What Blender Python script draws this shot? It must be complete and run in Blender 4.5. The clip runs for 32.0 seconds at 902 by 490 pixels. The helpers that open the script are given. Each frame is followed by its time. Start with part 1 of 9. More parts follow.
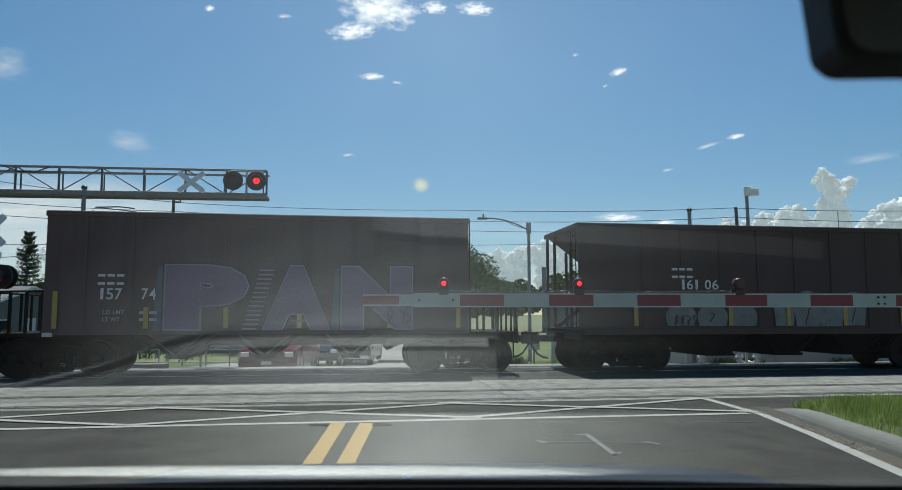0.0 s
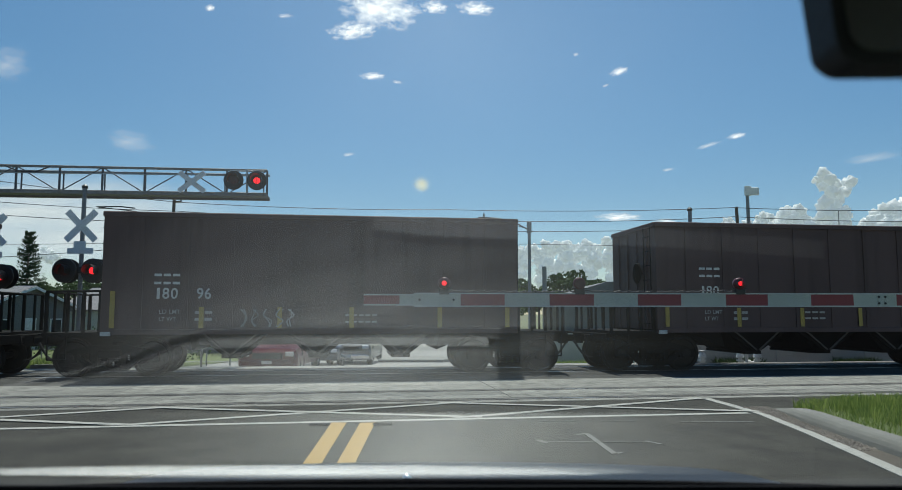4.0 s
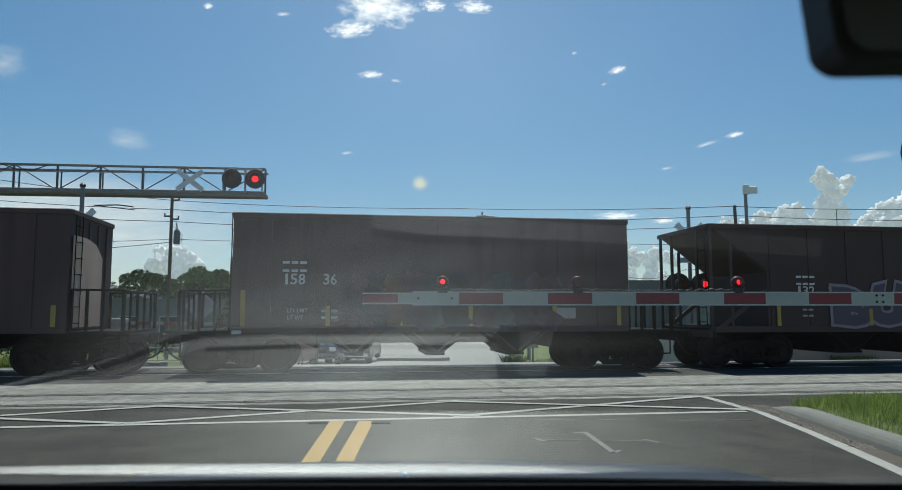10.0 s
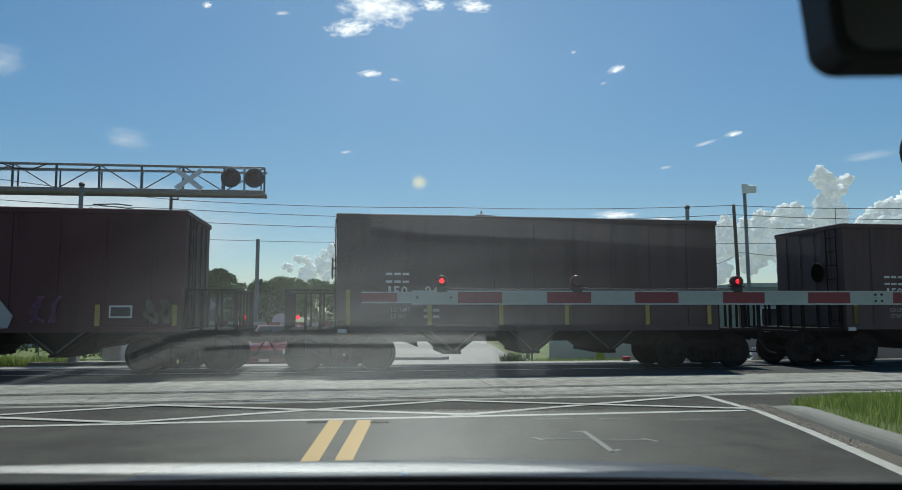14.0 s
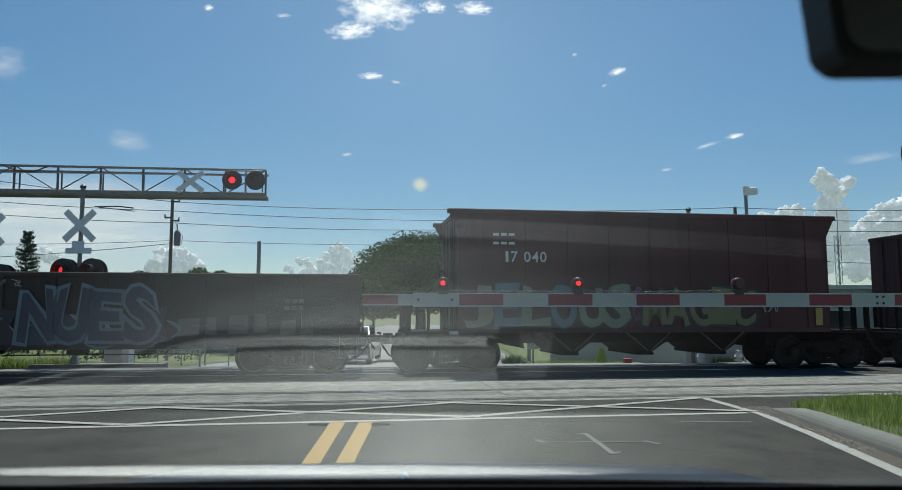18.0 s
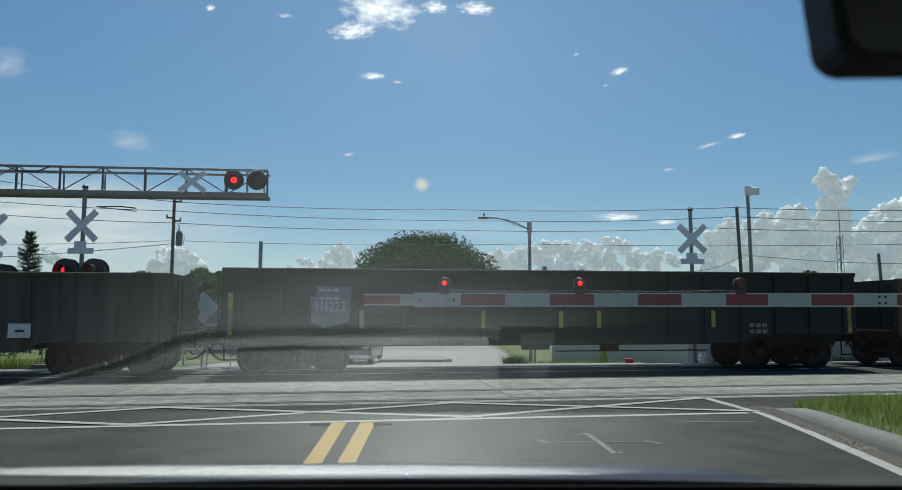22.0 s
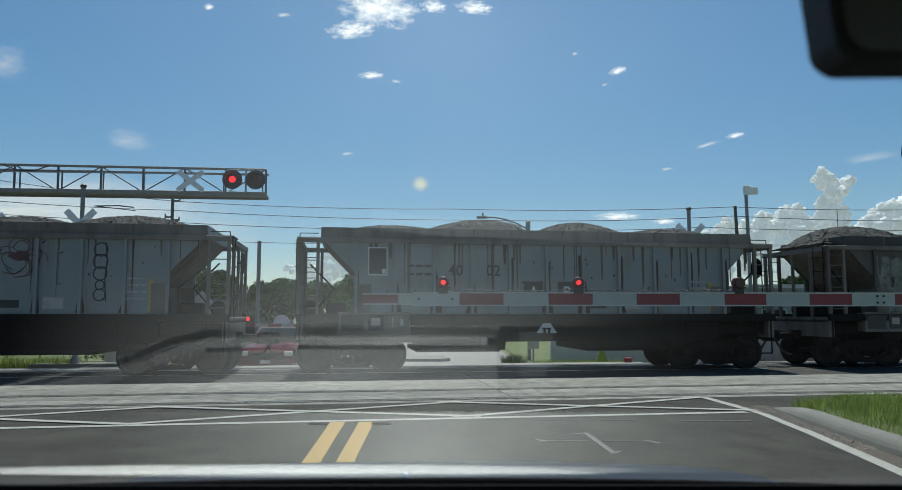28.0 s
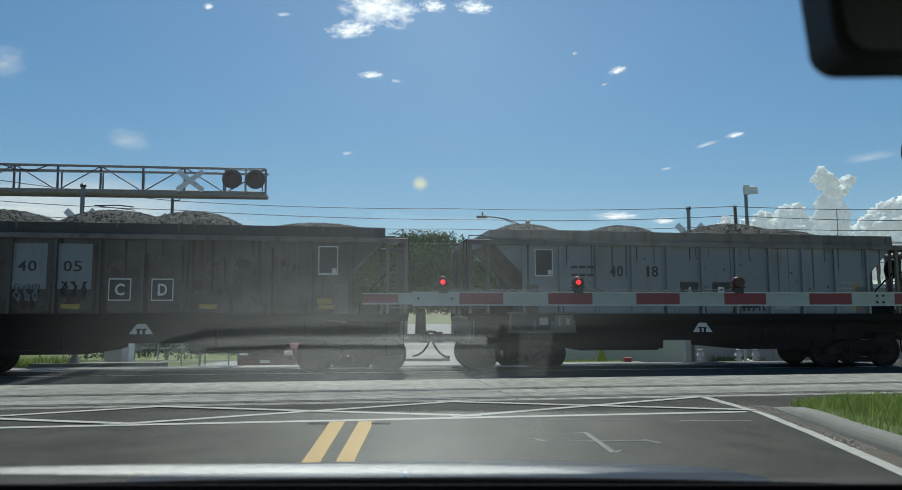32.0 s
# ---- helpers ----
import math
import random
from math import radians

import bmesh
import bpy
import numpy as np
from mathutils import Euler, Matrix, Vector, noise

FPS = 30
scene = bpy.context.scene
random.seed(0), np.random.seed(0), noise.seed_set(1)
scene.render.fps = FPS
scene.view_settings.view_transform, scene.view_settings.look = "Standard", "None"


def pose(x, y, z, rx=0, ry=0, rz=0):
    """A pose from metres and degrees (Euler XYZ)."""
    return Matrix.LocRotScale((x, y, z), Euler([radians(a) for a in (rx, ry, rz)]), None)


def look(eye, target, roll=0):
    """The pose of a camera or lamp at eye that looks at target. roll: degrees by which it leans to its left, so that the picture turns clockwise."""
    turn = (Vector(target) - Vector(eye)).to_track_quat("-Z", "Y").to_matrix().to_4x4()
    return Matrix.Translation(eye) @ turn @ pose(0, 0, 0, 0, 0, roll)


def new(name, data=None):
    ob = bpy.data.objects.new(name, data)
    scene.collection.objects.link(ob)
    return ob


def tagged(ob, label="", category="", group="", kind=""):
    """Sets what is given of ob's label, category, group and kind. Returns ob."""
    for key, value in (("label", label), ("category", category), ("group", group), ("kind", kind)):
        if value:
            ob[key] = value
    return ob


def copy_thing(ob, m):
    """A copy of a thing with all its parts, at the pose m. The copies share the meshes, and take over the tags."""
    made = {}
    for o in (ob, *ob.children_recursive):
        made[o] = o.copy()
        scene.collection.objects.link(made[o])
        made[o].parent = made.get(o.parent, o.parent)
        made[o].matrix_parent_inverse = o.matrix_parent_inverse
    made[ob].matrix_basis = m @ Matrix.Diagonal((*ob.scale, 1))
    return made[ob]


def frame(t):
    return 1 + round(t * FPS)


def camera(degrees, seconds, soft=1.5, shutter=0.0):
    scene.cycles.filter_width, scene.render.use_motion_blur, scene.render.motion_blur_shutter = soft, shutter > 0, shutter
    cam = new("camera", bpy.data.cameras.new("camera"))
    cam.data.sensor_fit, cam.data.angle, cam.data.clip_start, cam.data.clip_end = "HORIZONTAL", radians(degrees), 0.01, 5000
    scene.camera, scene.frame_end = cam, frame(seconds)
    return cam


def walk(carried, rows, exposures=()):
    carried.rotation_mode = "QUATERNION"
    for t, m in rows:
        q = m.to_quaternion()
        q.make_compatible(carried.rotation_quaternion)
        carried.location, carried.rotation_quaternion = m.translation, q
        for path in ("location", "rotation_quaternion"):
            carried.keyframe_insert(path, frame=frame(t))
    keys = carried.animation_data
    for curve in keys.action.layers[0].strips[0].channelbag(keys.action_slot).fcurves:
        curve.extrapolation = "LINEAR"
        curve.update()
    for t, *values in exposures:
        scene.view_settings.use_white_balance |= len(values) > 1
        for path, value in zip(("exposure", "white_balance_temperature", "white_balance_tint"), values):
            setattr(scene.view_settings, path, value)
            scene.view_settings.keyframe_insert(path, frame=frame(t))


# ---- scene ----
PITCH = 95.53          # camera tilt: 90 is level
JIT = [(0.0, -0.2, 0.6), (0.5, -0.6, -0.9), (1.0, -1.1, -3.3), (1.5, 0.0, 0.9), (2.0, -0.2, 0.4), (2.5, -1.5, -4.2),
       (3.0, -1.9, -6.6), (3.5, 0.5, 0.0), (5.5, 0.7, -0.2), (6.0, 0.7, -0.2), (6.5, -0.8, -2.2), (7.0, 0.0, 0.0),
       (8.0, -1.3, -2.0), (9.0, -1.5, -2.5), (9.5, -0.9, -0.2), (10.0, -2.2, -2.5), (10.5, -2.6, -3.3), (11.0, -1.7, 0.0),
       (11.5, -1.7, -0.2), (12.0, -3.9, -4.6), (12.5, -1.5, -1.5), (13.0, -1.3, -0.5), (13.5, -2.2, -1.5), (14.0, -3.7, -4.0),
       (14.5, -2.2, -0.5), (16.5, -2.6, -0.7), (17.0, -2.6, -0.9), (17.5, -3.7, -5.2), (18.0, -1.7, -0.2), (19.0, -1.1, 0.0),
       (20.0, 1.1, 1.3), (20.5, 2.0, 2.0), (21.0, 1.3, 0.4), (22.0, 1.1, -0.2), (23.0, 0.9, -0.2), (24.0, -0.8, -0.5),
       (25.0, -0.6, -0.2), (27.5, -1.3, -1.5), (29.0, -1.3, -0.9), (30.0, -1.3, -1.5), (31.0, -0.9, -0.2), (32.0, -1.7, -2.0)]
DEG = 0.0462           # degrees of turn for one unit of the shake
cam = camera(64.6, 32.0, soft=0.65)
cam.data.dof.use_dof, cam.data.dof.focus_distance, cam.data.dof.aperture_fstop = True, 24.0, 6.5
walk(cam, [(t, pose(0, 0, 1.5, PITCH + b * DEG, 0, a * DEG)) for t, a, b in JIT], exposures=[(0.0, 0.46, 6200, 3.0), (16.5, 0.46, 6200, 3.0), (19.5, 0.4, 6200, 3.0), (25.0, 0.38, 6200, 3.0), (28.0, 0.43, 6200, 3.0), (32.0, 0.44, 6200, 3.0)])

# ---- light ----
SUN = Vector((0.0, 0.36, 0.93)).normalized()
world = bpy.data.worlds.new("sky")
scene.world = world
world.use_nodes = True
wt = world.node_tree
wt.nodes.clear()
sky = wt.nodes.new("ShaderNodeTexSky")
sky.sky_type = "NISHITA"
sky.sun_disc = False
sky.sun_elevation = math.asin(SUN.z)
sky.sun_rotation = math.atan2(SUN.x, SUN.y)
sky.altitude = 0
sky.air_density, sky.dust_density, sky.ozone_density = 0.95, 0.1, 1.8
bg = wt.nodes.new("ShaderNodeBackground")
bg.inputs["Strength"].default_value = 0.122
wo = wt.nodes.new("ShaderNodeOutputWorld")
hue = wt.nodes.new("ShaderNodeHueSaturation")
hue.inputs["Hue"].default_value, hue.inputs["Saturation"].default_value = 0.497, 1.38
soft_sky = wt.nodes.new("ShaderNodeGamma")
soft_sky.inputs["Gamma"].default_value = 0.75
wt.links.new(sky.outputs[0], soft_sky.inputs["Color"])
wt.links.new(soft_sky.outputs[0], hue.inputs["Color"])
wt.links.new(hue.outputs[0], bg.inputs[0])
wt.links.new(bg.outputs[0], wo.inputs[0])
sun = new("sun", bpy.data.lights.new("sun", "SUN"))
sun.data.energy, sun.data.angle, sun.data.color = 4.45, radians(0.53), (1.0, 0.95, 0.86)
sun.matrix_world = look((0, 0, 60), Vector((0, 0, 60)) - SUN)


# ---- materials ----
def mat(name, color, rough=0.6, metal=0.0, var=0.25, scale=3.0, fine=40.0, bump=0.15, dirt=None, dirt_amount=0.0, spec=0.5, coat=0.0, streak=False, rnd=0.0):
    """Paint, stone, metal and the like: a base colour varied at two scales, with stains and a fine relief."""
    m = bpy.data.materials.new(name)
    m.use_nodes = True
    nt = m.node_tree
    p = nt.nodes["Principled BSDF"]
    n, li = nt.nodes.new, nt.links.new
    tc = n("ShaderNodeTexCoord")
    mp = n("ShaderNodeMapping")
    li(tc.outputs["Object"], mp.inputs[0])
    if streak:
        mp.inputs["Scale"].default_value = (1.0, 1.0, 0.12)
    a, b = n("ShaderNodeTexNoise"), n("ShaderNodeTexNoise")
    a.inputs["Scale"].default_value, a.inputs["Detail"].default_value = scale, 5
    b.inputs["Scale"].default_value, b.inputs["Detail"].default_value = fine, 4
    li(mp.outputs[0], a.inputs[0])
    li(tc.outputs["Object"], b.inputs[0])
    mix = n("ShaderNodeMath")
    mix.operation = "MULTIPLY_ADD"
    mix.inputs[1].default_value = 0.6
    li(a.outputs["Fac"], mix.inputs[0])
    mul = n("ShaderNodeMath")
    mul.operation = "MULTIPLY"
    mul.inputs[1].default_value = 0.4
    li(b.outputs["Fac"], mul.inputs[0])
    li(mul.outputs[0], mix.inputs[2])
    ramp = n("ShaderNodeValToRGB")
    e = ramp.color_ramp.elements
    e[0].position, e[1].position = 0.3, 0.7
    lo, hi = 1 - var, 1 + var
    e[0].color = (*[min(1, c * lo) for c in color], 1)
    e[1].color = (*[min(1, c * hi) for c in color], 1)
    li(mix.outputs[0], ramp.inputs[0])
    out = ramp.outputs[0]
    if dirt:
        d = n("ShaderNodeTexNoise")
        d.inputs["Scale"].default_value, d.inputs["Detail"].default_value, d.inputs["Roughness"].default_value = scale * 1.7, 8, 0.65
        li(mp.outputs[0], d.inputs[0])
        dr = n("ShaderNodeValToRGB")
        dr.color_ramp.elements[0].position = 0.62 - 0.25 * dirt_amount
        dr.color_ramp.elements[1].position = 0.75 - 0.15 * dirt_amount
        li(d.outputs["Fac"], dr.inputs[0])
        mx = n("ShaderNodeMix")
        mx.data_type = "RGBA"
        mx.inputs["B"].default_value = (*dirt, 1)
        fac = n("ShaderNodeMath")
        fac.operation = "MULTIPLY"
        fac.inputs[1].default_value = 0.85
        li(dr.outputs[0], fac.inputs[0])
        li(fac.outputs[0], mx.inputs["Factor"])
        li(out, mx.inputs["A"])
        out = mx.outputs["Result"]
    if rnd:
        oi = n("ShaderNodeObjectInfo")
        hs = n("ShaderNodeHueSaturation")
        mr = n("ShaderNodeMapRange")
        mr.inputs["To Min"].default_value, mr.inputs["To Max"].default_value = 1 - rnd, 1 + rnd
        li(oi.outputs["Random"], mr.inputs["Value"])
        li(mr.outputs[0], hs.inputs["Value"])
        li(out, hs.inputs["Color"])
        out = hs.outputs[0]
    li(out, p.inputs["Base Color"])
    rr = n("ShaderNodeMapRange")
    rr.inputs["To Min"].default_value, rr.inputs["To Max"].default_value = max(0.03, rough - 0.1), min(1, rough + 0.1)
    li(a.outputs["Fac"], rr.inputs["Value"])
    li(rr.outputs[0], p.inputs["Roughness"])
    p.inputs["Metallic"].default_value = metal
    p.inputs["Specular IOR Level"].default_value = spec
    p.inputs["Coat Weight"].default_value = coat
    if bump:
        bp = n("ShaderNodeBump")
        bp.inputs["Strength"].default_value, bp.inputs["Distance"].default_value = bump, 0.02
        li(b.outputs["Fac"], bp.inputs["Height"])
        li(bp.outputs[0], p.inputs["Normal"])
    return m


def glow(name, color, strength, base=(0.3, 0.01, 0.01)):
    m = bpy.data.materials.new(name)
    m.use_nodes = True
    p = m.node_tree.nodes["Principled BSDF"]
    p.inputs["Base Color"].default_value = (*base, 1)
    p.inputs["Roughness"].default_value = 0.2
    p.inputs["Emission Color"].default_value = (*color, 1)
    p.inputs["Emission Strength"].default_value = strength
    return m


def glass(name, ior=1.75, tint=(1, 1, 1), rough=0.0):
    """A pane: clear straight through, with a mirror gloss that grows at grazing angles."""
    m = bpy.data.materials.new(name)
    m.use_nodes = True
    nt = m.node_tree
    nt.nodes.clear()
    n, li = nt.nodes.new, nt.links.new
    o, mx, tr, gl, fr = n("ShaderNodeOutputMaterial"), n("ShaderNodeMixShader"), n("ShaderNodeBsdfTransparent"), n("ShaderNodeBsdfGlossy"), n("ShaderNodeFresnel")
    fr.inputs["IOR"].default_value = ior
    gl.inputs["Roughness"].default_value = rough
    tr.inputs["Color"].default_value = (*tint, 1)
    li(fr.outputs[0], mx.inputs[0])
    li(tr.outputs[0], mx.inputs[1])
    li(gl.outputs[0], mx.inputs[2])
    li(mx.outputs[0], o.inputs[0])
    return m


def leaf_mat(name, lo, hi, trans=0.35):
    m = bpy.data.materials.new(name)
    m.use_nodes = True
    nt = m.node_tree
    nt.nodes.clear()
    n, li = nt.nodes.new, nt.links.new
    o, mx, di, tl = n("ShaderNodeOutputMaterial"), n("ShaderNodeMixShader"), n("ShaderNodeBsdfPrincipled"), n("ShaderNodeBsdfTranslucent")
    g, r = n("ShaderNodeNewGeometry"), n("ShaderNodeValToRGB")
    r.color_ramp.elements[0].color, r.color_ramp.elements[1].color = (*lo, 1), (*hi, 1)
    li(g.outputs["Random Per Island"], r.inputs[0])
    li(r.outputs[0], di.inputs["Base Color"])
    li(r.outputs[0], tl.inputs["Color"])
    di.inputs["Roughness"].default_value = 0.8
    di.inputs["Specular IOR Level"].default_value = 0.2
    mx.inputs[0].default_value = trans
    li(di.outputs[0], mx.inputs[1])
    li(tl.outputs[0], mx.inputs[2])
    li(mx.outputs[0], o.inputs[0])
    return m


ASPHALT = mat("asphalt", (0.047, 0.046, 0.039), 0.88, var=0.6, scale=0.9, fine=55, bump=0.9, dirt=(0.028, 0.028, 0.025), dirt_amount=0.5, spec=0.25)
FAR_ASPHALT = mat("worn_asphalt", (0.2, 0.2, 0.185), 0.85, var=0.2, scale=0.5, fine=90, bump=0.3)
# panels under the train: its shadow is put into this dark colour
DARKPANEL = mat("shadowed_crossing_panel", (0.05, 0.05, 0.047), 0.9, var=0.3, scale=2.2, fine=60, bump=0.4, dirt=(0.05, 0.05, 0.046), dirt_amount=0.6, rnd=0.15, spec=0.2)
PANEL = mat("crossing_concrete", (0.21, 0.21, 0.19), 0.9, var=0.35, scale=2.2, fine=60, bump=0.4, dirt=(0.09, 0.09, 0.08), dirt_amount=0.5, rnd=0.15, spec=0.2)
BALLAST = mat("ballast", (0.16, 0.15, 0.14), 0.95, var=0.5, scale=9, fine=25, bump=1.0)
RUBBER = mat("flangeway_rubber", (0.02, 0.02, 0.02), 0.8, var=0.2, bump=0.2)
RAILM = mat("rail_steel", (0.42, 0.4, 0.38), 0.3, 0.9, var=0.15, scale=6, bump=0.05)
WHITE_PAINT = mat("road_paint", (0.3, 0.3, 0.27), 0.75, var=0.1, scale=4, fine=120, bump=0.3, dirt=(0.22, 0.22, 0.2), dirt_amount=0.4)
THIN_PAINT = mat("faded_paint", (0.12, 0.12, 0.11), 0.8, var=0.25, scale=10, fine=120, bump=0.2)
YELLOW_PAINT = mat("yellow_paint", (0.32, 0.21, 0.06), 0.75, var=0.12, scale=4, fine=120, bump=0.3, dirt=(0.2, 0.15, 0.07), dirt_amount=0.25)
KERB = mat("kerb_concrete", (0.165, 0.165, 0.148), 0.85, var=0.2, scale=4, fine=60, bump=0.4, dirt=(0.14, 0.14, 0.12), dirt_amount=0.5)
SOIL = mat("soil", (0.085, 0.075, 0.06), 0.95, var=0.35, scale=5, fine=60, bump=0.8)
TURF = mat("turf", (0.085, 0.11, 0.03), 0.95, var=0.4, scale=0.8, fine=30, bump=0.8)
LAND = mat("land", (0.12, 0.13, 0.06), 0.95, var=0.4, scale=0.05, fine=2, bump=0.3)
GRASS = leaf_mat("grass_blades", (0.07, 0.13, 0.022), (0.34, 0.41, 0.12), 0.5)
STONES = mat("gravel", (0.13, 0.11, 0.09), 0.9, var=0.7, scale=45, fine=90, bump=0.4, dirt=(0.46, 0.43, 0.37), dirt_amount=0.6)
BROWN = mat("hopper_brown", (0.085, 0.057, 0.055), 0.65, var=0.22, scale=0.8, fine=30, bump=0.1, dirt=(0.052, 0.036, 0.034), dirt_amount=0.45, streak=True, spec=0.2)
BROWN2 = mat("hopper_dark_brown", (0.06, 0.041, 0.038), 0.65, var=0.22, scale=0.9, fine=30, bump=0.1, dirt=(0.075, 0.052, 0.045), dirt_amount=0.25, streak=True, spec=0.2)
MAROON = mat("hopper_maroon", (0.066, 0.028, 0.03), 0.62, var=0.2, scale=0.9, fine=30, bump=0.1, dirt=(0.034, 0.017, 0.019), dirt_amount=0.4, streak=True, spec=0.2)
# tan of the end plates: sunlight on the wall is put into the colour
SUNLIT_TAN = mat("sunlit_end_tan", (0.58, 0.41, 0.31), 0.7, var=0.2, scale=1.2, bump=0.15, dirt=(0.2, 0.14, 0.1), dirt_amount=0.4, streak=True)
GONRUST = mat("gondola_brown", (0.042, 0.036, 0.034), 0.75, var=0.3, scale=1.2, fine=25, bump=0.2, dirt=(0.085, 0.052, 0.036), dirt_amount=0.35, streak=True, spec=0.2)
FADED = mat("worn_grey_brown_paint", (0.085, 0.078, 0.07), 0.75, var=0.35, scale=2.5, bump=0.15, streak=True)
GONBLACK = mat("gondola_black", (0.014, 0.015, 0.015), 0.65, var=0.25, scale=1.0, bump=0.12, dirt=(0.028, 0.028, 0.027), dirt_amount=0.3, streak=True, spec=0.2)
GONGREY = mat("gondola_grey", (0.062, 0.052, 0.047), 0.75, var=0.55, scale=1.8, bump=0.25, dirt=(0.026, 0.021, 0.019), dirt_amount=0.6, streak=True, spec=0.2)
PALE = mat("ballast_car_grey", (0.178, 0.198, 0.203), 0.62, var=0.14, scale=1.0, fine=30, bump=0.1, dirt=(0.13, 0.105, 0.085), dirt_amount=0.3, streak=True)
PALE_DIRTY = mat("ballast_car_rusty_grey", (0.08, 0.075, 0.068), 0.68, var=0.2, scale=1.1, fine=30, bump=0.15, dirt=(0.045, 0.034, 0.028), dirt_amount=0.8, streak=True)
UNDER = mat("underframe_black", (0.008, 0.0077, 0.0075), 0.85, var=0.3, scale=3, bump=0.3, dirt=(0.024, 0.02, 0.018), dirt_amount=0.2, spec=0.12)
WHEEL = mat("wheel_steel", (0.014, 0.0125, 0.012), 0.7, 0.1, var=0.3, scale=5, bump=0.2, spec=0.25)
REFLECT = mat("yellow_reflector", (0.3, 0.22, 0.045), 0.5, var=0.15, scale=6, bump=0.05, dirt=(0.2, 0.15, 0.05), dirt_amount=0.3)
STENCIL = mat("white_stencil", (0.5, 0.5, 0.49), 0.7, var=0.12, scale=8, bump=0.05, dirt=(0.3, 0.28, 0.27), dirt_amount=0.35)
DIM_STENCIL = mat("worn_stencil", (0.3, 0.29, 0.28), 0.7, var=0.2, scale=8, bump=0.05)
BLACK_STENCIL = mat("black_stencil", (0.03, 0.03, 0.032), 0.7, var=0.2, bump=0.05)
BLACKPANEL = mat("black_board", (0.02, 0.022, 0.024), 0.5, var=0.2, bump=0.05)
ROCKM = mat("crushed_stone", (0.04, 0.04, 0.038), 0.95, var=0.4, scale=14, fine=60, bump=0.6)
CHIPS = leaf_mat("stone_chips", (0.018, 0.018, 0.018), (0.15, 0.15, 0.142), 0.0)
G_LILAC = mat("lilac_spray", (0.135, 0.09, 0.145), 0.6, var=0.15, scale=2, bump=0.03)
G_PALELILAC = mat("pale_lilac_spray", (0.21, 0.18, 0.225), 0.6, var=0.15, scale=2, bump=0.03)
G_GREYLILAC = mat("grey_lilac_spray", (0.07, 0.05, 0.078), 0.6, var=0.25, scale=2, bump=0.03, dirt=(0.06, 0.05, 0.06), dirt_amount=0.3)
G_FADED = mat("faded_plum_spray", (0.11, 0.06, 0.09), 0.65, var=0.35, scale=3, bump=0.03, dirt=(0.05, 0.035, 0.035), dirt_amount=0.5)
G_DULL = mat("faded_teal_spray", (0.07, 0.095, 0.115), 0.65, var=0.35, scale=3, bump=0.03, dirt=(0.05, 0.035, 0.035), dirt_amount=0.5)
G_DULLWHITE = mat("dull_white_spray", (0.14, 0.145, 0.145), 0.65, var=0.3, scale=3, bump=0.03, dirt=(0.08, 0.075, 0.072), dirt_amount=0.4)
G_BEIGE = mat("grey_beige_spray", (0.14, 0.145, 0.115), 0.65, var=0.2, scale=3, bump=0.03)
G_NAVY = mat("navy_spray", (0.03, 0.034, 0.06), 0.6, var=0.2, scale=2, bump=0.03)
G_GREEN = mat("green_spray", (0.02, 0.135, 0.078), 0.6, var=0.2, scale=2, bump=0.03)
G_MINT = mat("mint_spray", (0.3, 0.45, 0.4), 0.6, var=0.12, scale=2, bump=0.03)
G_BLUE = mat("blue_spray", (0.06, 0.115, 0.145), 0.6, var=0.2, scale=2, bump=0.03)
G_BLUELINE = mat("blue_marker_line", (0.05, 0.075, 0.16), 0.6, var=0.2, scale=2, bump=0.03)
G_SAND = mat("sand_spray", (0.18, 0.165, 0.11), 0.6, var=0.2, scale=2, bump=0.03)
G_LIME = mat("pale_green_spray", (0.135, 0.17, 0.115), 0.6, var=0.2, scale=2, bump=0.03)
G_OLIVE = mat("olive_yellow_spray", (0.125, 0.12, 0.055), 0.6, var=0.2, scale=2, bump=0.03)
G_PLUM = mat("plum_spray", (0.17, 0.06, 0.15), 0.6, var=0.2, scale=2, bump=0.03)
G_WHITE = mat("white_spray", (0.27, 0.28, 0.295), 0.6, var=0.15, scale=3, bump=0.03)
G_BLACK = mat("black_spray", (0.02, 0.02, 0.025), 0.6, var=0.2, bump=0.03)
G_RED = mat("red_spray", (0.085, 0.036, 0.04), 0.6, var=0.2, bump=0.03)
G_TEAL = mat("teal_spray", (0.1, 0.15, 0.175), 0.6, var=0.2, scale=2, bump=0.03)
G_ORANGE = mat("faded_orange_spray", (0.14, 0.07, 0.05), 0.6, var=0.25, scale=2, bump=0.03)
ALU = mat("grey_aluminium", (0.42, 0.43, 0.43), 0.5, 0.5, var=0.15, scale=4, bump=0.1)
GALV = mat("galvanised_steel", (0.2, 0.21, 0.22), 0.55, 0.5, var=0.15, scale=4, bump=0.1)
SIGNWHITE = mat("sign_white", (0.72, 0.73, 0.73), 0.6, var=0.08, scale=5, bump=0.03, dirt=(0.4, 0.4, 0.38), dirt_amount=0.2)
SIGNBACK = mat("sign_back", (0.4, 0.41, 0.41), 0.5, 0.4, var=0.1, bump=0.05)
SIGBLACK = mat("signal_black", (0.012, 0.012, 0.014), 0.45, var=0.2, bump=0.05)
ARMWHITE = mat("gate_white", (0.37, 0.395, 0.36), 0.5, var=0.08, scale=5, bump=0.05, dirt=(0.33, 0.35, 0.31), dirt_amount=0.3)
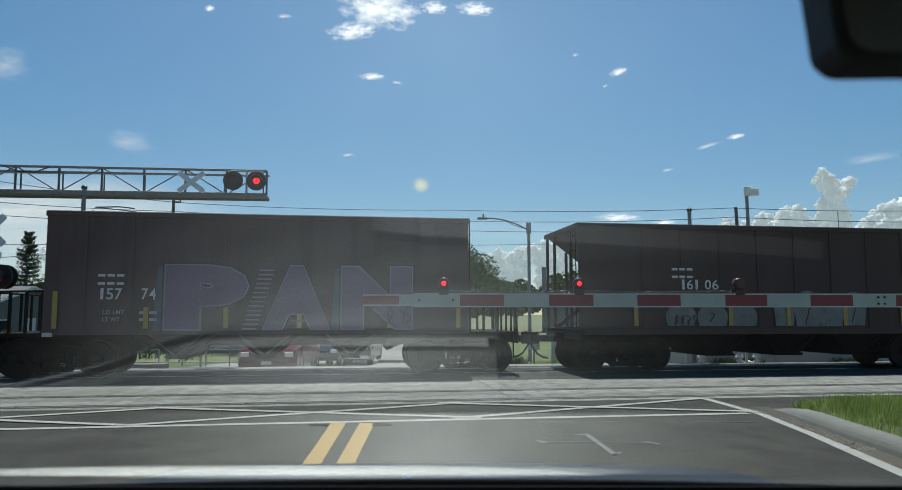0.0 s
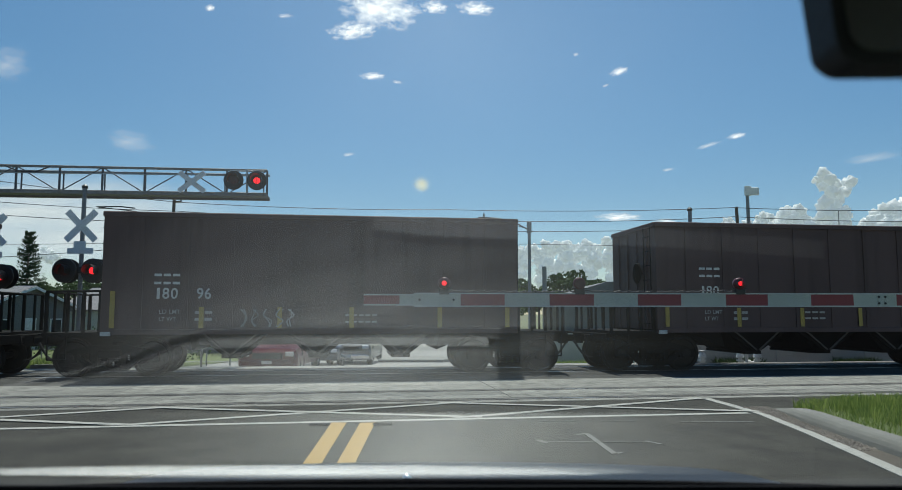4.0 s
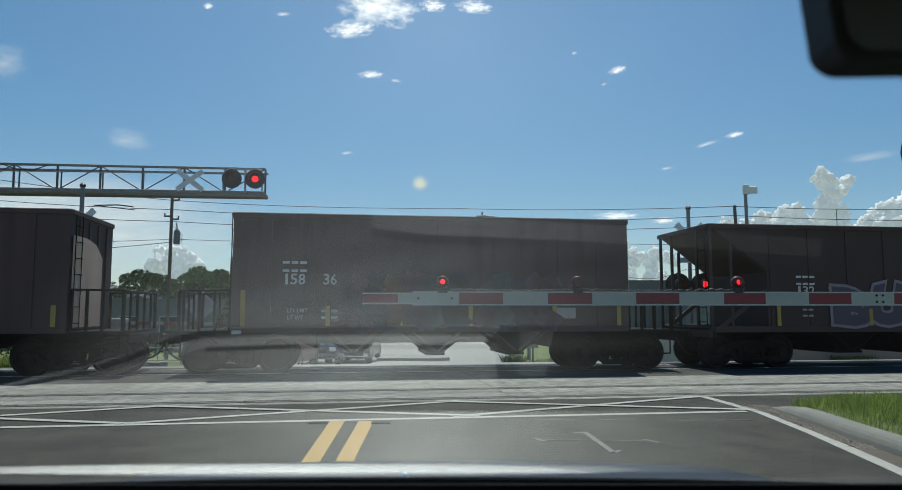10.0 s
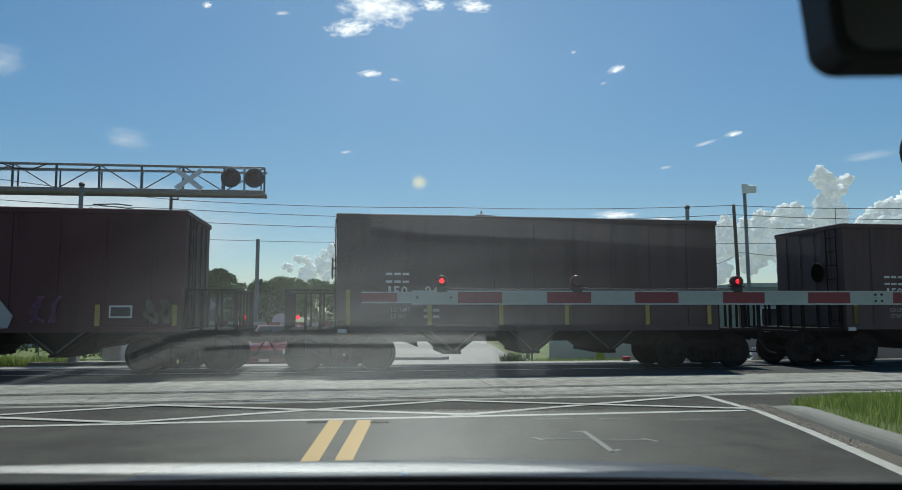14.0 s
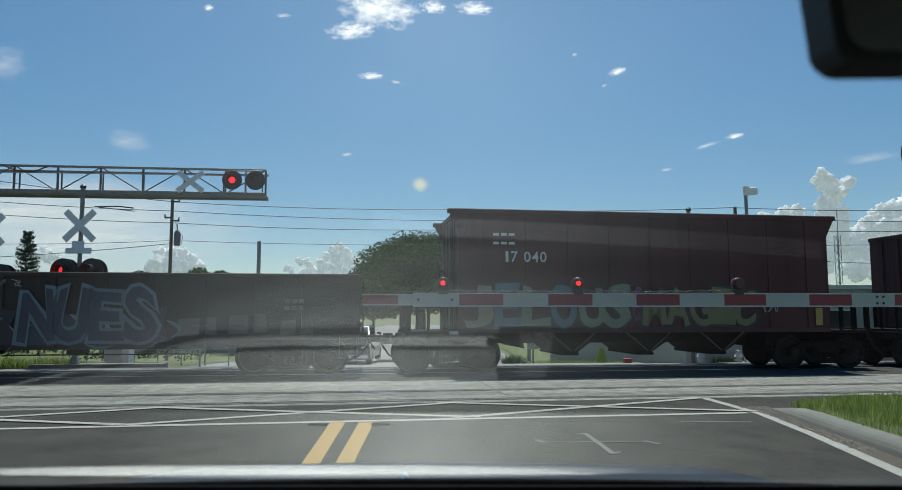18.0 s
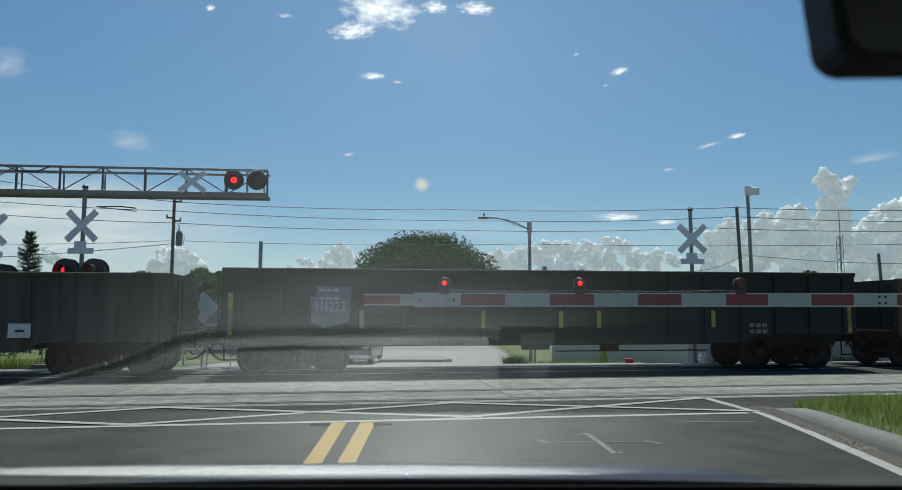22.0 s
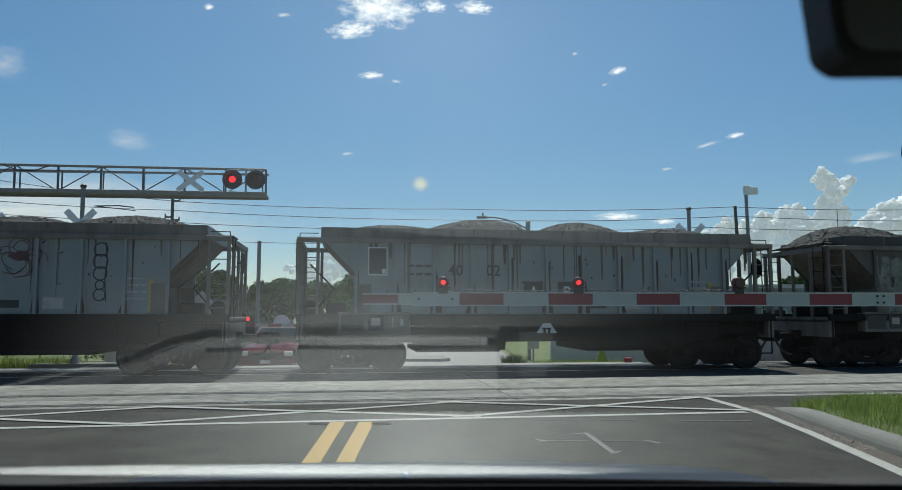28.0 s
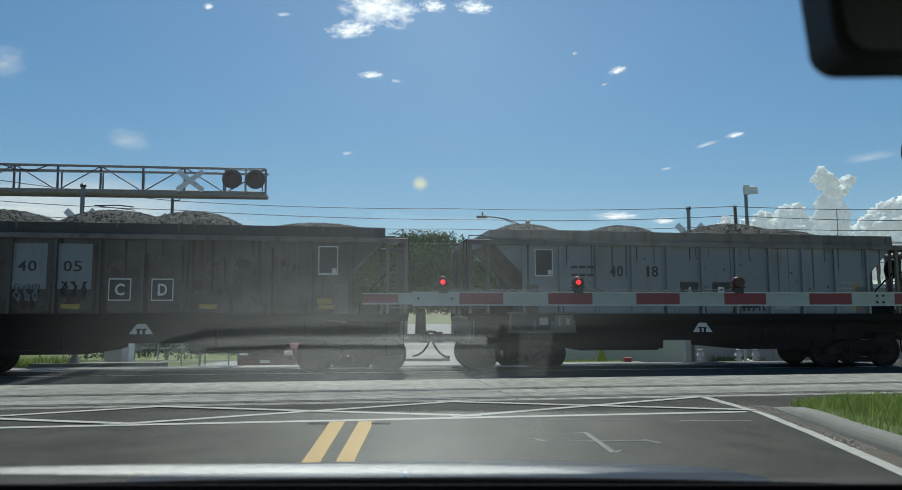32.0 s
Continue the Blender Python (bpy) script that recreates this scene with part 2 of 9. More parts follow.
ARMRED = mat("gate_red", (0.2, 0.025, 0.035), 0.5, var=0.15, scale=5, bump=0.05)
WOODPOLE = mat("utility_pole_wood", (0.1, 0.08, 0.065), 0.85, var=0.3, scale=3, fine=40, bump=0.4, streak=True)
CABLE = mat("cable", (0.03, 0.03, 0.035), 0.6, var=0.1, bump=0.0)
HOUSEWALL = mat("house_wall", (0.17, 0.17, 0.168), 0.8, var=0.15, scale=2, bump=0.2)
GREYWALL = mat("weathered_grey_wall", (0.24, 0.245, 0.24), 0.85, var=0.15, scale=1, bump=0.2, dirt=(0.15, 0.15, 0.14), dirt_amount=0.4)
WHITEWALL = mat("white_wall", (0.5, 0.5, 0.48), 0.8, var=0.08, scale=1, bump=0.2, dirt=(0.4, 0.4, 0.37), dirt_amount=0.3)
ROOF = mat("roof_shingle", (0.14, 0.14, 0.145), 0.85, var=0.25, scale=3, fine=30, bump=0.4)
BARK = mat("bark", (0.13, 0.1, 0.08), 0.9, var=0.35, scale=6, bump=0.6)
LEAF = leaf_mat("broad_leaves", (0.026, 0.055, 0.016), (0.066, 0.112, 0.034), 0.3)
LEAF2 = leaf_mat("dark_leaves", (0.025, 0.05, 0.015), (0.06, 0.1, 0.03), 0.25)
PINELEAF = leaf_mat("pine_needles", (0.015, 0.035, 0.015), (0.035, 0.06, 0.025), 0.2)
REDLENS = glow("lit_red_lens", (1.0, 0.02, 0.03), 1.3)
DARKLENS = glow("dim_red_lens", (1.0, 0.03, 0.03), 0.03, (0.12, 0.01, 0.012))
CARRED = mat("red_car_paint", (0.1, 0.014, 0.018), 0.3, var=0.05, bump=0.0, coat=0.6)
CARGREY = mat("grey_car_paint", (0.09, 0.095, 0.1), 0.35, 0.2, var=0.05, bump=0.0, coat=0.5)
CARDARK = mat("dark_car_paint", (0.03, 0.035, 0.05), 0.25, var=0.05, bump=0.0, coat=0.8)
HOODPAINT = mat("bonnet_paint", (0.02, 0.021, 0.024), 0.42, 0.0, var=0.1, scale=3, fine=300, bump=0.02, spec=0.35)
TYRE = mat("tyre", (0.02, 0.02, 0.02), 0.85, var=0.2, bump=0.2)
CHROME = mat("chrome", (0.7, 0.7, 0.7), 0.15, 1.0, var=0.03, bump=0.0)
CARGLASS = mat("car_glass", (0.02, 0.025, 0.03), 0.12, var=0.0, bump=0.0, spec=0.25)
HEADLIGHT = mat("headlamp_glass", (0.7, 0.72, 0.74), 0.1, var=0.03, bump=0.0)
PLASTIC = mat("black_plastic", (0.006, 0.006, 0.007), 0.8, var=0.15, fine=200, bump=0.1, spec=0.04)
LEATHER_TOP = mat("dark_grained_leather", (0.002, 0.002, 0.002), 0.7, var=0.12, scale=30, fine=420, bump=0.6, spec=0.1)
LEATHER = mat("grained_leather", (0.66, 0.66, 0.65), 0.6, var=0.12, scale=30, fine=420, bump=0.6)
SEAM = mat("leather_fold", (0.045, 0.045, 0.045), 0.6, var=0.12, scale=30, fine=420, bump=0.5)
HEADLINER = mat("headliner", (0.12, 0.12, 0.12), 0.95, var=0.1, fine=200, bump=0.2)
WINDSCREEN = glass("windscreen_glass", 2.5)
RUSTM = mat("rust_stain", (0.05, 0.034, 0.027), 0.85, var=0.4, scale=6, fine=50, bump=0.3, streak=True)
CHORD = mat("rust_stained_grey", (0.135, 0.12, 0.104), 0.7, var=0.2, scale=1.2, fine=30, bump=0.15, dirt=(0.065, 0.045, 0.034), dirt_amount=0.6, streak=True)
SHELF = mat("grey_dashboard_shelf", (0.66, 0.67, 0.64), 0.8, var=0.15, scale=12, fine=300, bump=0.1, spec=0.03)
STRIP = mat("pale_band_strip", (0.8, 0.8, 0.78), 0.5, var=0.08, scale=8, bump=0.05)
SIDEPAD = mat("dark_side_pad", (0.07, 0.07, 0.07), 0.6, var=0.12, scale=30, fine=420, bump=0.4)
REDBOX = mat("red_plastic", (0.34, 0.03, 0.045), 0.5, var=0.1, bump=0.05)
LAMPBODY = mat("dark_red_lamp_body", (0.07, 0.01, 0.014), 0.4, var=0.15, bump=0.03)
GHOST_STENCIL = mat("nearly_worn_off_stencil", (0.088, 0.083, 0.078), 0.75, var=0.5, scale=6, bump=0.05, dirt=(0.06, 0.05, 0.046), dirt_amount=0.5)
OLD_STENCIL = mat("weathered_stencil", (0.14, 0.135, 0.13), 0.75, var=0.3, scale=5, bump=0.05)
BRACE = mat("worn_brace_steel", (0.07, 0.062, 0.056), 0.6, 0.2, var=0.25, bump=0.1)
SEAM_EDGE = mat("half_shaded_fold", (0.17, 0.17, 0.17), 0.7, var=0.1, bump=0.1)
# coaming darker than the panels: contrast of the haze put into the colour
DARKGREY = mat("dark_streaked_grey", (0.045, 0.043, 0.042), 0.75, var=0.3, scale=1.2, fine=30, bump=0.15, dirt=(0.028, 0.022, 0.02), dirt_amount=0.5, streak=True)
MOTTLED = mat("mottled_grey_panel", (0.15, 0.158, 0.148), 0.72, var=0.45, scale=2.6, fine=26, bump=0.2, dirt=(0.045, 0.033, 0.026), dirt_amount=0.62)
RUSTED = mat("rusted_panel", (0.082, 0.068, 0.06), 0.75, var=0.4, scale=2.6, fine=26, bump=0.2, dirt=(0.05, 0.03, 0.023), dirt_amount=0.62)
STAIN = mat("brown_runoff_stain", (0.095, 0.078, 0.062), 0.8, var=0.3, scale=5, fine=40, bump=0.1, streak=True)
LIMECLOTH = leaf_mat("lime_sheet", (0.27, 0.34, 0.08), (0.32, 0.4, 0.1), 0.6)
# truss uprights and diagonals: shade put into a darker steel
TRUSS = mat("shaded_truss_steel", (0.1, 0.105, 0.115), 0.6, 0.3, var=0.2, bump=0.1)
FOLD_TOP = mat("light_faded_fold", (0.13, 0.13, 0.137), 0.65, var=0.2, scale=14, fine=420, bump=0.3)
VANE = mat("dark_red_vane", (0.045, 0.006, 0.007), 0.35, var=0.2, scale=30, bump=0.05)
MIRRORBACK = mat("mirror_housing", (0.022, 0.022, 0.024), 0.6, var=0.2, scale=20, fine=200, bump=0.1, spec=0.3)
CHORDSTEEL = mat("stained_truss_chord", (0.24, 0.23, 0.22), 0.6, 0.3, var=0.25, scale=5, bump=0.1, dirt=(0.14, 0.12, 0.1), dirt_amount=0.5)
TRANSFORMER = mat("transformer_grey", (0.13, 0.135, 0.14), 0.6, var=0.15, bump=0.1)


# haze over the middle of the windscreen: dust, with the sun's glare painted in
DUST_HAZE = bpy.data.materials.new("windscreen_dust_haze")
DUST_HAZE.use_nodes = True
nt = DUST_HAZE.node_tree
nt.nodes.clear()
o, mx, tr, tl = nt.nodes.new("ShaderNodeOutputMaterial"), nt.nodes.new("ShaderNodeMixShader"), nt.nodes.new("ShaderNodeBsdfTransparent"), nt.nodes.new("ShaderNodeBsdfTranslucent")
tc, mp, gr, no, wv, m1, m2, m3 = [nt.nodes.new(k) for k in ("ShaderNodeTexCoord", "ShaderNodeMapping", "ShaderNodeTexGradient", "ShaderNodeTexNoise", "ShaderNodeTexWave", "ShaderNodeMath", "ShaderNodeMath", "ShaderNodeMath")]
gr.gradient_type = "QUADRATIC_SPHERE"
wv.wave_type, wv.rings_direction = "RINGS", "Z"
wv.inputs["Scale"].default_value, wv.inputs["Distortion"].default_value, wv.inputs["Detail"].default_value = 2.2, 1.5, 3.0
mp.inputs["Location"].default_value = (-0.6, 1.6, 0)
no.inputs["Scale"].default_value, no.inputs["Detail"].default_value = 3.0, 6
nt.links.new(tc.outputs["Object"], gr.inputs[0])
nt.links.new(tc.outputs["Object"], mp.inputs[0])
nt.links.new(mp.outputs[0], wv.inputs[0])
nt.links.new(tc.outputs["Object"], no.inputs[0])
for m in (m1, m2, m3):
    m.operation = "MULTIPLY"
m1.operation = "MULTIPLY_ADD"
m1.inputs[1].default_value, m1.inputs[2].default_value = 0.35, 0.6
nt.links.new(wv.outputs["Fac"], m1.inputs[0])
nt.links.new(gr.outputs["Fac"], m2.inputs[0])
nt.links.new(m1.outputs[0], m2.inputs[1])
nt.links.new(m2.outputs[0], m3.inputs[0])
m3.inputs[1].default_value = 0.043
nt.links.new(m3.outputs[0], mx.inputs[0])
tl.inputs[0].default_value = (0.9, 0.95, 0.92, 1)
nt.links.new(tr.outputs[0], mx.inputs[1])
nt.links.new(tl.outputs[0], mx.inputs[2])
nt.links.new(mx.outputs[0], o.inputs[0])


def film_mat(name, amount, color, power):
    """A sunlit film that paints a soft haze on the glass, thickest in its middle."""
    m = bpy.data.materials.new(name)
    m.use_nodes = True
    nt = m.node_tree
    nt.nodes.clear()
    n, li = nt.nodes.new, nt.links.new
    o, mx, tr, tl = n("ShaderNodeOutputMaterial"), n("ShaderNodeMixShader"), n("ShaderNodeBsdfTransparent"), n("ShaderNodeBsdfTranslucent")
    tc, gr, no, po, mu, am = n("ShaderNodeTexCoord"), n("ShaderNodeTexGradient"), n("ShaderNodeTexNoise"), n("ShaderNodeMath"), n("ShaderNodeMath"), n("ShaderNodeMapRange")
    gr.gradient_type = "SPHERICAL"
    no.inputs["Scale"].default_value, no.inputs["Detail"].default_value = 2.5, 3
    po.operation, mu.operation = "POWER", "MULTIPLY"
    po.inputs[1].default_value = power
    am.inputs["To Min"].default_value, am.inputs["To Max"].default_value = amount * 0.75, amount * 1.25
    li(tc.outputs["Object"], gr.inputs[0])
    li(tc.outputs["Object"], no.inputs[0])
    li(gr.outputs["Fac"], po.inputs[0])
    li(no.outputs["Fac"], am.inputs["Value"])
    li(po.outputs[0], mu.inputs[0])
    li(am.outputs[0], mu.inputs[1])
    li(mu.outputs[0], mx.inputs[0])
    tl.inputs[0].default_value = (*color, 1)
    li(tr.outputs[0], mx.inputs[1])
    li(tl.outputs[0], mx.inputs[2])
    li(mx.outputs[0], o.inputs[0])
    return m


# upper film: glare of the sun painted on the glass
UPPER_HAZE = film_mat("upper_windscreen_haze", 0.075, (0.9, 0.95, 0.98), 2.0)
# foot film: the pale reflection above the bonnet, painted on the glass
FOOT_HAZE = film_mat("haze_at_windscreen_foot", 0.34, (0.92, 0.93, 0.88), 0.7)
YELLOW_SPOT = film_mat("soft_yellow_spot", 0.36, (0.9, 0.7, 0.2), 0.8)


# painted light: pale middle shapes the reflected haze, fading towards the ends
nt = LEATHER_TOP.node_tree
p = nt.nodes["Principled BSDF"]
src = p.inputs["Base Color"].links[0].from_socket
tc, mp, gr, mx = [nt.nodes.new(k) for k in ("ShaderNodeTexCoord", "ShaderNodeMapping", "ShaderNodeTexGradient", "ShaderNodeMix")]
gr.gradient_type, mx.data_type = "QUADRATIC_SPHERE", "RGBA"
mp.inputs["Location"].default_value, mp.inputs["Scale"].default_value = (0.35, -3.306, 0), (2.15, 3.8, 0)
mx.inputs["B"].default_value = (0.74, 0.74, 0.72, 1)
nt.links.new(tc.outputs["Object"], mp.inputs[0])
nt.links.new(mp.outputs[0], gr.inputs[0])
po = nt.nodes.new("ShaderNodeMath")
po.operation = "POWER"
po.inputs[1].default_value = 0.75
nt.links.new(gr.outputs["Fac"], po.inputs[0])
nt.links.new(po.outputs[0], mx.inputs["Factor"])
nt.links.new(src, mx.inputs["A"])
vo, cr, mm = nt.nodes.new("ShaderNodeTexVoronoi"), nt.nodes.new("ShaderNodeValToRGB"), nt.nodes.new("ShaderNodeMix")
vo.feature = "DISTANCE_TO_EDGE"
vo.inputs["Scale"].default_value = 210.0
cr.color_ramp.elements[0].position, cr.color_ramp.elements[1].position = 0.0, 0.4
cr.color_ramp.elements[0].color, cr.color_ramp.elements[1].color = (0.68, 0.68, 0.68, 1), (1, 1, 1, 1)
mm.data_type, mm.blend_type = "RGBA", "MULTIPLY"
mm.inputs["Factor"].default_value = 1.0
nt.links.new(tc.outputs["Object"], vo.inputs["Vector"])
nt.links.new(vo.outputs["Distance"], cr.inputs[0])
nt.links.new(mx.outputs["Result"], mm.inputs["A"])
nt.links.new(cr.outputs[0], mm.inputs["B"])
nt.links.new(mm.outputs["Result"], p.inputs["Base Color"])


# the padded roll: reflected light put into the colour, palest in the middle
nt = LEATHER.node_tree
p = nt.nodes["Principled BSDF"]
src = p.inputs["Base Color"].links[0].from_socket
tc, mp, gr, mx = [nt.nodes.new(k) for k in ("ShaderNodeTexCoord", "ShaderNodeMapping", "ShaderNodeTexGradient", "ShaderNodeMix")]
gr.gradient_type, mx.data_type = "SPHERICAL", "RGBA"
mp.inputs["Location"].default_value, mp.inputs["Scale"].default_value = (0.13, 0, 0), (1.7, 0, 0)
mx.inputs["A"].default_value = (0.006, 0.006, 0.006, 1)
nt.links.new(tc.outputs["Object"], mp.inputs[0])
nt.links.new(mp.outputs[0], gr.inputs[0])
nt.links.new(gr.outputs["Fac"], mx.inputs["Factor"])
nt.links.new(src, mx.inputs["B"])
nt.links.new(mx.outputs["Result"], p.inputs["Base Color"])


# the folds nearer the seats: light put into the colour, in the middle alone
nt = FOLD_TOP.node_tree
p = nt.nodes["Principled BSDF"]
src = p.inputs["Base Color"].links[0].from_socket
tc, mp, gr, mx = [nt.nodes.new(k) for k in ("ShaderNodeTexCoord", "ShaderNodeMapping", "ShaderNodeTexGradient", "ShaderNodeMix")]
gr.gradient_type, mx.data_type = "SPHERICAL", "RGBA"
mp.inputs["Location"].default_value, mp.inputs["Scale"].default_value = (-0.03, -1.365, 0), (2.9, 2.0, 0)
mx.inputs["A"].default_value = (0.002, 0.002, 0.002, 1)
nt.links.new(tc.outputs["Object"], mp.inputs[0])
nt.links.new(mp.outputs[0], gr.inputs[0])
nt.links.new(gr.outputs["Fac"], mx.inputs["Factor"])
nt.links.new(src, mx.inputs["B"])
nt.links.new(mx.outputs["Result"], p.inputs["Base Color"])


# the shelf below the windscreen: reflected haze put into its pale middle too
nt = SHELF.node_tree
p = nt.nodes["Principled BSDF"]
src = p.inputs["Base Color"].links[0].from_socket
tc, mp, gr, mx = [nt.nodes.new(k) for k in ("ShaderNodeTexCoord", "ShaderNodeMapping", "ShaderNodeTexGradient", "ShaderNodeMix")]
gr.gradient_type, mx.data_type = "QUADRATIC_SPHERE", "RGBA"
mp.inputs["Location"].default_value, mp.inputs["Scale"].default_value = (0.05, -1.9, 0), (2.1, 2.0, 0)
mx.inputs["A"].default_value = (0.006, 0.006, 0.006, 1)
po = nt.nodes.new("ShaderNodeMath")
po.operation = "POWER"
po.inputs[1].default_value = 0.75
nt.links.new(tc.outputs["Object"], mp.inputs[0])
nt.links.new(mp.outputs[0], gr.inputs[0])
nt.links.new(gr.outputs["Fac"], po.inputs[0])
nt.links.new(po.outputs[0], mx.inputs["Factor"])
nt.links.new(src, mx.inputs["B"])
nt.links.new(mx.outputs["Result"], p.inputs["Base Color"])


# ---- mesh tools ----
class Shape:
    """Collects plain faces, then becomes one mesh."""

    def __init__(self):
        self.v, self.f = [], []

    def add(self, vs, fs):
        k = len(self.v)
        self.v += [tuple(v) for v in vs]
        self.f += [tuple(i + k for i in f) for f in fs]
        return self

    def box(self, x0, x1, y0, y1, z0, z1, c=0.0):
        """A box, its upright edges and top rim cut by c."""
        if c:
            pts = [(x0 + c, y0), (x1 - c, y0), (x1, y0 + c), (x1, y1 - c), (x1 - c, y1), (x0 + c, y1), (x0, y1 - c), (x0, y0 + c)]
            ins = [(min(max(x, x0 + c), x1 - c), min(max(y, y0 + c), y1 - c)) for x, y in pts]
            vs = [(x, y, z0) for x, y in pts] + [(x, y, z1 - c) for x, y in pts] + [(x, y, z1) for x, y in ins]
            fs = [tuple(range(7, -1, -1)), tuple(range(16, 24))]
            for i in range(8):
                j = (i + 1) % 8
                fs += [(i, j, 8 + j, 8 + i), (8 + i, 8 + j, 16 + j, 16 + i)]
            return self.add(vs, fs)
        vs = [(x, y, z) for z in (z0, z1) for x, y in ((x0, y0), (x1, y0), (x1, y1), (x0, y1))]
        return self.add(vs, [(3, 2, 1, 0), (4, 5, 6, 7), (0, 1, 5, 4), (1, 2, 6, 5), (2, 3, 7, 6), (3, 0, 4, 7)])

    def prism(self, poly, y0, y1):
        """An outline of (x, z), counter-clockwise as seen from -y, run from y0 to y1."""
        k = len(poly)
        vs = [(x, y0, z) for x, z in poly] + [(x, y1, z) for x, z in poly]
        fs = [tuple(range(k)), tuple(range(2 * k - 1, k - 1, -1))]
        fs += [((i + 1) % k, i, k + i, k + (i + 1) % k) for i in range(k)]
        return self.add(vs, fs)

    def slab(self, poly, z0, z1):
        """An outline of (x, y), counter-clockwise from above, raised from z0 to z1."""
        k = len(poly)
        vs = [(x, y, z0) for x, y in poly] + [(x, y, z1) for x, y in poly]
        fs = [tuple(range(k - 1, -1, -1)), tuple(range(k, 2 * k))]
        fs += [(i, (i + 1) % k, k + (i + 1) % k, k + i) for i in range(k)]
        return self.add(vs, fs)

    def rod(self, a, b, r, n=6, r2=None):
        a, b = Vector(a), Vector(b)
        q = (b - a).to_track_quat("Z", "Y")
        r2 = r if r2 is None else r2
        vs = [a + q @ Vector((r * math.cos(2 * math.pi * i / n), r * math.sin(2 * math.pi * i / n), 0)) for i in range(n)]
        vs += [b + q @ Vector((r2 * math.cos(2 * math.pi * i / n), r2 * math.sin(2 * math.pi * i / n), 0)) for i in range(n)]
        fs = [(i, (i + 1) % n, n + (i + 1) % n, n + i) for i in range(n)]
        return self.add(vs, fs + [tuple(range(n - 1, -1, -1)), tuple(range(n, 2 * n))])

    def pipe(self, pts, r, n=6):
        for a, b in zip(pts, pts[1:]):
            self.rod(a, b, r, n)
        return self

    def lathe(self, prof, n=24, axis="y", at=(0, 0, 0)):
        """A profile of (radius, along) turned about an axis."""
        vs = []
        for r, h in prof:
            for i in range(n):
                c, s = r * math.cos(2 * math.pi * i / n), r * math.sin(2 * math.pi * i / n)
                p = {"y": (c, h, s), "z": (c, s, h), "x": (h, c, s)}[axis]
                vs.append((p[0] + at[0], p[1] + at[1], p[2] + at[2]))
        m = len(prof)
        fs = [(j * n + i, j * n + (i + 1) % n, (j + 1) * n + (i + 1) % n, (j + 1) * n + i) for j in range(m - 1) for i in range(n)]
        return self.add(vs, fs + [tuple(range(n - 1, -1, -1)), tuple(range((m - 1) * n, m * n))])

    def stroke(self, pts, w, y0, y1, soft=False):
        """A painted stroke on an upright plane: (x, z) points, width w, from y0 to y1; soft: with round joints."""
        if soft:
            for x, z in pts:
                self.prism([(x + w / 2 * math.cos(k * math.pi / 5), z + w / 2 * math.sin(k * math.pi / 5)) for k in range(10)], y0, y1)
        for (xa, za), (xb, zb) in zip(pts, pts[1:]):
            dx, dz = xb - xa, zb - za
            d = math.hypot(dx, dz) or 1
            ux, uz = dx / d * w / 2, dz / d * w / 2
            self.prism([(xa - ux + uz, za - uz - ux), (xb + ux + uz, zb + uz - ux), (xb + ux - uz, zb + uz + ux), (xa - ux - uz, za - uz + ux)], y0, y1)
        return self

    def mesh(self, name, smooth=False):
        me = bpy.data.meshes.new(name)
        me.from_pydata(self.v, [], self.f)
        if smooth:
            me.polygons.foreach_set("use_smooth", [True] * len(me.polygons))
        me.update()
        return me


def part(name, sh, material, parent=None, label="", at=None, smooth=False):
    """One mesh object under a thing or under a part."""
    me = sh.mesh(name, smooth) if isinstance(sh, Shape) else sh
    if not me.materials:
        me.materials.append(material)
    ob = new(name, me)
    ob.parent = parent
    if at is not None:
        ob.matrix_basis = at if isinstance(at, Matrix) else Matrix.Translation(at)
    if label:
        ob["label"] = label
    return ob


def thing(name, m, label, category, group="", kind=""):
    ob = new(name)
    ob.empty_display_size = 0.2
    ob.matrix_basis = m
    return tagged(ob, label, category, group, kind)


def solid(name, sh, material, label, category="", kind="", group="", smooth=False, m=None):
    ob = part(name, sh, material, smooth=smooth, at=m)
    return tagged(ob, label, category, group, kind)


TEXTS = {}


def letters(text, bold=0.0, deep=0.004, shear=0.0):
    """Letters as a mesh that fills 0..1 in x and in z and faces -y."""
    key = (text, bold, deep, shear)
    if key in TEXTS:
        return TEXTS[key].copy()
    cu = bpy.data.curves.new("letters", "FONT")
    cu.body, cu.offset, cu.extrude, cu.shear, cu.resolution_u = text, bold, 0.05, shear, 3
    ob = bpy.data.objects.new("letters", cu)
    scene.collection.objects.link(ob)
    bpy.context.view_layer.update()
    me = bpy.data.meshes.new_from_object(ob.evaluated_get(bpy.context.evaluated_depsgraph_get()))
    bpy.data.objects.remove(ob)
    bpy.data.curves.remove(cu)
    co = np.zeros(len(me.vertices) * 3, "f")
    me.vertices.foreach_get("co", co)
    co = co.reshape(-1, 3)
    lo, hi = co.min(0), co.max(0)
    u = (co - lo) / np.maximum(hi - lo, 1e-6)
    out = np.stack([u[:, 0], -u[:, 2] * deep, u[:, 1]], 1)
    me.vertices.foreach_set("co", out.ravel().astype("f"))
    me.materials.clear()
    me.update()
    TEXTS[key] = me
    return me.copy()


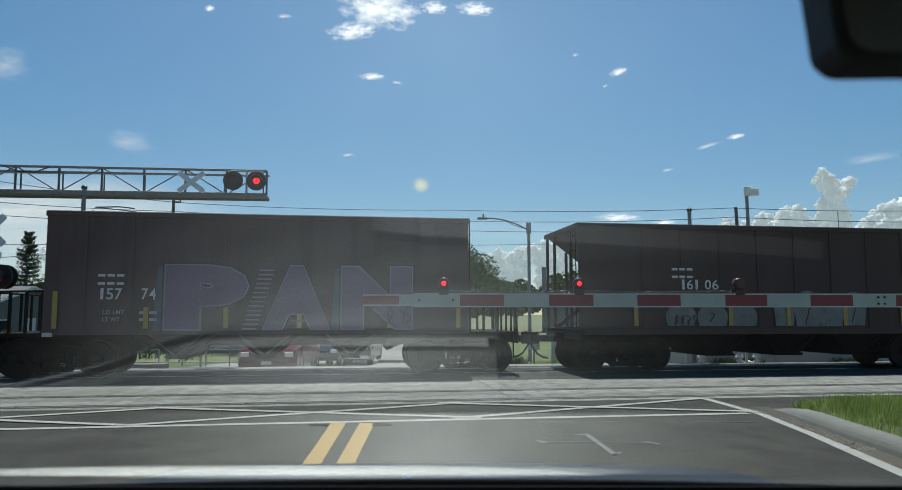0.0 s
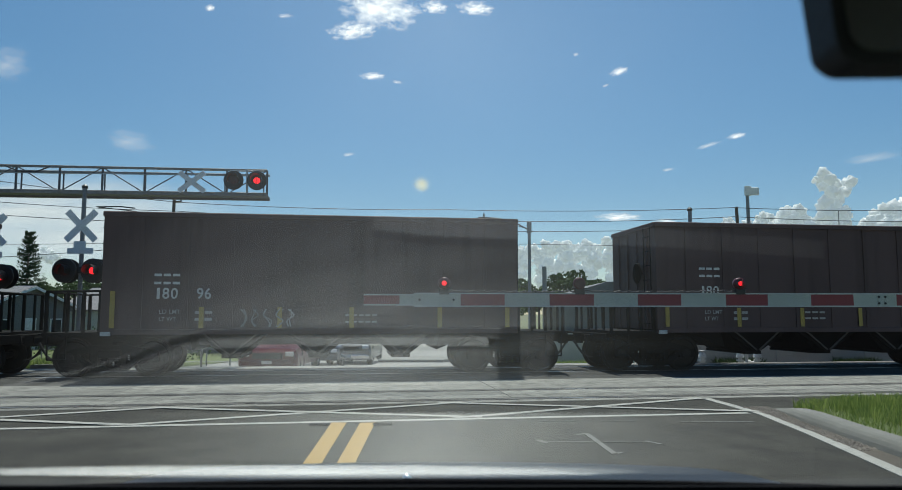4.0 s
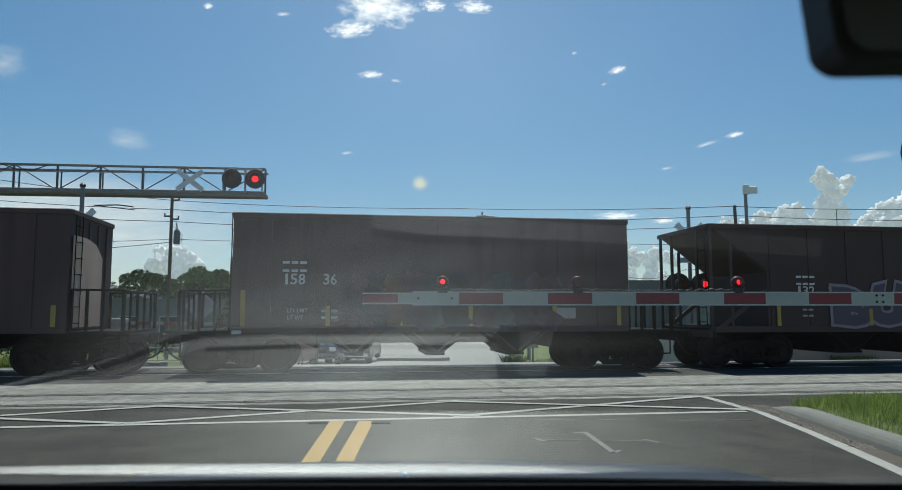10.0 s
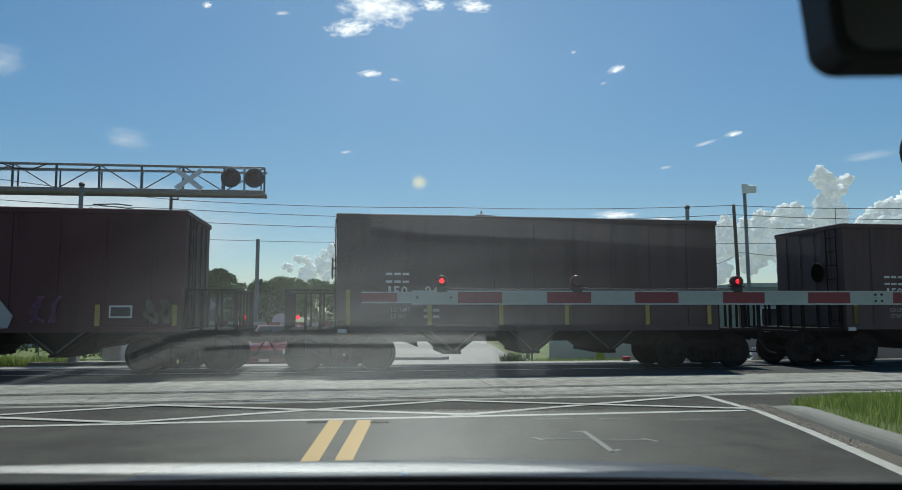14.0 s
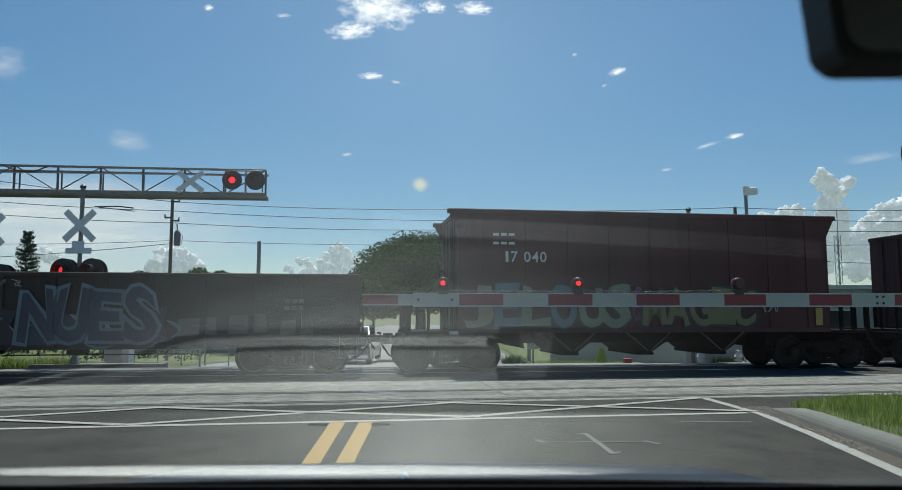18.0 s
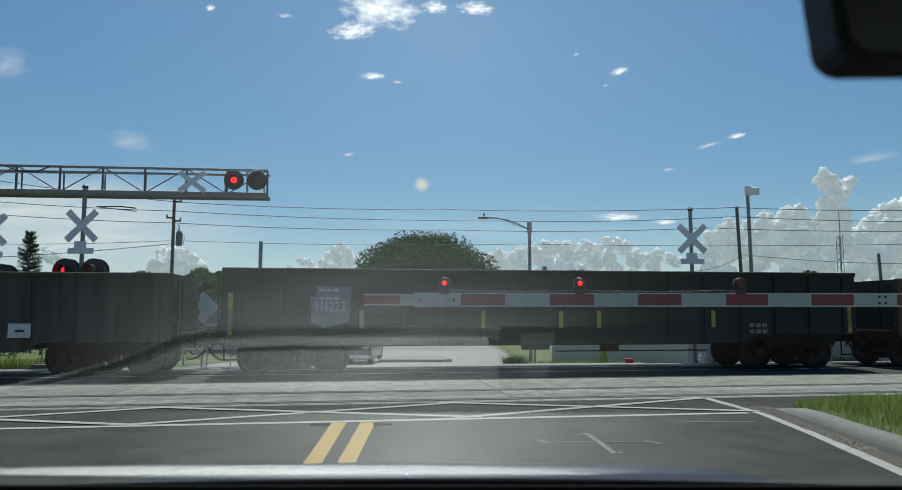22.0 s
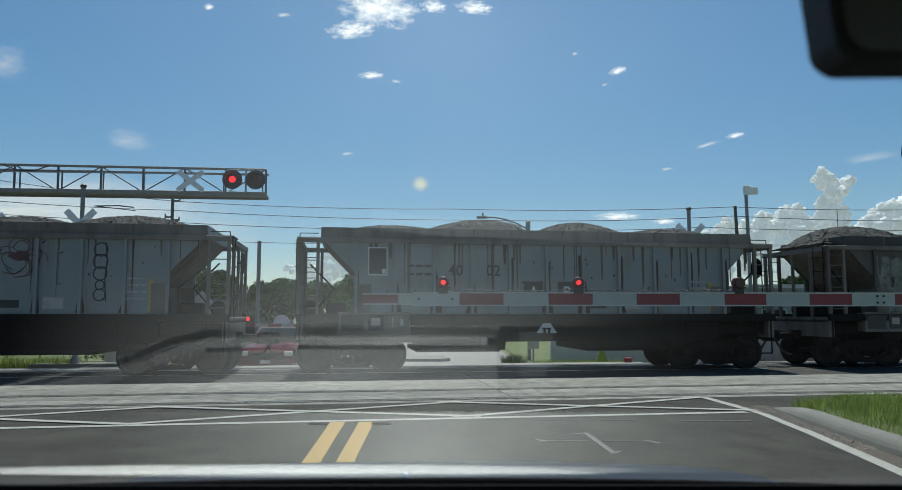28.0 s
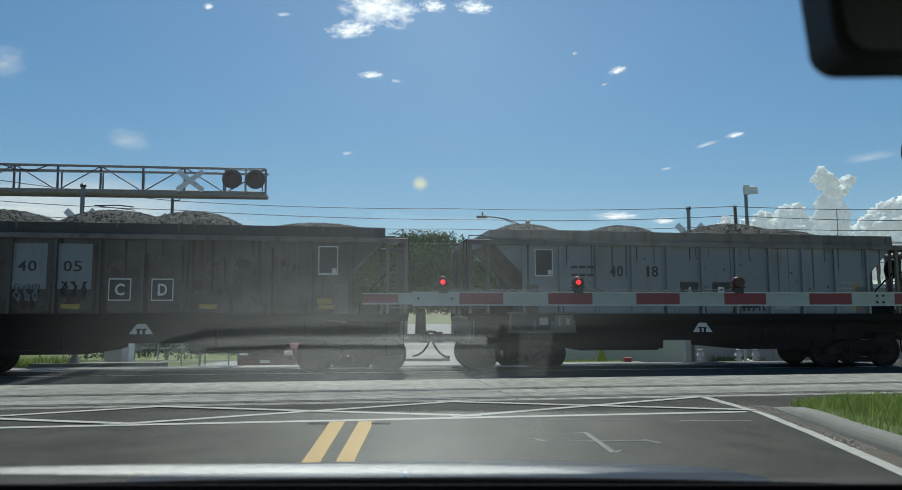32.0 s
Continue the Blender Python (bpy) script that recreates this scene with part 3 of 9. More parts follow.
def lettering(name, text, x0, x1, z0, z1, y, material, parent, bold=0.012, deep=0.004, label="", shear=0.0, swing=None):
    if len(text) > 1 and name == "car_number":
        ws = [{"1": 0.8, " ": 0.6}.get(ch, 1.0) for ch in text]
        k, a = (x1 - x0) / sum(ws), x0
        for ch, w in zip(text, ws):
            if ch != " ":
                lettering(name, ch, a + k * w * (0.28 if ch == "1" else 0.08), a + k * w * (0.72 if ch == "1" else 0.92), z0, z1, y, material, parent, bold, deep, label, shear)
            a += k * w
        return None
    me = letters(text, bold, deep, shear)
    me.name = name
    if swing is not None:
        rng = random.Random(swing)
        ph, b1, b2, fl, sl = rng.uniform(0, 6.3), rng.uniform(0.03, 0.07), rng.uniform(0.03, 0.06), rng.uniform(0.1, 0.3), rng.uniform(-0.1, 0.14)
        for v in me.vertices:
            x, z = v.co.x, v.co.z
            v.co.x = 0.5 + (x - 0.5) * (1 + fl * (0.5 - z)) + b1 * math.sin(4.2 * z + ph) + sl * (z - 0.5)
            v.co.z = z + b2 * math.sin(5.0 * x + 2 * ph) * (0.3 + 0.7 * z) - 0.05 * math.sin(math.pi * x) * (1 - z)
        me.update()
    me.transform(Matrix.Translation((x0, y, z0)) @ Matrix.Diagonal((x1 - x0, 1, z1 - z0, 1)))
    return part(name, me, material, parent, label)


def small_print(text, x0, x1, z0, z1, y, material, parent):
    tagged(lettering("stencil", text, x0, x1, z0, z1, y, material, parent), kind="stuff")


# ---- the plan ----
TURN = radians(8.3)
U = Vector((math.cos(TURN), math.sin(TURN), 0))       # along the tracks, the way the train goes
N = Vector((math.sin(TURN), -math.cos(TURN), 0))      # across the tracks, towards the car
RAIL = Vector((-9.02, 17.19, 0))                      # on the near rail of the train's track
BASIS = Matrix.Rotation(TURN, 4, "Z")


def at_track(s, across, z=0.0):
    return RAIL + U * s + N * across + Vector((0, 0, z))


def level(y):
    """Height of the ground: flat up to the tracks, then gently down."""
    for a, za, b, zb in ((-1e5, 0, 20.5, 0), (20.5, 0, 23.0, -0.36), (23.0, -0.36, 36, -0.8), (36, -0.8, 1e5, -0.8)):
        if y <= b:
            return za + (zb - za) * (y - a) / (b - a)
    return -0.8


STEPS = (-30, 0, 20.5, 23, 28, 32, 36, 60, 120, 260, 900, 4000)


def sheet(x0, x1, y0, y1, lift, skew=0.0):
    """A strip of ground between two x, from y0 to y1, that follows the level."""
    sh = Shape()
    ys = sorted({y0, y1, *[y for y in STEPS if y0 < y < y1]})
    vs = []
    for y in ys:
        vs += [(x0 + skew * (y - y0), y, level(y) + lift), (x1 + skew * (y - y0), y, level(y) + lift)]
    return sh.add(vs, [(2 * i, 2 * i + 1, 2 * i + 3, 2 * i + 2) for i in range(len(ys) - 1)])


def poly_sheet(pts, lift):
    """A flat outline of (x, y) laid on the ground, thin but solid."""
    sh = Shape()
    return sh.slab(pts, -0.001 + lift - 0.003, lift) if all(level(y) == 0 for x, y in pts) else sh.add([(x, y, level(y) + lift) for x, y in pts], [tuple(range(len(pts)))])


def stripe(a, b, w, lift=0.008):
    a, b = Vector((*a, 0)), Vector((*b, 0))
    d = (b - a).normalized() * w / 2
    e = Vector((-d.y, d.x, 0))
    return poly_sheet([(p.x, p.y) for p in (a - e, b - e, b + e, a + e)], lift)


solid("ground", Shape().add([(x, y, level(y) - 0.05) for y in STEPS for x in (-3000, -200, -40, 40, 200, 3000)],
      [(6 * j + i, 6 * j + i + 1, 6 * j + i + 7, 6 * j + i + 6) for j in range(len(STEPS) - 1) for i in range(5)]), LAND,
      "flat grassy land that runs to the horizon", "ground", "structure")
solid("road", Shape().slab([(-13, -25), (5.25, -25), (5.25, 11.2), (9, 13.2), (14, 13.6), (14, 14.0), (-16, 9.6), (-16, 6.0), (-13, 5.0)], -0.045, 0.0), ASPHALT,
      "grey asphalt road up to the level crossing", "road", "structure")
solid("road_far_side", sheet(-10.5, 3.6, 20.4, 150, -0.02, -0.02), FAR_ASPHALT, "pale worn asphalt road beyond the tracks", "road", "structure")


# the bed of both tracks
def along(s0, s1, c0, c1, z0, z1):
    p = [at_track(s0, c1), at_track(s1, c1), at_track(s1, c0), at_track(s0, c0)]
    return Shape().slab([(v.x, v.y) for v in p], z0, z1)


solid("track_bed", along(-150, 170, -3.0, 7.6, -0.2, -0.03), BALLAST, "grey crushed stone ballast under the tracks", "track bed", "structure")
solid("crossing_apron", along(-13.5, 27, 6.1, 9.5, -0.2, -0.002), ASPHALT, "asphalt apron in front of the rails", "pavement", "structure")
solid("crossing_apron_far", along(-7.5, 15.5, -3.1, -2.35, -0.2, -0.004), FAR_ASPHALT, "pale asphalt behind the rails", "pavement", "structure")
RAILS = (0.0, -1.505, 5.72, 4.215)
for c in RAILS:
    r = part("rail", along(-140, 160, c - 0.036, c + 0.036, -0.03, 0.004), RAILM)
    tagged(r, "worn shiny steel rail set in the crossing", "rail", "rails", "structure")
for c in RAILS:
    for a, b in ((c - 0.15, c - 0.037), (c + 0.037, c + 0.11)):
        tagged(part("flangeway", along(-13.3, 26.8, a, b, -0.08, 0.0035), RUBBER), "dark rubber flangeway beside the rail", "flangeway", "flangeways", "structure")
CROSSING = []
for c0, c1 in ((0.12, 1.05), (1.07, 2.0), (-1.39, -0.76), (-0.74, -0.115), (-2.3, -1.62), (2.02, 3.0), (3.02, 4.1), (4.33, 4.95), (4.97, 5.61), (5.83, 6.1)):
    k = 0
    s = -12.5
    while s < 26:
        CROSSING.append((s, min(s + 7.3, 26.4), c0, c1))
        s += 7.31
# white markings in front of the tracks
marks = thing("envelope_marking", Matrix(), "white crossed lines painted on the road before the tracks", "road marking", kind="structure")
FRONT, BACK = 8.05, 6.15


def mark(s0, c0, s1, c1, w=0.14, lift=0.008):
    a, b = at_track(s0, c0), at_track(s1, c1)
    part("line", stripe((a.x, a.y), (b.x, b.y), w, lift), WHITE_PAINT, marks)


mark(-8, FRONT, 12.5, FRONT, 0.15, 0.008)
for s0, s1 in ((-6.0, -1.2), (-1.2, 3.5), (3.5, 8.4), (8.0, 12.75)):
    mark(s0, FRONT - 0.1, s1, BACK, 0.15, 0.012)
    mark(s0, BACK, s1, FRONT - 0.1, 0.15, 0.016)
edge = [(4.53, 12.95), (4.68, 10.9), (4.53, 9.1), (4.17, 6.2), (3.42, 0.0), (3.0, -6.0), (3.0, -40.0)]
sh = Shape()
for a, b in zip(edge, edge[1:]):
    sh.slab([(b[0] - 0.08, b[1]), (b[0] + 0.08, b[1]), (a[0] + 0.08, a[1]), (a[0] - 0.08, a[1])], -0.002, 0.008)
solid("edge_line", sh, WHITE_PAINT, "white edge line along the road", "road marking", "structure")
for x0, x1 in ((-1.5, -1.655), (-1.16, -1.26)):
    a = solid("centre_line", Shape().slab([(x0 + 0.33, 2.0), (x0 + 0.51, 2.0), (x0 + 0.185, 7.5), (x1 + 0.205, 10.05), (x1, 10.05), (x0, 7.5)], 0.001, 0.008), YELLOW_PAINT, "yellow line of the double centre line", "road marking", "structure", "double centre line")
for x in (-1.79, -0.94):
    solid("road_stud", Shape().box(x - 0.13, x + 0.13, 9.82, 9.93, 0.0, 0.02, 0.008), PLASTIC, "small dark road stud on the asphalt", "road stud", group="road studs")
survey = thing("survey_marks", Matrix(), "thin faded white survey strokes sprayed on the asphalt", "road marking", kind="structure")
for a, b, w in (((1.06, 8.6), (2.36, 8.55), 0.03), ((1.02, 8.72), (1.1, 8.5), 0.07), ((2.3, 8.64), (2.42, 8.42), 0.06), ((1.7, 9.15), (1.76, 7.8), 0.07), ((1.55, 9.08), (1.72, 9.16), 0.05),
                ((1.72, 7.8), (1.86, 7.95), 0.05), ((3.21, 10.13), (4.22, 10.15), 0.05), ((1.2, 10.2), (1.75, 10.2), 0.03), ((2.1, 10.2), (2.6, 10.22), 0.03)):
    part("stroke", stripe(a, b, w, 0.006), THIN_PAINT, survey)

# kerb, gravel and grass at the corner
kerb = thing("kerb", Matrix(), "rounded grey concrete kerb at the grassy corner", "kerb", kind="structure")
path = [(3.1, -40.0), (3.1, -6.0), (3.52, 0.0), (4.55, 6.0), (4.68, 7.6), (4.755, 9.04), (4.845, 10.1)]
KERB_END = [(4.845, 10.1), (4.93, 10.7), (5.0, 11.1), (5.05, 11.5)]


def kerb_piece(a, b, ha=1.0, hb=1.0):
    """One kerb stone from a to b, its height falling from ha to hb."""
    a, b = Vector((*a, 0)), Vector((*b, 0))
    d = (b - a).normalized()
    e = Vector((d.y, -d.x, 0))
    prof = [(0, -0.04), (0.035, 0.06), (0.065, 0.105), (0.1, 0.135), (0.14, 0.15), (0.29, 0.15), (0.31, 0.14), (0.31, -0.04)]
    k = len(prof)
    vs = [p + e * o + Vector((0, 0, z * h if z > 0 else z)) for p, h in ((a, ha), (b, hb)) for o, z in prof]
    return Shape().add(vs, [(i, i + 1, k + i + 1, k + i) for i in range(k - 1)] + [tuple(range(k - 1, -1, -1)), tuple(range(k, 2 * k))])


for (a, b), (ha, hb) in zip(zip(KERB_END, KERB_END[1:]), ((1.0, 0.8), (0.8, 0.5), (0.5, 0.1))):
    part("kerb_stone", kerb_piece(a, b, ha, hb), KERB, kerb)


def between(pts, y):
    """The x at y on a line of (x, y) points."""
    pts = sorted(pts, key=lambda p: p[1])
    for (xa, ya), (xb, yb) in zip(pts, pts[1:]):
        if y <= yb:
            return xa + (xb - xa) * (y - ya) / (yb - ya)
    return pts[-1][0]


FOOT = path + KERB_END[1:]


for a, b in zip(path, path[1:]):
    k = max(1, round(math.dist(a, b) / 1.2)) if math.dist(a, b) < 6 else 6
    for i in range(k):
        p = [a[j] + (b[j] - a[j]) * i / k for j in (0, 1)]
        q = [a[j] + (b[j] - a[j]) * (i + 1) / k for j in (0, 1)]
        part("kerb_stone", kerb_piece(p, q), KERB, kerb)
solid("verge", Shape().slab([(3.75, 0.0), (3.33, -6.0), (3.33, -40.0), (16, -40.0), (16, 13.2), (9.0, 12.55), (6.9, 12.15), (6.1, 11.7), (5.7, 11.2), (5.5, 10.8), (5.13, 10.1), (5.04, 9.04), (4.97, 7.6), (4.84, 6.0)], -0.04, 0.11), TURF, "lush green grass verge behind the kerb", "grass", "structure")
strip = [(between(edge, y) + 0.06, y) for y in (4, 6, 7.6, 9, 10, 10.6, 11.2, 11.6)]
solid("dirt_strip", Shape().slab([(between(FOOT, y) + 0.03, y) for y in (4, 6, 7.6, 9, 10, 10.6, 11.2, 11.6)] + strip[::-1], -0.01, 0.004), SOIL, "dirt and grit gathered along the kerb", "soil", "structure")
rng = random.Random(4)
sh = Shape()
for i in range(5200):
    y = 7.2 + 4.5 * rng.random() ** 0.8
    x0, x1 = between(edge, y) + 0.07, between(FOOT, y) + 0.01
    u = rng.random()
    if y < 8.6 and rng.random() < (8.9 - y) or x1 < x0:
        continue
    x = x0 + (x1 - x0) * (1 - (1 - u) ** 1.5) + rng.gauss(0, 0.02)
    r = 0.007 + 0.022 * rng.random() ** 2
    a0, hgt = rng.uniform(0, 6.3), rng.uniform(0.5, 1.1)
    sh.add([(x + r * math.cos(a + a0) * rng.uniform(0.7, 1.3), y + r * math.sin(a + a0) * rng.uniform(0.7, 1.3), 0.004) for a in (0, 1.3, 2.5, 3.7, 5.0)] + [(x + rng.uniform(-r, r) / 2, y + rng.uniform(-r, r) / 2, 0.006 + r * hgt)],
           [(0, 1, 5), (1, 2, 5), (2, 3, 5), (3, 4, 5), (4, 0, 5)])
solid("gravel", sh, STONES, "loose gravel and grit along the kerb", "gravel", "stuff")


def blades(count, place, h0, h1, w, seed):
    rng = random.Random(seed)
    sh = Shape()
    for i in range(count):
        x, y, z = place(rng)
        a, h = rng.uniform(0, 6.3), rng.uniform(h0, h1)
        lx, ly = rng.gauss(0, 0.35) * h, rng.gauss(0, 0.35) * h
        dx, dy = w * math.cos(a), w * math.sin(a)
        sh.add([(x - dx, y - dy, z), (x + dx, y + dy, z), (x + dx * 0.7 + lx * 0.5, y + dy * 0.7 + ly * 0.5, z + h * 0.6), (x - dx * 0.7 + lx * 0.5, y - dy * 0.7 + ly * 0.5, z + h * 0.6), (x + lx, y + ly, z + h)],
               [(0, 1, 2, 3), (3, 2, 4)])
    return sh


def verge_place(rng):
    while True:
        x, y = rng.uniform(4.9, 11.0), rng.uniform(6.5, 12.9)
        if x > between(FOOT, y) + 0.3 and y < 11.4 + (x - 5.3) * 0.6 and y < 12.2 + (x - 6.6) * 0.13:
            return x, y, 0.1 if x > 5.5 + max(0, y - 10.8) and y < 11.5 else 0.04


solid("grass", blades(46000, verge_place, 0.04, 0.19, 0.0045, 1), GRASS, "long sunlit green grass blades on the verge", "grass", "stuff")


# ---- the train ----
def wheelset():
    sh = Shape()
    for s in (-1, 1):
        c = s * 0.753
        prof = [(0.1, -0.07), (0.14, -0.08), (0.15, -0.03), (0.36, -0.03), (0.39, -0.065), (0.455, -0.065), (0.46, 0.03), (0.485, 0.04), (0.485, 0.065), (0.4, 0.066), (0.36, 0.0), (0.15, 0.02), (0.1, 0.08)]
        sh.lathe([(r, c - s * h) for r, h in prof], 28)
    sh.rod((0, -1.0, 0), (0, 1.0, 0), 0.08, 10)
    for s in (-1, 1):
        sh.rod((0, s * 0.92, 0), (0, s * 1.08, 0), 0.115, 10)
        for a in range(3):
            q = 2.1 * a
            sh.rod((0.06 * math.cos(q), s * 1.07, 0.06 * math.sin(q)), (0.06 * math.cos(q), s * 1.1, 0.06 * math.sin(q)), 0.02, 6)
    return sh.mesh("wheelset")


def side_frame():
    """The cast side frame of a two-axle truck, with its spring group and bolster end."""
    sh = Shape()
    out = [(-1.12, 0.52), (-1.12, 0.36), (-0.72, 0.34), (-0.42, 0.2), (0.42, 0.2), (0.72, 0.34), (1.12, 0.36), (1.12, 0.52), (0.9, 0.64), (0.45, 0.74), (-0.45, 0.74), (-0.9, 0.64)]
    y0, y1 = -0.07, 0.07
    top = [(-1.12, 0.5), (-0.72, 0.5), (-0.34, 0.6), (0.34, 0.6), (0.72, 0.5), (1.12, 0.5), (0.9, 0.64), (0.45, 0.76), (-0.45, 0.76), (-0.9, 0.64)]
    sh.prism(top, y0, y1)
    sh.prism([(-0.8, 0.5), (-0.42, 0.18), (-0.3, 0.18), (-0.3, 0.27), (-0.66, 0.52)], y0, y1)
    sh.prism([(0.3, 0.27), (0.3, 0.18), (0.42, 0.18), (0.8, 0.5), (0.66, 0.52)], y0, y1)
    sh.prism([(-0.42, 0.16), (0.42, 0.16), (0.38, 0.26), (-0.38, 0.26)], y0 - 0.02, y1)
    for s in (-1, 1):
        sh.prism([(s * 0.9 - 0.2, 0.36), (s * 0.9 + 0.2, 0.36), (s * 0.9 + 0.2, 0.58), (s * 0.9 - 0.2, 0.58)], y0 - 0.01, y1 + 0.01)
        sh.box(s * 0.32 - 0.05, s * 0.32 + 0.05, y0, y1, 0.25, 0.62)
    for x in (-0.17, 0.0, 0.17):
        for k in range(4):
            sh.rod((x, -0.02, 0.26 + 0.05 * k), (x, -0.02, 0.29 + 0.05 * k), 0.07, 8)
    sh.box(-0.26, 0.26, -0.1, 0.1, 0.46, 0.66, 0.02)
    return sh.mesh("side_frame")


def bolster():
    sh = Shape().box(-0.2, 0.2, -0.95, 0.95, 0.5, 0.72, 0.02)
    sh.lathe([(0.3, 0.7), (0.3, 0.82), (0.18, 0.84)], 14, "z")
    for s in (-1, 1):
        sh.box(s * 0.62 - 0.05, s * 0.62 + 0.05, -0.8, 0.8, 0.3, 0.42)
        for y in (-0.75, 0.75):
            sh.box(s * 0.43 - 0.04, s * 0.43 + 0.04, y - 0.06, y + 0.06, 0.28, 0.6)
    return sh.mesh("bolster")


def coupler():
    sh = Shape().box(-0.75, 0.1, -0.08, 0.08, 0.76, 0.94, 0.02)
    sh.slab([(0.08, -0.12), (0.24, -0.16), (0.34, -0.04), (0.26, 0.02), (0.34, 0.1), (0.3, 0.16), (0.12, 0.14)], 0.71, 0.99)
    sh.box(-0.06, 0.02, -0.3, 0.3, 0.98, 1.02)
    sh.rod((-0.05, -1.2, 1.0), (-0.05, -0.1, 1.0), 0.014)
    sh.rod((-0.05, -1.2, 1.0), (0.02, -1.3, 0.82), 0.014)
    return sh.mesh("coupler")


def hose():
    pts = [(0.0, -0.3, 0.8), (0.1, -0.31, 0.62), (0.22, -0.32, 0.45), (0.36, -0.32, 0.36), (0.5, -0.32, 0.34)]
    return Shape().pipe(pts, 0.03, 6).mesh("air_hose")


def ladder(h0, h1, w=0.42, step=0.38):
    """Grab irons on two uprights, facing -y."""
    sh = Shape()
    for x in (-w / 2, w / 2):
        sh.rod((x, 0, h0), (x, 0, h1), 0.014, 5)
    z = h0 + 0.1
    while z < h1:
        sh.rod((-w / 2, -0.03, z), (w / 2, -0.03, z), 0.012, 5)
        z += step
    return sh.mesh("ladder")


M_WHEELSET, M_SIDEFRAME, M_BOLSTER, M_COUPLER, M_HOSE = wheelset(), side_frame(), bolster(), coupler(), hose()
for me, ma in ((M_WHEELSET, WHEEL), (M_SIDEFRAME, UNDER), (M_BOLSTER, UNDER), (M_COUPLER, UNDER), (M_HOSE, RUBBER)):
    me.materials.append(ma)
FLIP = Matrix.Rotation(math.pi, 4, "Z")


def running_gear(car, x0, x1, e0, e1):
    """Two trucks at x0 and x1, couplers at the ends e0 and e1."""
    for x in (x0, x1):
        tr = part("truck", M_BOLSTER, UNDER, car, "black cast-steel truck", (x, 0, 0))
        part("side_frame", M_SIDEFRAME, UNDER, tr, "", (0, -0.99, 0))
        part("side_frame", M_SIDEFRAME, UNDER, tr, "", Matrix.Translation((0, 0.99, 0)) @ FLIP)
        for d in (-0.9, 0.9):
            part("wheelset", M_WHEELSET, WHEEL, car, "dark steel wheelset", (x + d, 0, 0.46))
    for e, m in ((e0, Matrix.Translation((e0, 0, 0)) @ FLIP), (e1, Matrix.Translation((e1, 0, 0)))):
        part("coupler", M_COUPLER, UNDER, car, "", m)
        part("air_hose", M_HOSE, RUBBER, car, "black rubber brake hose", m)


def rails_end(car, x, s, top=2.03, paint=UNDER):
    """Open end platform with upright rails, from the end wall at x outwards (s = -1 or 1)."""
    part("platform", Shape().box(min(x, x + s * 1.28), max(x, x + s * 1.28), -1.45, 1.45, 0.98, 1.07, 0.01), paint, car)
    for y in (-1.4, 1.4):
        sh = Shape().pipe([(x + s * 0.03, y, top), (x + s * 1.22, y, top - 0.02)], 0.028)
        for d in (0.05, 0.4, 0.75, 1.2):
            sh.box(x + s * d - 0.03, x + s * d + 0.03, y - 0.03, y + 0.03, 1.05, top)
        part("end_rail", sh, paint, car)
    sh = Shape()
    for y in (-1.4, -0.9, -0.3, 0.3, 0.9, 1.4):
        sh.box(x + s * 1.22 - 0.025, x + s * 1.22 + 0.025, y - 0.025, y + 0.025, 1.05, top - 0.02)
    sh.pipe([(x + s * 1.22, -1.4, top - 0.03), (x + s * 1.22, 1.4, top - 0.03)], 0.025)
    part("end_rail", sh, paint, car)
    part("step", Shape().pipe([(x + s * 1.15, -1.42, 1.0), (x + s * 1.15, -1.42, 0.45), (x + s * 0.75, -1.42, 0.45), (x + s * 0.75, -1.42, 1.0)], 0.02), paint, car)
    part("end_sill", Shape().box(min(x + s * 1.2, x + s * 1.32), max(x + s * 1.2, x + s * 1.32), -1.3, 1.3, 0.78, 1.0, 0.015), paint, car)


def bay(x, w, top, bottom, depth=1.25, flat=0.3):
    """One discharge bay: a sharp funnel with its gate."""
    sh = Shape()
    a, b = w / 2, flat / 2
    vs = [(x - a, -depth, top), (x + a, -depth, top), (x + a, depth, top), (x - a, depth, top), (x - b, -depth * 0.8, bottom), (x + b, -depth * 0.8, bottom), (x + b, depth * 0.8, bottom), (x - b, depth * 0.8, bottom)]
    sh.add(vs, [(0, 1, 5, 4), (1, 2, 6, 5), (2, 3, 7, 6), (3, 0, 4, 7), (4, 5, 6, 7), (3, 2, 1, 0)])
    sh.box(x - b - 0.06, x + b + 0.06, -depth * 0.85, depth * 0.85, bottom - 0.04, bottom + 0.03)
    sh.stroke([(x - a, top), (x, bottom + 0.02)], 0.05, -depth - 0.02, -depth + 0.03)
    sh.stroke([(x + a, top), (x, bottom + 0.02)], 0.05, -depth - 0.02, -depth + 0.03)
    return sh


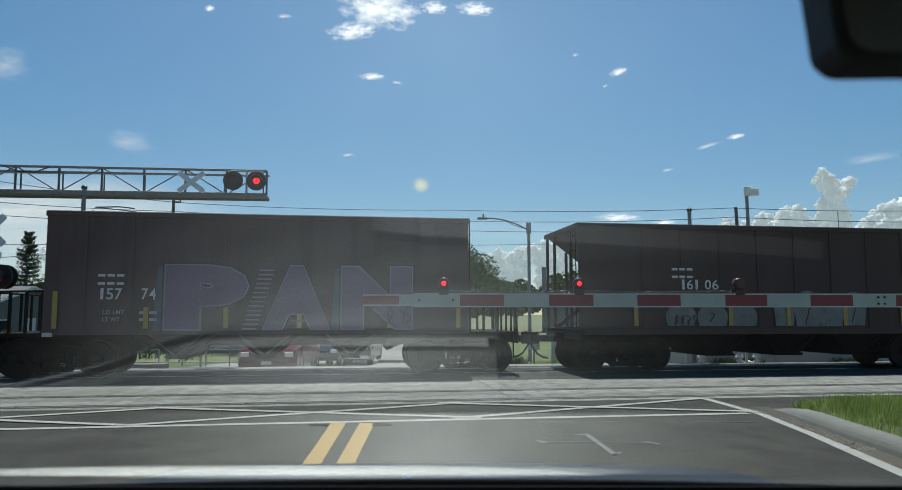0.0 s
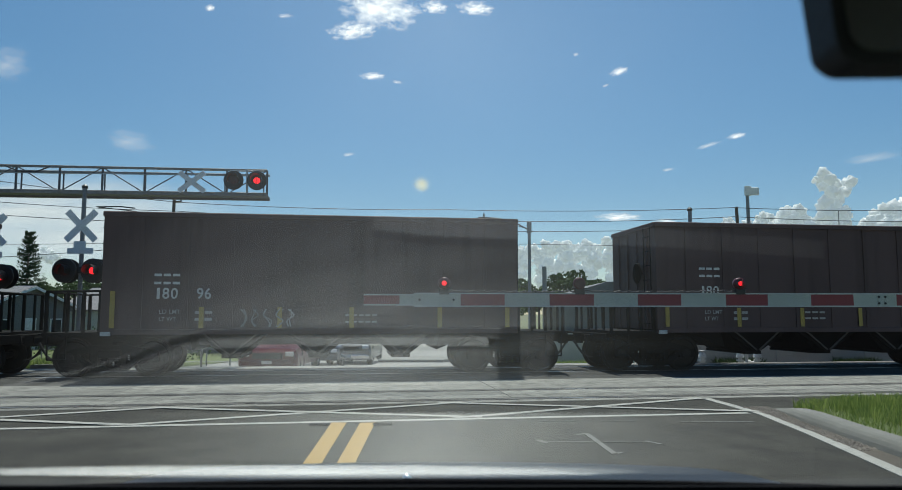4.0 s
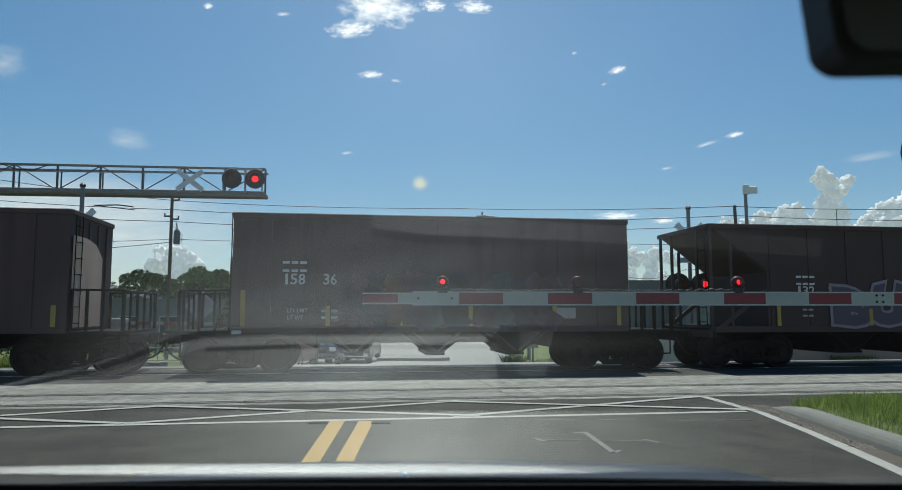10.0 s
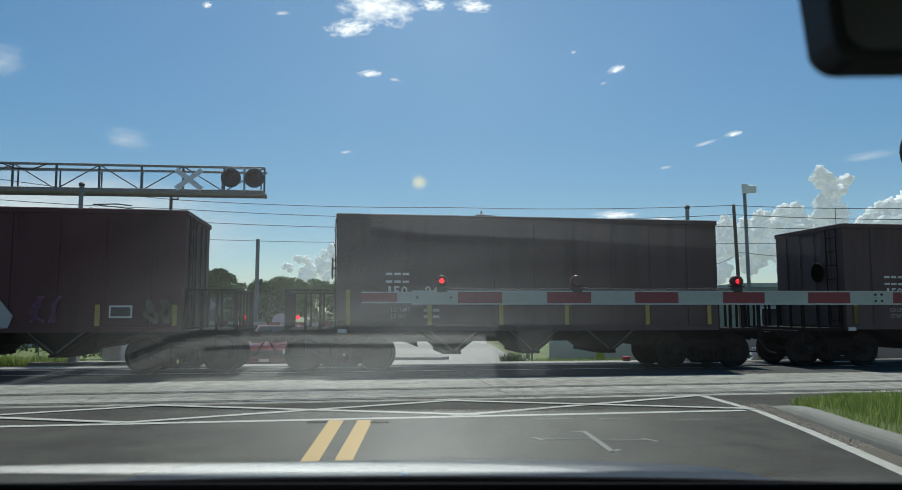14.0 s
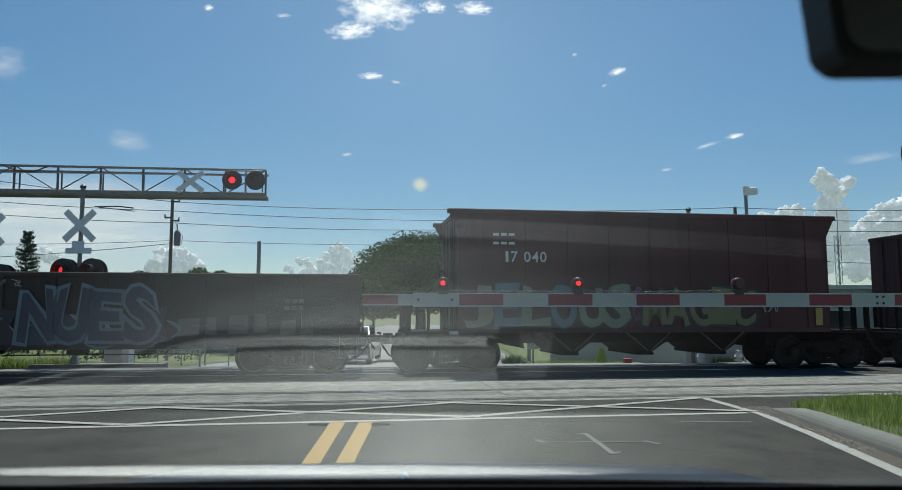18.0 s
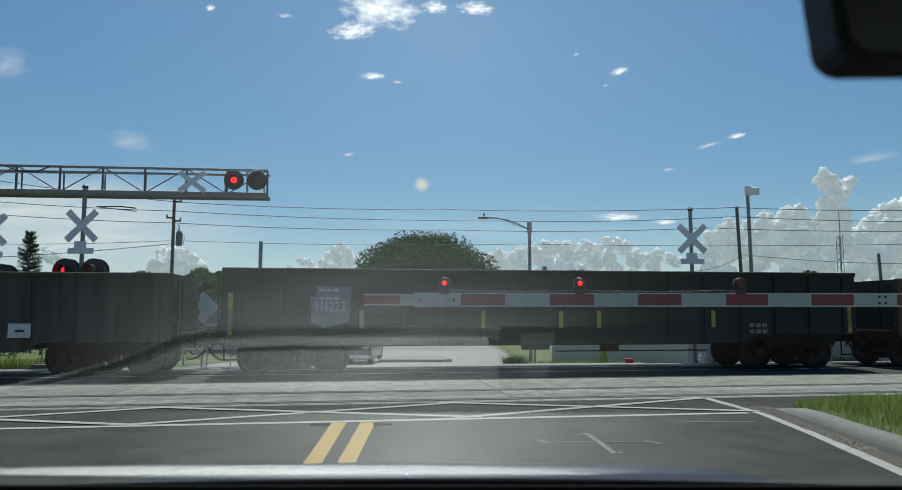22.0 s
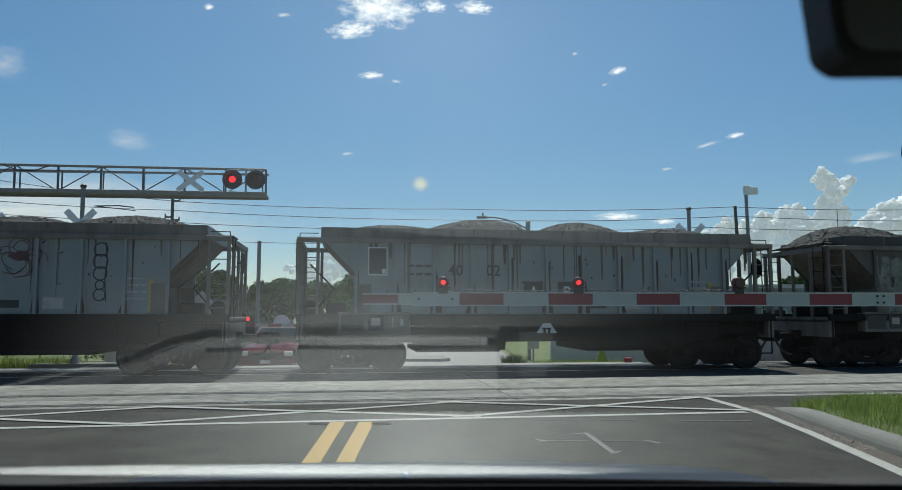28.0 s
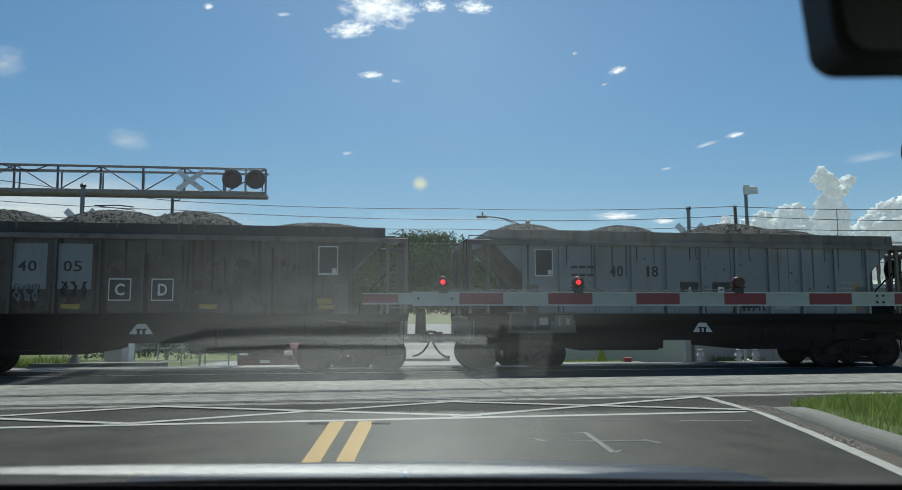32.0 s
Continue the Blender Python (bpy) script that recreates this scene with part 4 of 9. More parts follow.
def flat_hopper(q0, q1, paint, name_label, top=3.88, flare=0.0):
    """Open-top hopper with upright ends; x runs from 0 to its length."""
    ln = q1 - q0
    car = thing("hopper_car", Matrix(), name_label, "railroad car", "freight cars in the train")
    i = flare
    for s in (-1, 1):
        y0, y1 = (-1.52, -1.48) if s < 0 else (1.48, 1.52)
        part("side_sheet", Shape().prism([(i, 1.1), (ln - i, 1.1), (ln - i, top - 0.55), (ln, top - 0.06), (0, top - 0.06), (i, top - 0.55)], y0, y1), paint, car)
        for k in range(9):
            x = ln * (k + 0.83) / 9.6
            part("side_post", Shape().prism([(x - 0.05, 1.12), (x + 0.05, 1.12), (x + 0.05, top - 0.1), (x - 0.05, top - 0.1)], s * 1.52 - (0.022 if s < 0 else 0), s * 1.52 + (0.022 if s > 0 else 0)), paint, car)
        part("side_sill", Shape().box(i, ln - i, s * 1.47 - 0.07, s * 1.47 + 0.07, 1.02, 1.14, 0.01), paint, car)
        part("top_chord", Shape().box(-0.03, ln + 0.03, s * 1.5 - 0.06, s * 1.5 + 0.06, top - 0.1, top + 0.02, 0.02), paint, car)
    for e, s in ((i, -1), (ln - i, 1)):
        w = Shape().box(min(e, e - s * 0.05), max(e, e - s * 0.05), -1.48, 1.48, 1.1, top - 0.06)
        part("end_wall", w, paint, car)
        sh = Shape()
        for y in (-0.95, -0.3, 0.35, 1.0):
            sh.box(e - 0.04 if s < 0 else e, e if s < 0 else e + 0.04, y - 0.05, y + 0.05, 1.12, top - 0.15)
        part("end_post", sh, paint, car)
        part("end_chord", Shape().box(e - 0.05, e + 0.05, -1.5, 1.5, top - 0.1, top + 0.02, 0.02), paint, car)
        part("ladder", ladder(1.15, top - 0.1), UNDER, car, "", Matrix.Translation((e + s * 0.06, -1.1, 0)) @ Matrix.Rotation(math.pi / 2 * s, 4, "Z"))
        rails_end(car, e, s)
    part("brake_wheel", Shape().lathe([(0.26, -0.02), (0.29, 0.0), (0.26, 0.02), (0.22, 0.0), (0.26, -0.02)], 18, "x", (-0.14, -0.6, 2.6)).rod((0, -0.6, 2.6), (-0.16, -0.6, 2.6), 0.03).box(-0.15, -0.12, -0.86, -0.34, 2.58, 2.62), UNDER, car, "black brake wheel on the end wall")
    part("floor", Shape().box(0.05 + i, ln - 0.05 - i, -1.45, 1.45, 1.06, 1.1), UNDER, car)
    part("centre_sill", Shape().box(-1.2, ln + 1.2, -0.22, 0.22, 0.72, 1.0, 0.01), UNDER, car)
    for x in (ln / 2 - 2.05, ln / 2, ln / 2 + 2.05):
        part("discharge_bay", bay(x, 1.75, 1.06, 0.47, 1.25, 0.34), UNDER, car)
        for s in (-1, 1):
            part("bay_brace", Shape().stroke([(x + s * 0.62, 1.03), (x + s * 0.05, 0.56)], 0.035, -1.33, -1.29), BRACE, car)
    for e, s in ((0.0, 1), (ln, -1)):
        part("slope_plate", Shape().prism([(e + s * 0.9, 1.06), (e + s * 1.9, 1.06), (e + s * 2.0, 0.62)][::s], -1.2, 1.2), UNDER, car)
    part("jacking_pad", Shape().box(0.02, 0.24, -1.57, -1.5, 0.99, 1.08, 0.01), STENCIL, car)
    running_gear(car, 0.1, ln - 0.1, -1.85, ln + 1.85)
    return car, ln


def slope_hopper(q0, q1, paint, name_label, top=3.83, square=False):
    """Hopper whose ends slope inwards below an overhanging rim on posts."""
    ln = q1 - q0
    car = thing("slope_end_hopper_car", Matrix(), name_label, "railroad car", "freight cars in the train")
    for s in (-1, 1):
        y0, y1 = (-1.52, -1.48) if s < 0 else (1.48, 1.52)
        low = [(0.05, 1.1), (ln - 1.62, 1.1), (ln - 1.62, 2.62), (ln - 0.05, top - 0.06), (0.05, top - 0.06)] if square and s < 0 else [(1.62, 1.1), (ln - 1.62, 1.1), (ln - 1.62, 2.62), (ln - 0.05, top - 0.06), (0.05, top - 0.06), (1.62, 2.62)]
        part("side_sheet", Shape().prism(low, y0, y1), paint, car)
        for k in range(9):
            x = 1.75 + (ln - 3.5) * k / 8
            part("side_post", Shape().prism([(x - 0.05, 1.12), (x + 0.05, 1.12), (x + 0.05, top - 0.1), (x - 0.05, top - 0.1)], s * 1.52 - (0.022 if s < 0 else 0), s * 1.52 + (0.022 if s > 0 else 0)), paint, car)
        part("side_sill", Shape().box(0.1, ln - 0.1, s * 1.47 - 0.07, s * 1.47 + 0.07, 0.98, 1.14, 0.01), paint, car)
        part("top_chord", Shape().box(-0.03, ln + 0.03, s * 1.5 - 0.06, s * 1.5 + 0.06, top - 0.1, top + 0.02, 0.02), paint, car)
        for e, d in ((0, 1), (ln, -1)):
            for o in (0.05, 0.62):
                part("corner_post", Shape().box(e + d * o - 0.035, e + d * o + 0.035, s * 1.48 - 0.035, s * 1.48 + 0.035, 1.1, top - (0.06 if o < 0.3 else 0.5)), paint, car)
            part("brace", Shape().stroke([(e + d * 0.3, 1.12), (e + d * 1.62, 2.1)], 0.12, s * 1.48 - 0.03, s * 1.48 + 0.03), paint, car)
    for e, s in ((0, 1), (ln, -1)):
        part("slope_sheet", Shape().prism([(e + s * 0.05, top - 0.06), (e + s * 0.08, top - 0.02), (e + s * 1.66, 2.6), (e + s * 1.66, 1.1), (e + s * 1.6, 1.1), (e + s * 1.6, 2.58)][::-s], -1.48, 1.48), paint, car)
        part("end_chord", Shape().box(e - 0.05, e + 0.05, -1.5, 1.5, top - 0.1, top + 0.02, 0.02), paint, car)
        for y in (-0.75, 0.75):
            part("end_post", Shape().box(e + s * 0.05 - 0.035, e + s * 0.05 + 0.035, y - 0.035, y + 0.035, 1.1, top - 0.06), paint, car)
        part("end_sill", Shape().box(min(e, e + s * 0.15), max(e, e + s * 0.15), -1.45, 1.45, 0.85, 1.12, 0.015), paint, car)
        part("platform", Shape().box(min(e, e + s * 1.6), max(e, e + s * 1.6), -1.4, 1.4, 1.04, 1.1), UNDER, car)
        part("ladder", ladder(1.15, top - 0.1), UNDER, car, "", Matrix.Translation((e, -1.1, 0)) @ Matrix.Rotation(-math.pi / 2 * s, 4, "Z"))
        part("step", Shape().pipe([(e + s * 0.1, -1.45, 1.0), (e + s * 0.1, -1.45, 0.45), (e + s * 0.5, -1.45, 0.45), (e + s * 0.5, -1.45, 1.0)], 0.02), UNDER, car)
    part("brake_rigging", Shape().box(ln - 0.9, ln - 0.3, -1.1, -0.6, 1.1, 1.5, 0.04).rod((ln - 1.4, -0.3, 1.3), (ln - 0.3, -0.3, 1.3), 0.18, 12).pipe([(ln - 1.2, -0.8, 1.2), (ln - 0.7, -0.9, 2.0), (ln - 0.3, -0.9, 2.9)], 0.025), UNDER, car)
    part("brake_wheel", Shape().lathe([(0.26, -0.02), (0.29, 0.0), (0.26, 0.02), (0.22, 0.0), (0.26, -0.02)], 18, "x", (ln + 0.12, -0.55, 3.05)).box(ln + 0.1, ln + 0.14, -0.8, -0.3, 3.03, 3.07).rod((ln - 0.05, -0.55, 3.05), (ln + 0.14, -0.55, 3.05), 0.03), UNDER, car, "black brake wheel at the end")
    part("floor", Shape().box(1.6, ln - 1.6, -1.45, 1.45, 1.06, 1.1), UNDER, car)
    part("centre_sill", Shape().box(-0.1, ln + 0.1, -0.22, 0.22, 0.72, 1.0, 0.01), UNDER, car)
    for x in (ln / 2 - 2.0, ln / 2, ln / 2 + 2.0):
        part("discharge_bay", bay(x, 1.7, 1.06, 0.44, 1.25, 0.7), UNDER, car)
    running_gear(car, 1.4, ln - 1.4, -0.8, ln + 0.8)
    return car, ln


def gondola(q0, q1, paint, name_label, top, low, ribs, belly=0.0):
    ln = q1 - q0
    car = thing("gondola_car", Matrix(), name_label, "railroad car", "freight cars in the train")
    for s in (-1, 1):
        y0, y1 = (-1.5, -1.44) if s < 0 else (1.44, 1.5)
        part("side_wall", Shape().prism([(0.02, low + 0.2), (2.9, low + 0.2), (3.2, low), (ln - 3.2, low), (ln - 2.9, low + 0.2), (ln - 0.02, low + 0.2), (ln - 0.02, top - 0.05), (0.02, top - 0.05)], y0, y1), paint, car)
        for k in range(ribs):
            x = 0.35 + (ln - 0.7) * k / (ribs - 1)
            z = low + (0.21 if x < 3.2 or x > ln - 3.2 else 0.02)
            part("side_post", Shape().prism([(x - 0.07, z), (x + 0.07, z), (x + 0.05, top - 0.1), (x - 0.05, top - 0.1)], s * 1.5 - (0.05 if s < 0 else 0), s * 1.5 + (0.05 if s > 0 else 0)), paint, car)
        part("top_chord", Shape().box(0, ln, s * 1.48 - 0.08, s * 1.48 + 0.08, top - 0.1, top, 0.02), paint, car)
    for e, s in ((0, 1), (ln, -1)):
        part("end_wall", Shape().box(min(e, e + s * 0.07), max(e, e + s * 0.07), -1.44, 1.44, low + 0.3, top - 0.02), paint, car)
        sh = Shape()
        for z in (low + 0.5, low + 0.85, low + 1.2):
            sh.box(min(e, e - s * 0.05), max(e, e - s * 0.05), -1.4, 1.4, z, z + 0.12)
        part("end_rib", sh, paint, car)
        part("end_sill", Shape().box(min(e, e - s * 0.18), max(e, e - s * 0.18), -1.4, 1.4, 0.8, 1.05, 0.02), UNDER, car)
        part("ladder", ladder(low + 0.3, top - 0.15), UNDER, car, "", Matrix.Translation((e - s * 0.08, -1.15, 0)) @ Matrix.Rotation(-math.pi / 2 * s, 4, "Z"))
        part("step", Shape().pipe([(e + s * 0.1, -1.5, low + 0.3), (e + s * 0.1, -1.5, 0.42), (e + s * 0.5, -1.5, 0.42), (e + s * 0.5, -1.5, low + 0.3)], 0.02), UNDER, car)
        part("brake_hose_bracket", Shape().rod((e - s * 0.15, -0.9, 1.0), (e - s * 0.4, -0.5, 0.6), 0.02), UNDER, car)
    for x in (1.65, ln - 1.65):
        for s in (-1, 1):
            part("bolster_skirt", Shape().prism([(x - 1.3, low + 0.2), (x - 0.9, 0.66), (x + 0.9, 0.66), (x + 1.3, low + 0.2), (x + 1.3, low + 0.3), (x - 1.3, low + 0.3)], min(s * 1.3, s * 1.42), max(s * 1.3, s * 1.42)), UNDER, car)
    part("floor", Shape().box(0.05, ln - 0.05, -1.44, 1.44, 1.0, 1.06), UNDER, car)
    part("centre_sill", Shape().box(-0.2, ln + 0.2, -0.3, 0.3, 0.66, 1.0, 0.01), UNDER, car)
    part("brake_cylinder", Shape().rod((ln * 0.45, -0.9, 0.72), (ln * 0.45 + 0.7, -0.9, 0.72), 0.15, 12).rod((ln * 0.45 + 0.7, -0.9, 0.72), (ln * 0.62, -0.9, 0.7), 0.02), UNDER, car)
    part("brake_valve", Shape().box(ln * 0.58, ln * 0.58 + 0.4, -1.1, -0.7, 0.55, 0.85, 0.03).pipe([(ln * 0.5, -1.2, 0.55), (ln * 0.75, -1.2, 0.55)], 0.018), UNDER, car)
    running_gear(car, 1.65, ln - 1.65, -0.55, ln + 0.55)
    return car, ln


def heap(x, r, h, seed):
    """A mound of crushed stone: a lumpy sheet, and the loose stones that cover it."""
    rng = random.Random(seed)
    sheet_, chips = Shape(), Shape()
    nx, ny = 26, 16
    skew = rng.uniform(-0.25, 0.25)

    def rise(a, b):
        return 3.42 + h * max(0.0, 1 - ((a - skew * (1 - a * a)) ** 2 + b * b)) ** 0.85

    vs = []
    for j in range(ny + 1):
        for i in range(nx + 1):
            a, b = i / nx * 2 - 1, j / ny * 2 - 1
            vs.append((x + a * r, b * 1.3, rise(a, b) + rng.uniform(-0.02, 0.02)))
    sheet_.add(vs, [(j * (nx + 1) + i, j * (nx + 1) + i + 1, (j + 1) * (nx + 1) + i + 1, (j + 1) * (nx + 1) + i) for j in range(ny) for i in range(nx)])
    for i in range(1900):
        a, b = rng.uniform(-1, 1), rng.uniform(-1, 0.6)
        if a * a + b * b > 1:
            continue
        px, py, s, z = x + a * r, b * 1.3, rng.uniform(0.02, 0.05), rise(a, b)
        t0 = rng.uniform(0, 6.3)
        chips.add([(px + s * math.cos(t + t0), py + s * math.sin(t + t0), z - 0.01 + rng.uniform(-0.01, 0.015)) for t in (0, 1.7, 3.3, 4.8)] + [(px + rng.uniform(-s, s) * 0.6, py + rng.uniform(-s, s) * 0.6, z + s * rng.uniform(0.4, 0.9))], [(0, 1, 4), (1, 2, 4), (2, 3, 4), (3, 0, 4)])
    return sheet_, chips


def ballast_hopper(q0, q1, paint, name_label, seed, board_at_left):
    """Stone hopper: high coaming, ribbed panels, open slope ends on posts, heaped with crushed stone."""
    ln = q1 - q0
    car = thing("ballast_hopper_car", Matrix(), name_label, "railroad car", "freight cars in the train")
    for s in (-1, 1):
        y0, y1 = (-1.46, -1.42) if s < 0 else (1.42, 1.46)
        part("side_sheet", Shape().prism([(1.42, 1.45), (ln - 1.42, 1.45), (ln - 1.42, 2.45), (ln - 0.66, 3.24), (0.66, 3.24), (1.42, 2.45)], y0, y1), paint, car)
        for k in range(11):
            x = 1.42 + 0.961 * k
            part("side_post", Shape().box(x - 0.035, x + 0.035, min(s * 1.46, s * 1.54), max(s * 1.46, s * 1.54), 1.48, 3.24), paint, car)
        part("top_chord", Shape().box(0.0, ln, s * 1.46 - 0.08, s * 1.46 + 0.08, 3.22, 3.34, 0.015), CHORD, car)
        part("coaming", Shape().prism([(0.56, 3.34), (ln - 0.56, 3.34), (ln - 0.58, 3.6), (0.58, 3.6)], min(s * 1.38, s * 1.44), max(s * 1.38, s * 1.44)), DARKGREY if paint == PALE_DIRTY else CHORD, car)
        part("side_sill", Shape().box(0.0, ln, s * 1.46 - 0.08, s * 1.46 + 0.08, 1.3, 1.48, 0.01), UNDER, car)
        for e, d in ((0, 1), (ln, -1)):
            for o in (0.05, 0.5):
                part("corner_post", Shape().box(e + d * o - 0.04, e + d * o + 0.04, s * 1.46 - 0.04, s * 1.46 + 0.04, 1.4, 3.24), CHORD, car)
            part("side_girder", Shape().box(min(e + d * 1.38, e + d * 1.8), max(e + d * 1.38, e + d * 1.8), s * 1.44 - 0.03, s * 1.44 + 0.03, 1.46, 2.2, 0.01), CHORD, car)
            for k in range(6):
                part("rung", Shape().rod((e + d * 0.05, s * 1.49, 1.62 + 0.29 * k), (e + d * 0.5, s * 1.49, 1.62 + 0.29 * k), 0.014, 6), CHORD, car)
    for e, s in ((0, 1), (ln, -1)):
        part("slope_sheet", Shape().prism([(e + s * 0.62, 3.3), (e + s * 0.68, 3.34), (e + s * 1.87, 2.2), (e + s * 1.87, 1.3), (e + s * 1.8, 1.3), (e + s * 1.8, 2.17)][::-s], -1.42, 1.42), CHORD, car)
        part("coaming", Shape().box(min(e + s * 0.56, e + s * 0.62), max(e + s * 0.56, e + s * 0.62), -1.38, 1.38, 3.3, 3.6), paint, car)
        part("end_chord", Shape().box(min(e, e + s * 0.1), max(e, e + s * 0.1), -1.46, 1.46, 3.2, 3.33, 0.015), CHORD, car)
        part("end_sill", Shape().box(min(e, e + s * 0.16), max(e, e + s * 0.16), -1.45, 1.45, 0.86, 1.4, 0.02), CHORD, car)
        for y in (-0.7, 0.1, 0.75):
            part("end_post", Shape().box(e + s * 0.05 - 0.035, e + s * 0.05 + 0.035, y - 0.035, y + 0.035, 1.3, 3.24), CHORD, car)
        part("platform", Shape().box(min(e, e + s * 1.5), max(e, e + s * 1.5), -1.4, 1.4, 1.26, 1.32), UNDER, car)
        part("top_step", Shape().box(min(e - s * 0.02, e + s * 0.5), max(e - s * 0.02, e + s * 0.5), -1.3, -0.5, 3.34, 3.37).pipe([(e + s * 0.05, -1.3, 3.37), (e + s * 0.05, -1.3, 3.46), (e + s * 0.5, -1.3, 3.46)], 0.012), UNDER, car)
        part("ladder", ladder(1.4, 3.3), UNDER, car, "", Matrix.Translation((e - s * 0.02, -1.15, 0)) @ Matrix.Rotation(-math.pi / 2 * s, 4, "Z"))
        part("step", Shape().pipe([(e + s * 0.1, -1.46, 1.3), (e + s * 0.1, -1.46, 0.45), (e + s * 0.5, -1.46, 0.45), (e + s * 0.5, -1.46, 1.3)], 0.02), UNDER, car)
        part("air_tank", Shape().rod((e + s * 0.35, -0.9, 1.6), (e + s * 0.35, 0.4, 1.6), 0.2, 14).box(min(e + s * 0.7, e + s * 1.2), max(e + s * 0.7, e + s * 1.2), -1.2, -0.6, 1.32, 1.75, 0.03).pipe([(e + s * 0.3, -1.0, 1.4), (e + s * 0.9, -1.1, 2.1), (e + s * 0.3, -1.2, 2.7)], 0.022), UNDER, car)
        part("equipment_box", Shape().box(min(e + s * 1.6, e + s * 2.5), max(e + s * 1.6, e + s * 2.5), -1.5, -1.2, 0.95, 1.28, 0.02), UNDER, car)
    # rust at the posts, chipped spots, and the dark lower body
    rr = random.Random(seed * 31)
    heavy = 1.7 if seed in (1, 2, 5) else 1.0
    for k in range(11):
        x = 1.42 + 0.961 * k
        for e in (-1, 1):
            if rr.random() < 0.75:
                h, g = rr.uniform(0.15, 0.7) * heavy, rr.uniform(0.03, 0.1) * heavy
                part("rust_stain", Shape().prism([(x + min(e * 0.04, e * (0.04 + g)), 1.5), (x + max(e * 0.04, e * (0.04 + g)), 1.5), (x + max(e * 0.04, e * (0.04 + g * 0.5)), 1.5 + h * 0.7), (x + e * 0.05, 1.5 + h)], -1.4635, -1.46), RUSTM, car)
        for _ in range(3 if heavy > 1 else 2):
            h, g = rr.uniform(0.2, 1.3), rr.uniform(0.008, 0.03) * heavy
            xx = x + rr.uniform(0.1, 0.85)
            part("rust_stain", Shape().prism([(xx - g * 0.5, 3.22 - h), (xx + g * 0.3, 3.22 - h * 1.04), (xx + g * 0.8, 3.22 - h * 0.85), (xx + g * 0.7, 3.22 - h * 0.4), (xx + g, 3.22), (xx - g, 3.22), (xx - g * 0.7, 3.22 - h * 0.5)], -1.4635, -1.46), STAIN if rr.random() < 0.75 else RUSTM, car)
        h = rr.uniform(0.06, 0.24)
        xx = x + rr.uniform(0, 0.9)
        part("rust_stain", Shape().prism([(xx - 0.02, 3.6 - h), (xx + 0.02, 3.59 - h * 1.05), (xx + 0.035, 3.6), (xx - 0.03, 3.6)], -1.4435, -1.44), STAIN, car)
    if seed in (1, 2, 5):
        for k in range(4, 11):
            x = 1.42 + 0.961 * k + rr.choice((-1, 1)) * 0.075
            a, b, g = rr.uniform(1.6, 2.3), rr.uniform(2.8, 3.2), rr.uniform(0.03, 0.06)
            part("rust_stain", Shape().prism([(x - g * 0.6, a), (x + g * 0.5, a + 0.05), (x + g, (a + b) / 2), (x + g * 0.8, b), (x - g, b - 0.04), (x - g * 0.7, (a + b) / 2)], -1.4645, -1.463), RUSTM, car)
    sp = Shape()
    for k in range(46):
        xx, z, r = rr.uniform(1.6, ln - 1.6), rr.uniform(1.6, 3.15), rr.uniform(0.012, 0.035)
        sp.prism([(xx + r * math.cos(t) * rr.uniform(0.6, 1.3), z + r * math.sin(t)) for t in (0, 1.05, 2.1, 3.14, 4.2, 5.2)], -1.463, -1.46)
    tagged(part("chipped_spots", sp, RUSTM, car), kind="stuff")
    for e, s in ((0, 1), (ln, -1)):
        part("draft_sill", Shape().box(min(e + s * 0.16, e + s * 1.6), max(e + s * 0.16, e + s * 1.6), -1.25, 1.25, 0.95, 1.26, 0.02), UNDER, car)
    cc = ln / 2
    # pale plate: light in the open chute mouth is put into its colour
    op = part("chute_mouth", Shape().prism([(cc - 0.27, 1.0), (cc + 0.27, 1.0), (cc + 0.1, 1.24), (cc - 0.1, 1.24)], -1.438, -1.431), STENCIL, car, "pale triangle with the light of the chute mouth painted on")
    part("chute_strut", Shape().box(cc - 0.09, cc - 0.03, -1.444, -1.437, 1.0, 1.1).box(cc + 0.03, cc + 0.09, -1.444, -1.437, 1.0, 1.1).box(cc - 0.12, cc + 0.12, -1.444, -1.437, 1.1, 1.13), UNDER, op)
    part("lower_side", Shape().box(1.6, ln - 1.6, -1.43, -1.4, 0.8, 1.32), UNDER, car, "dark lower side")
    cab = part("equipment_cabinet", Shape().box(1.0, 2.75, -1.54, -1.2, 1.02, 1.5, 0.02), CHORD, car, "grey equipment cabinet")
    for x0, x1 in ((1.08, 1.62), (1.72, 2.1), (2.2, 2.68)):
        part("cabinet_door", Shape().box(x0, x1, -1.552, -1.538, 1.08, 1.44), BLACKPANEL if x0 < 2 else CHORD, cab)
    part("cabinet_plate", Shape().box(1.8, 2.02, -1.558, -1.55, 1.2, 1.38).box(2.3, 2.34, -1.558, -1.55, 1.16, 1.38).box(2.5, 2.58, -1.558, -1.55, 1.2, 1.36), DIM_STENCIL, cab)
    part("cabinet_rim", Shape().box(0.98, 2.77, -1.556, -1.54, 1.49, 1.525).box(0.98, 2.77, -1.556, -1.54, 1.0, 1.03), CHORD, cab)
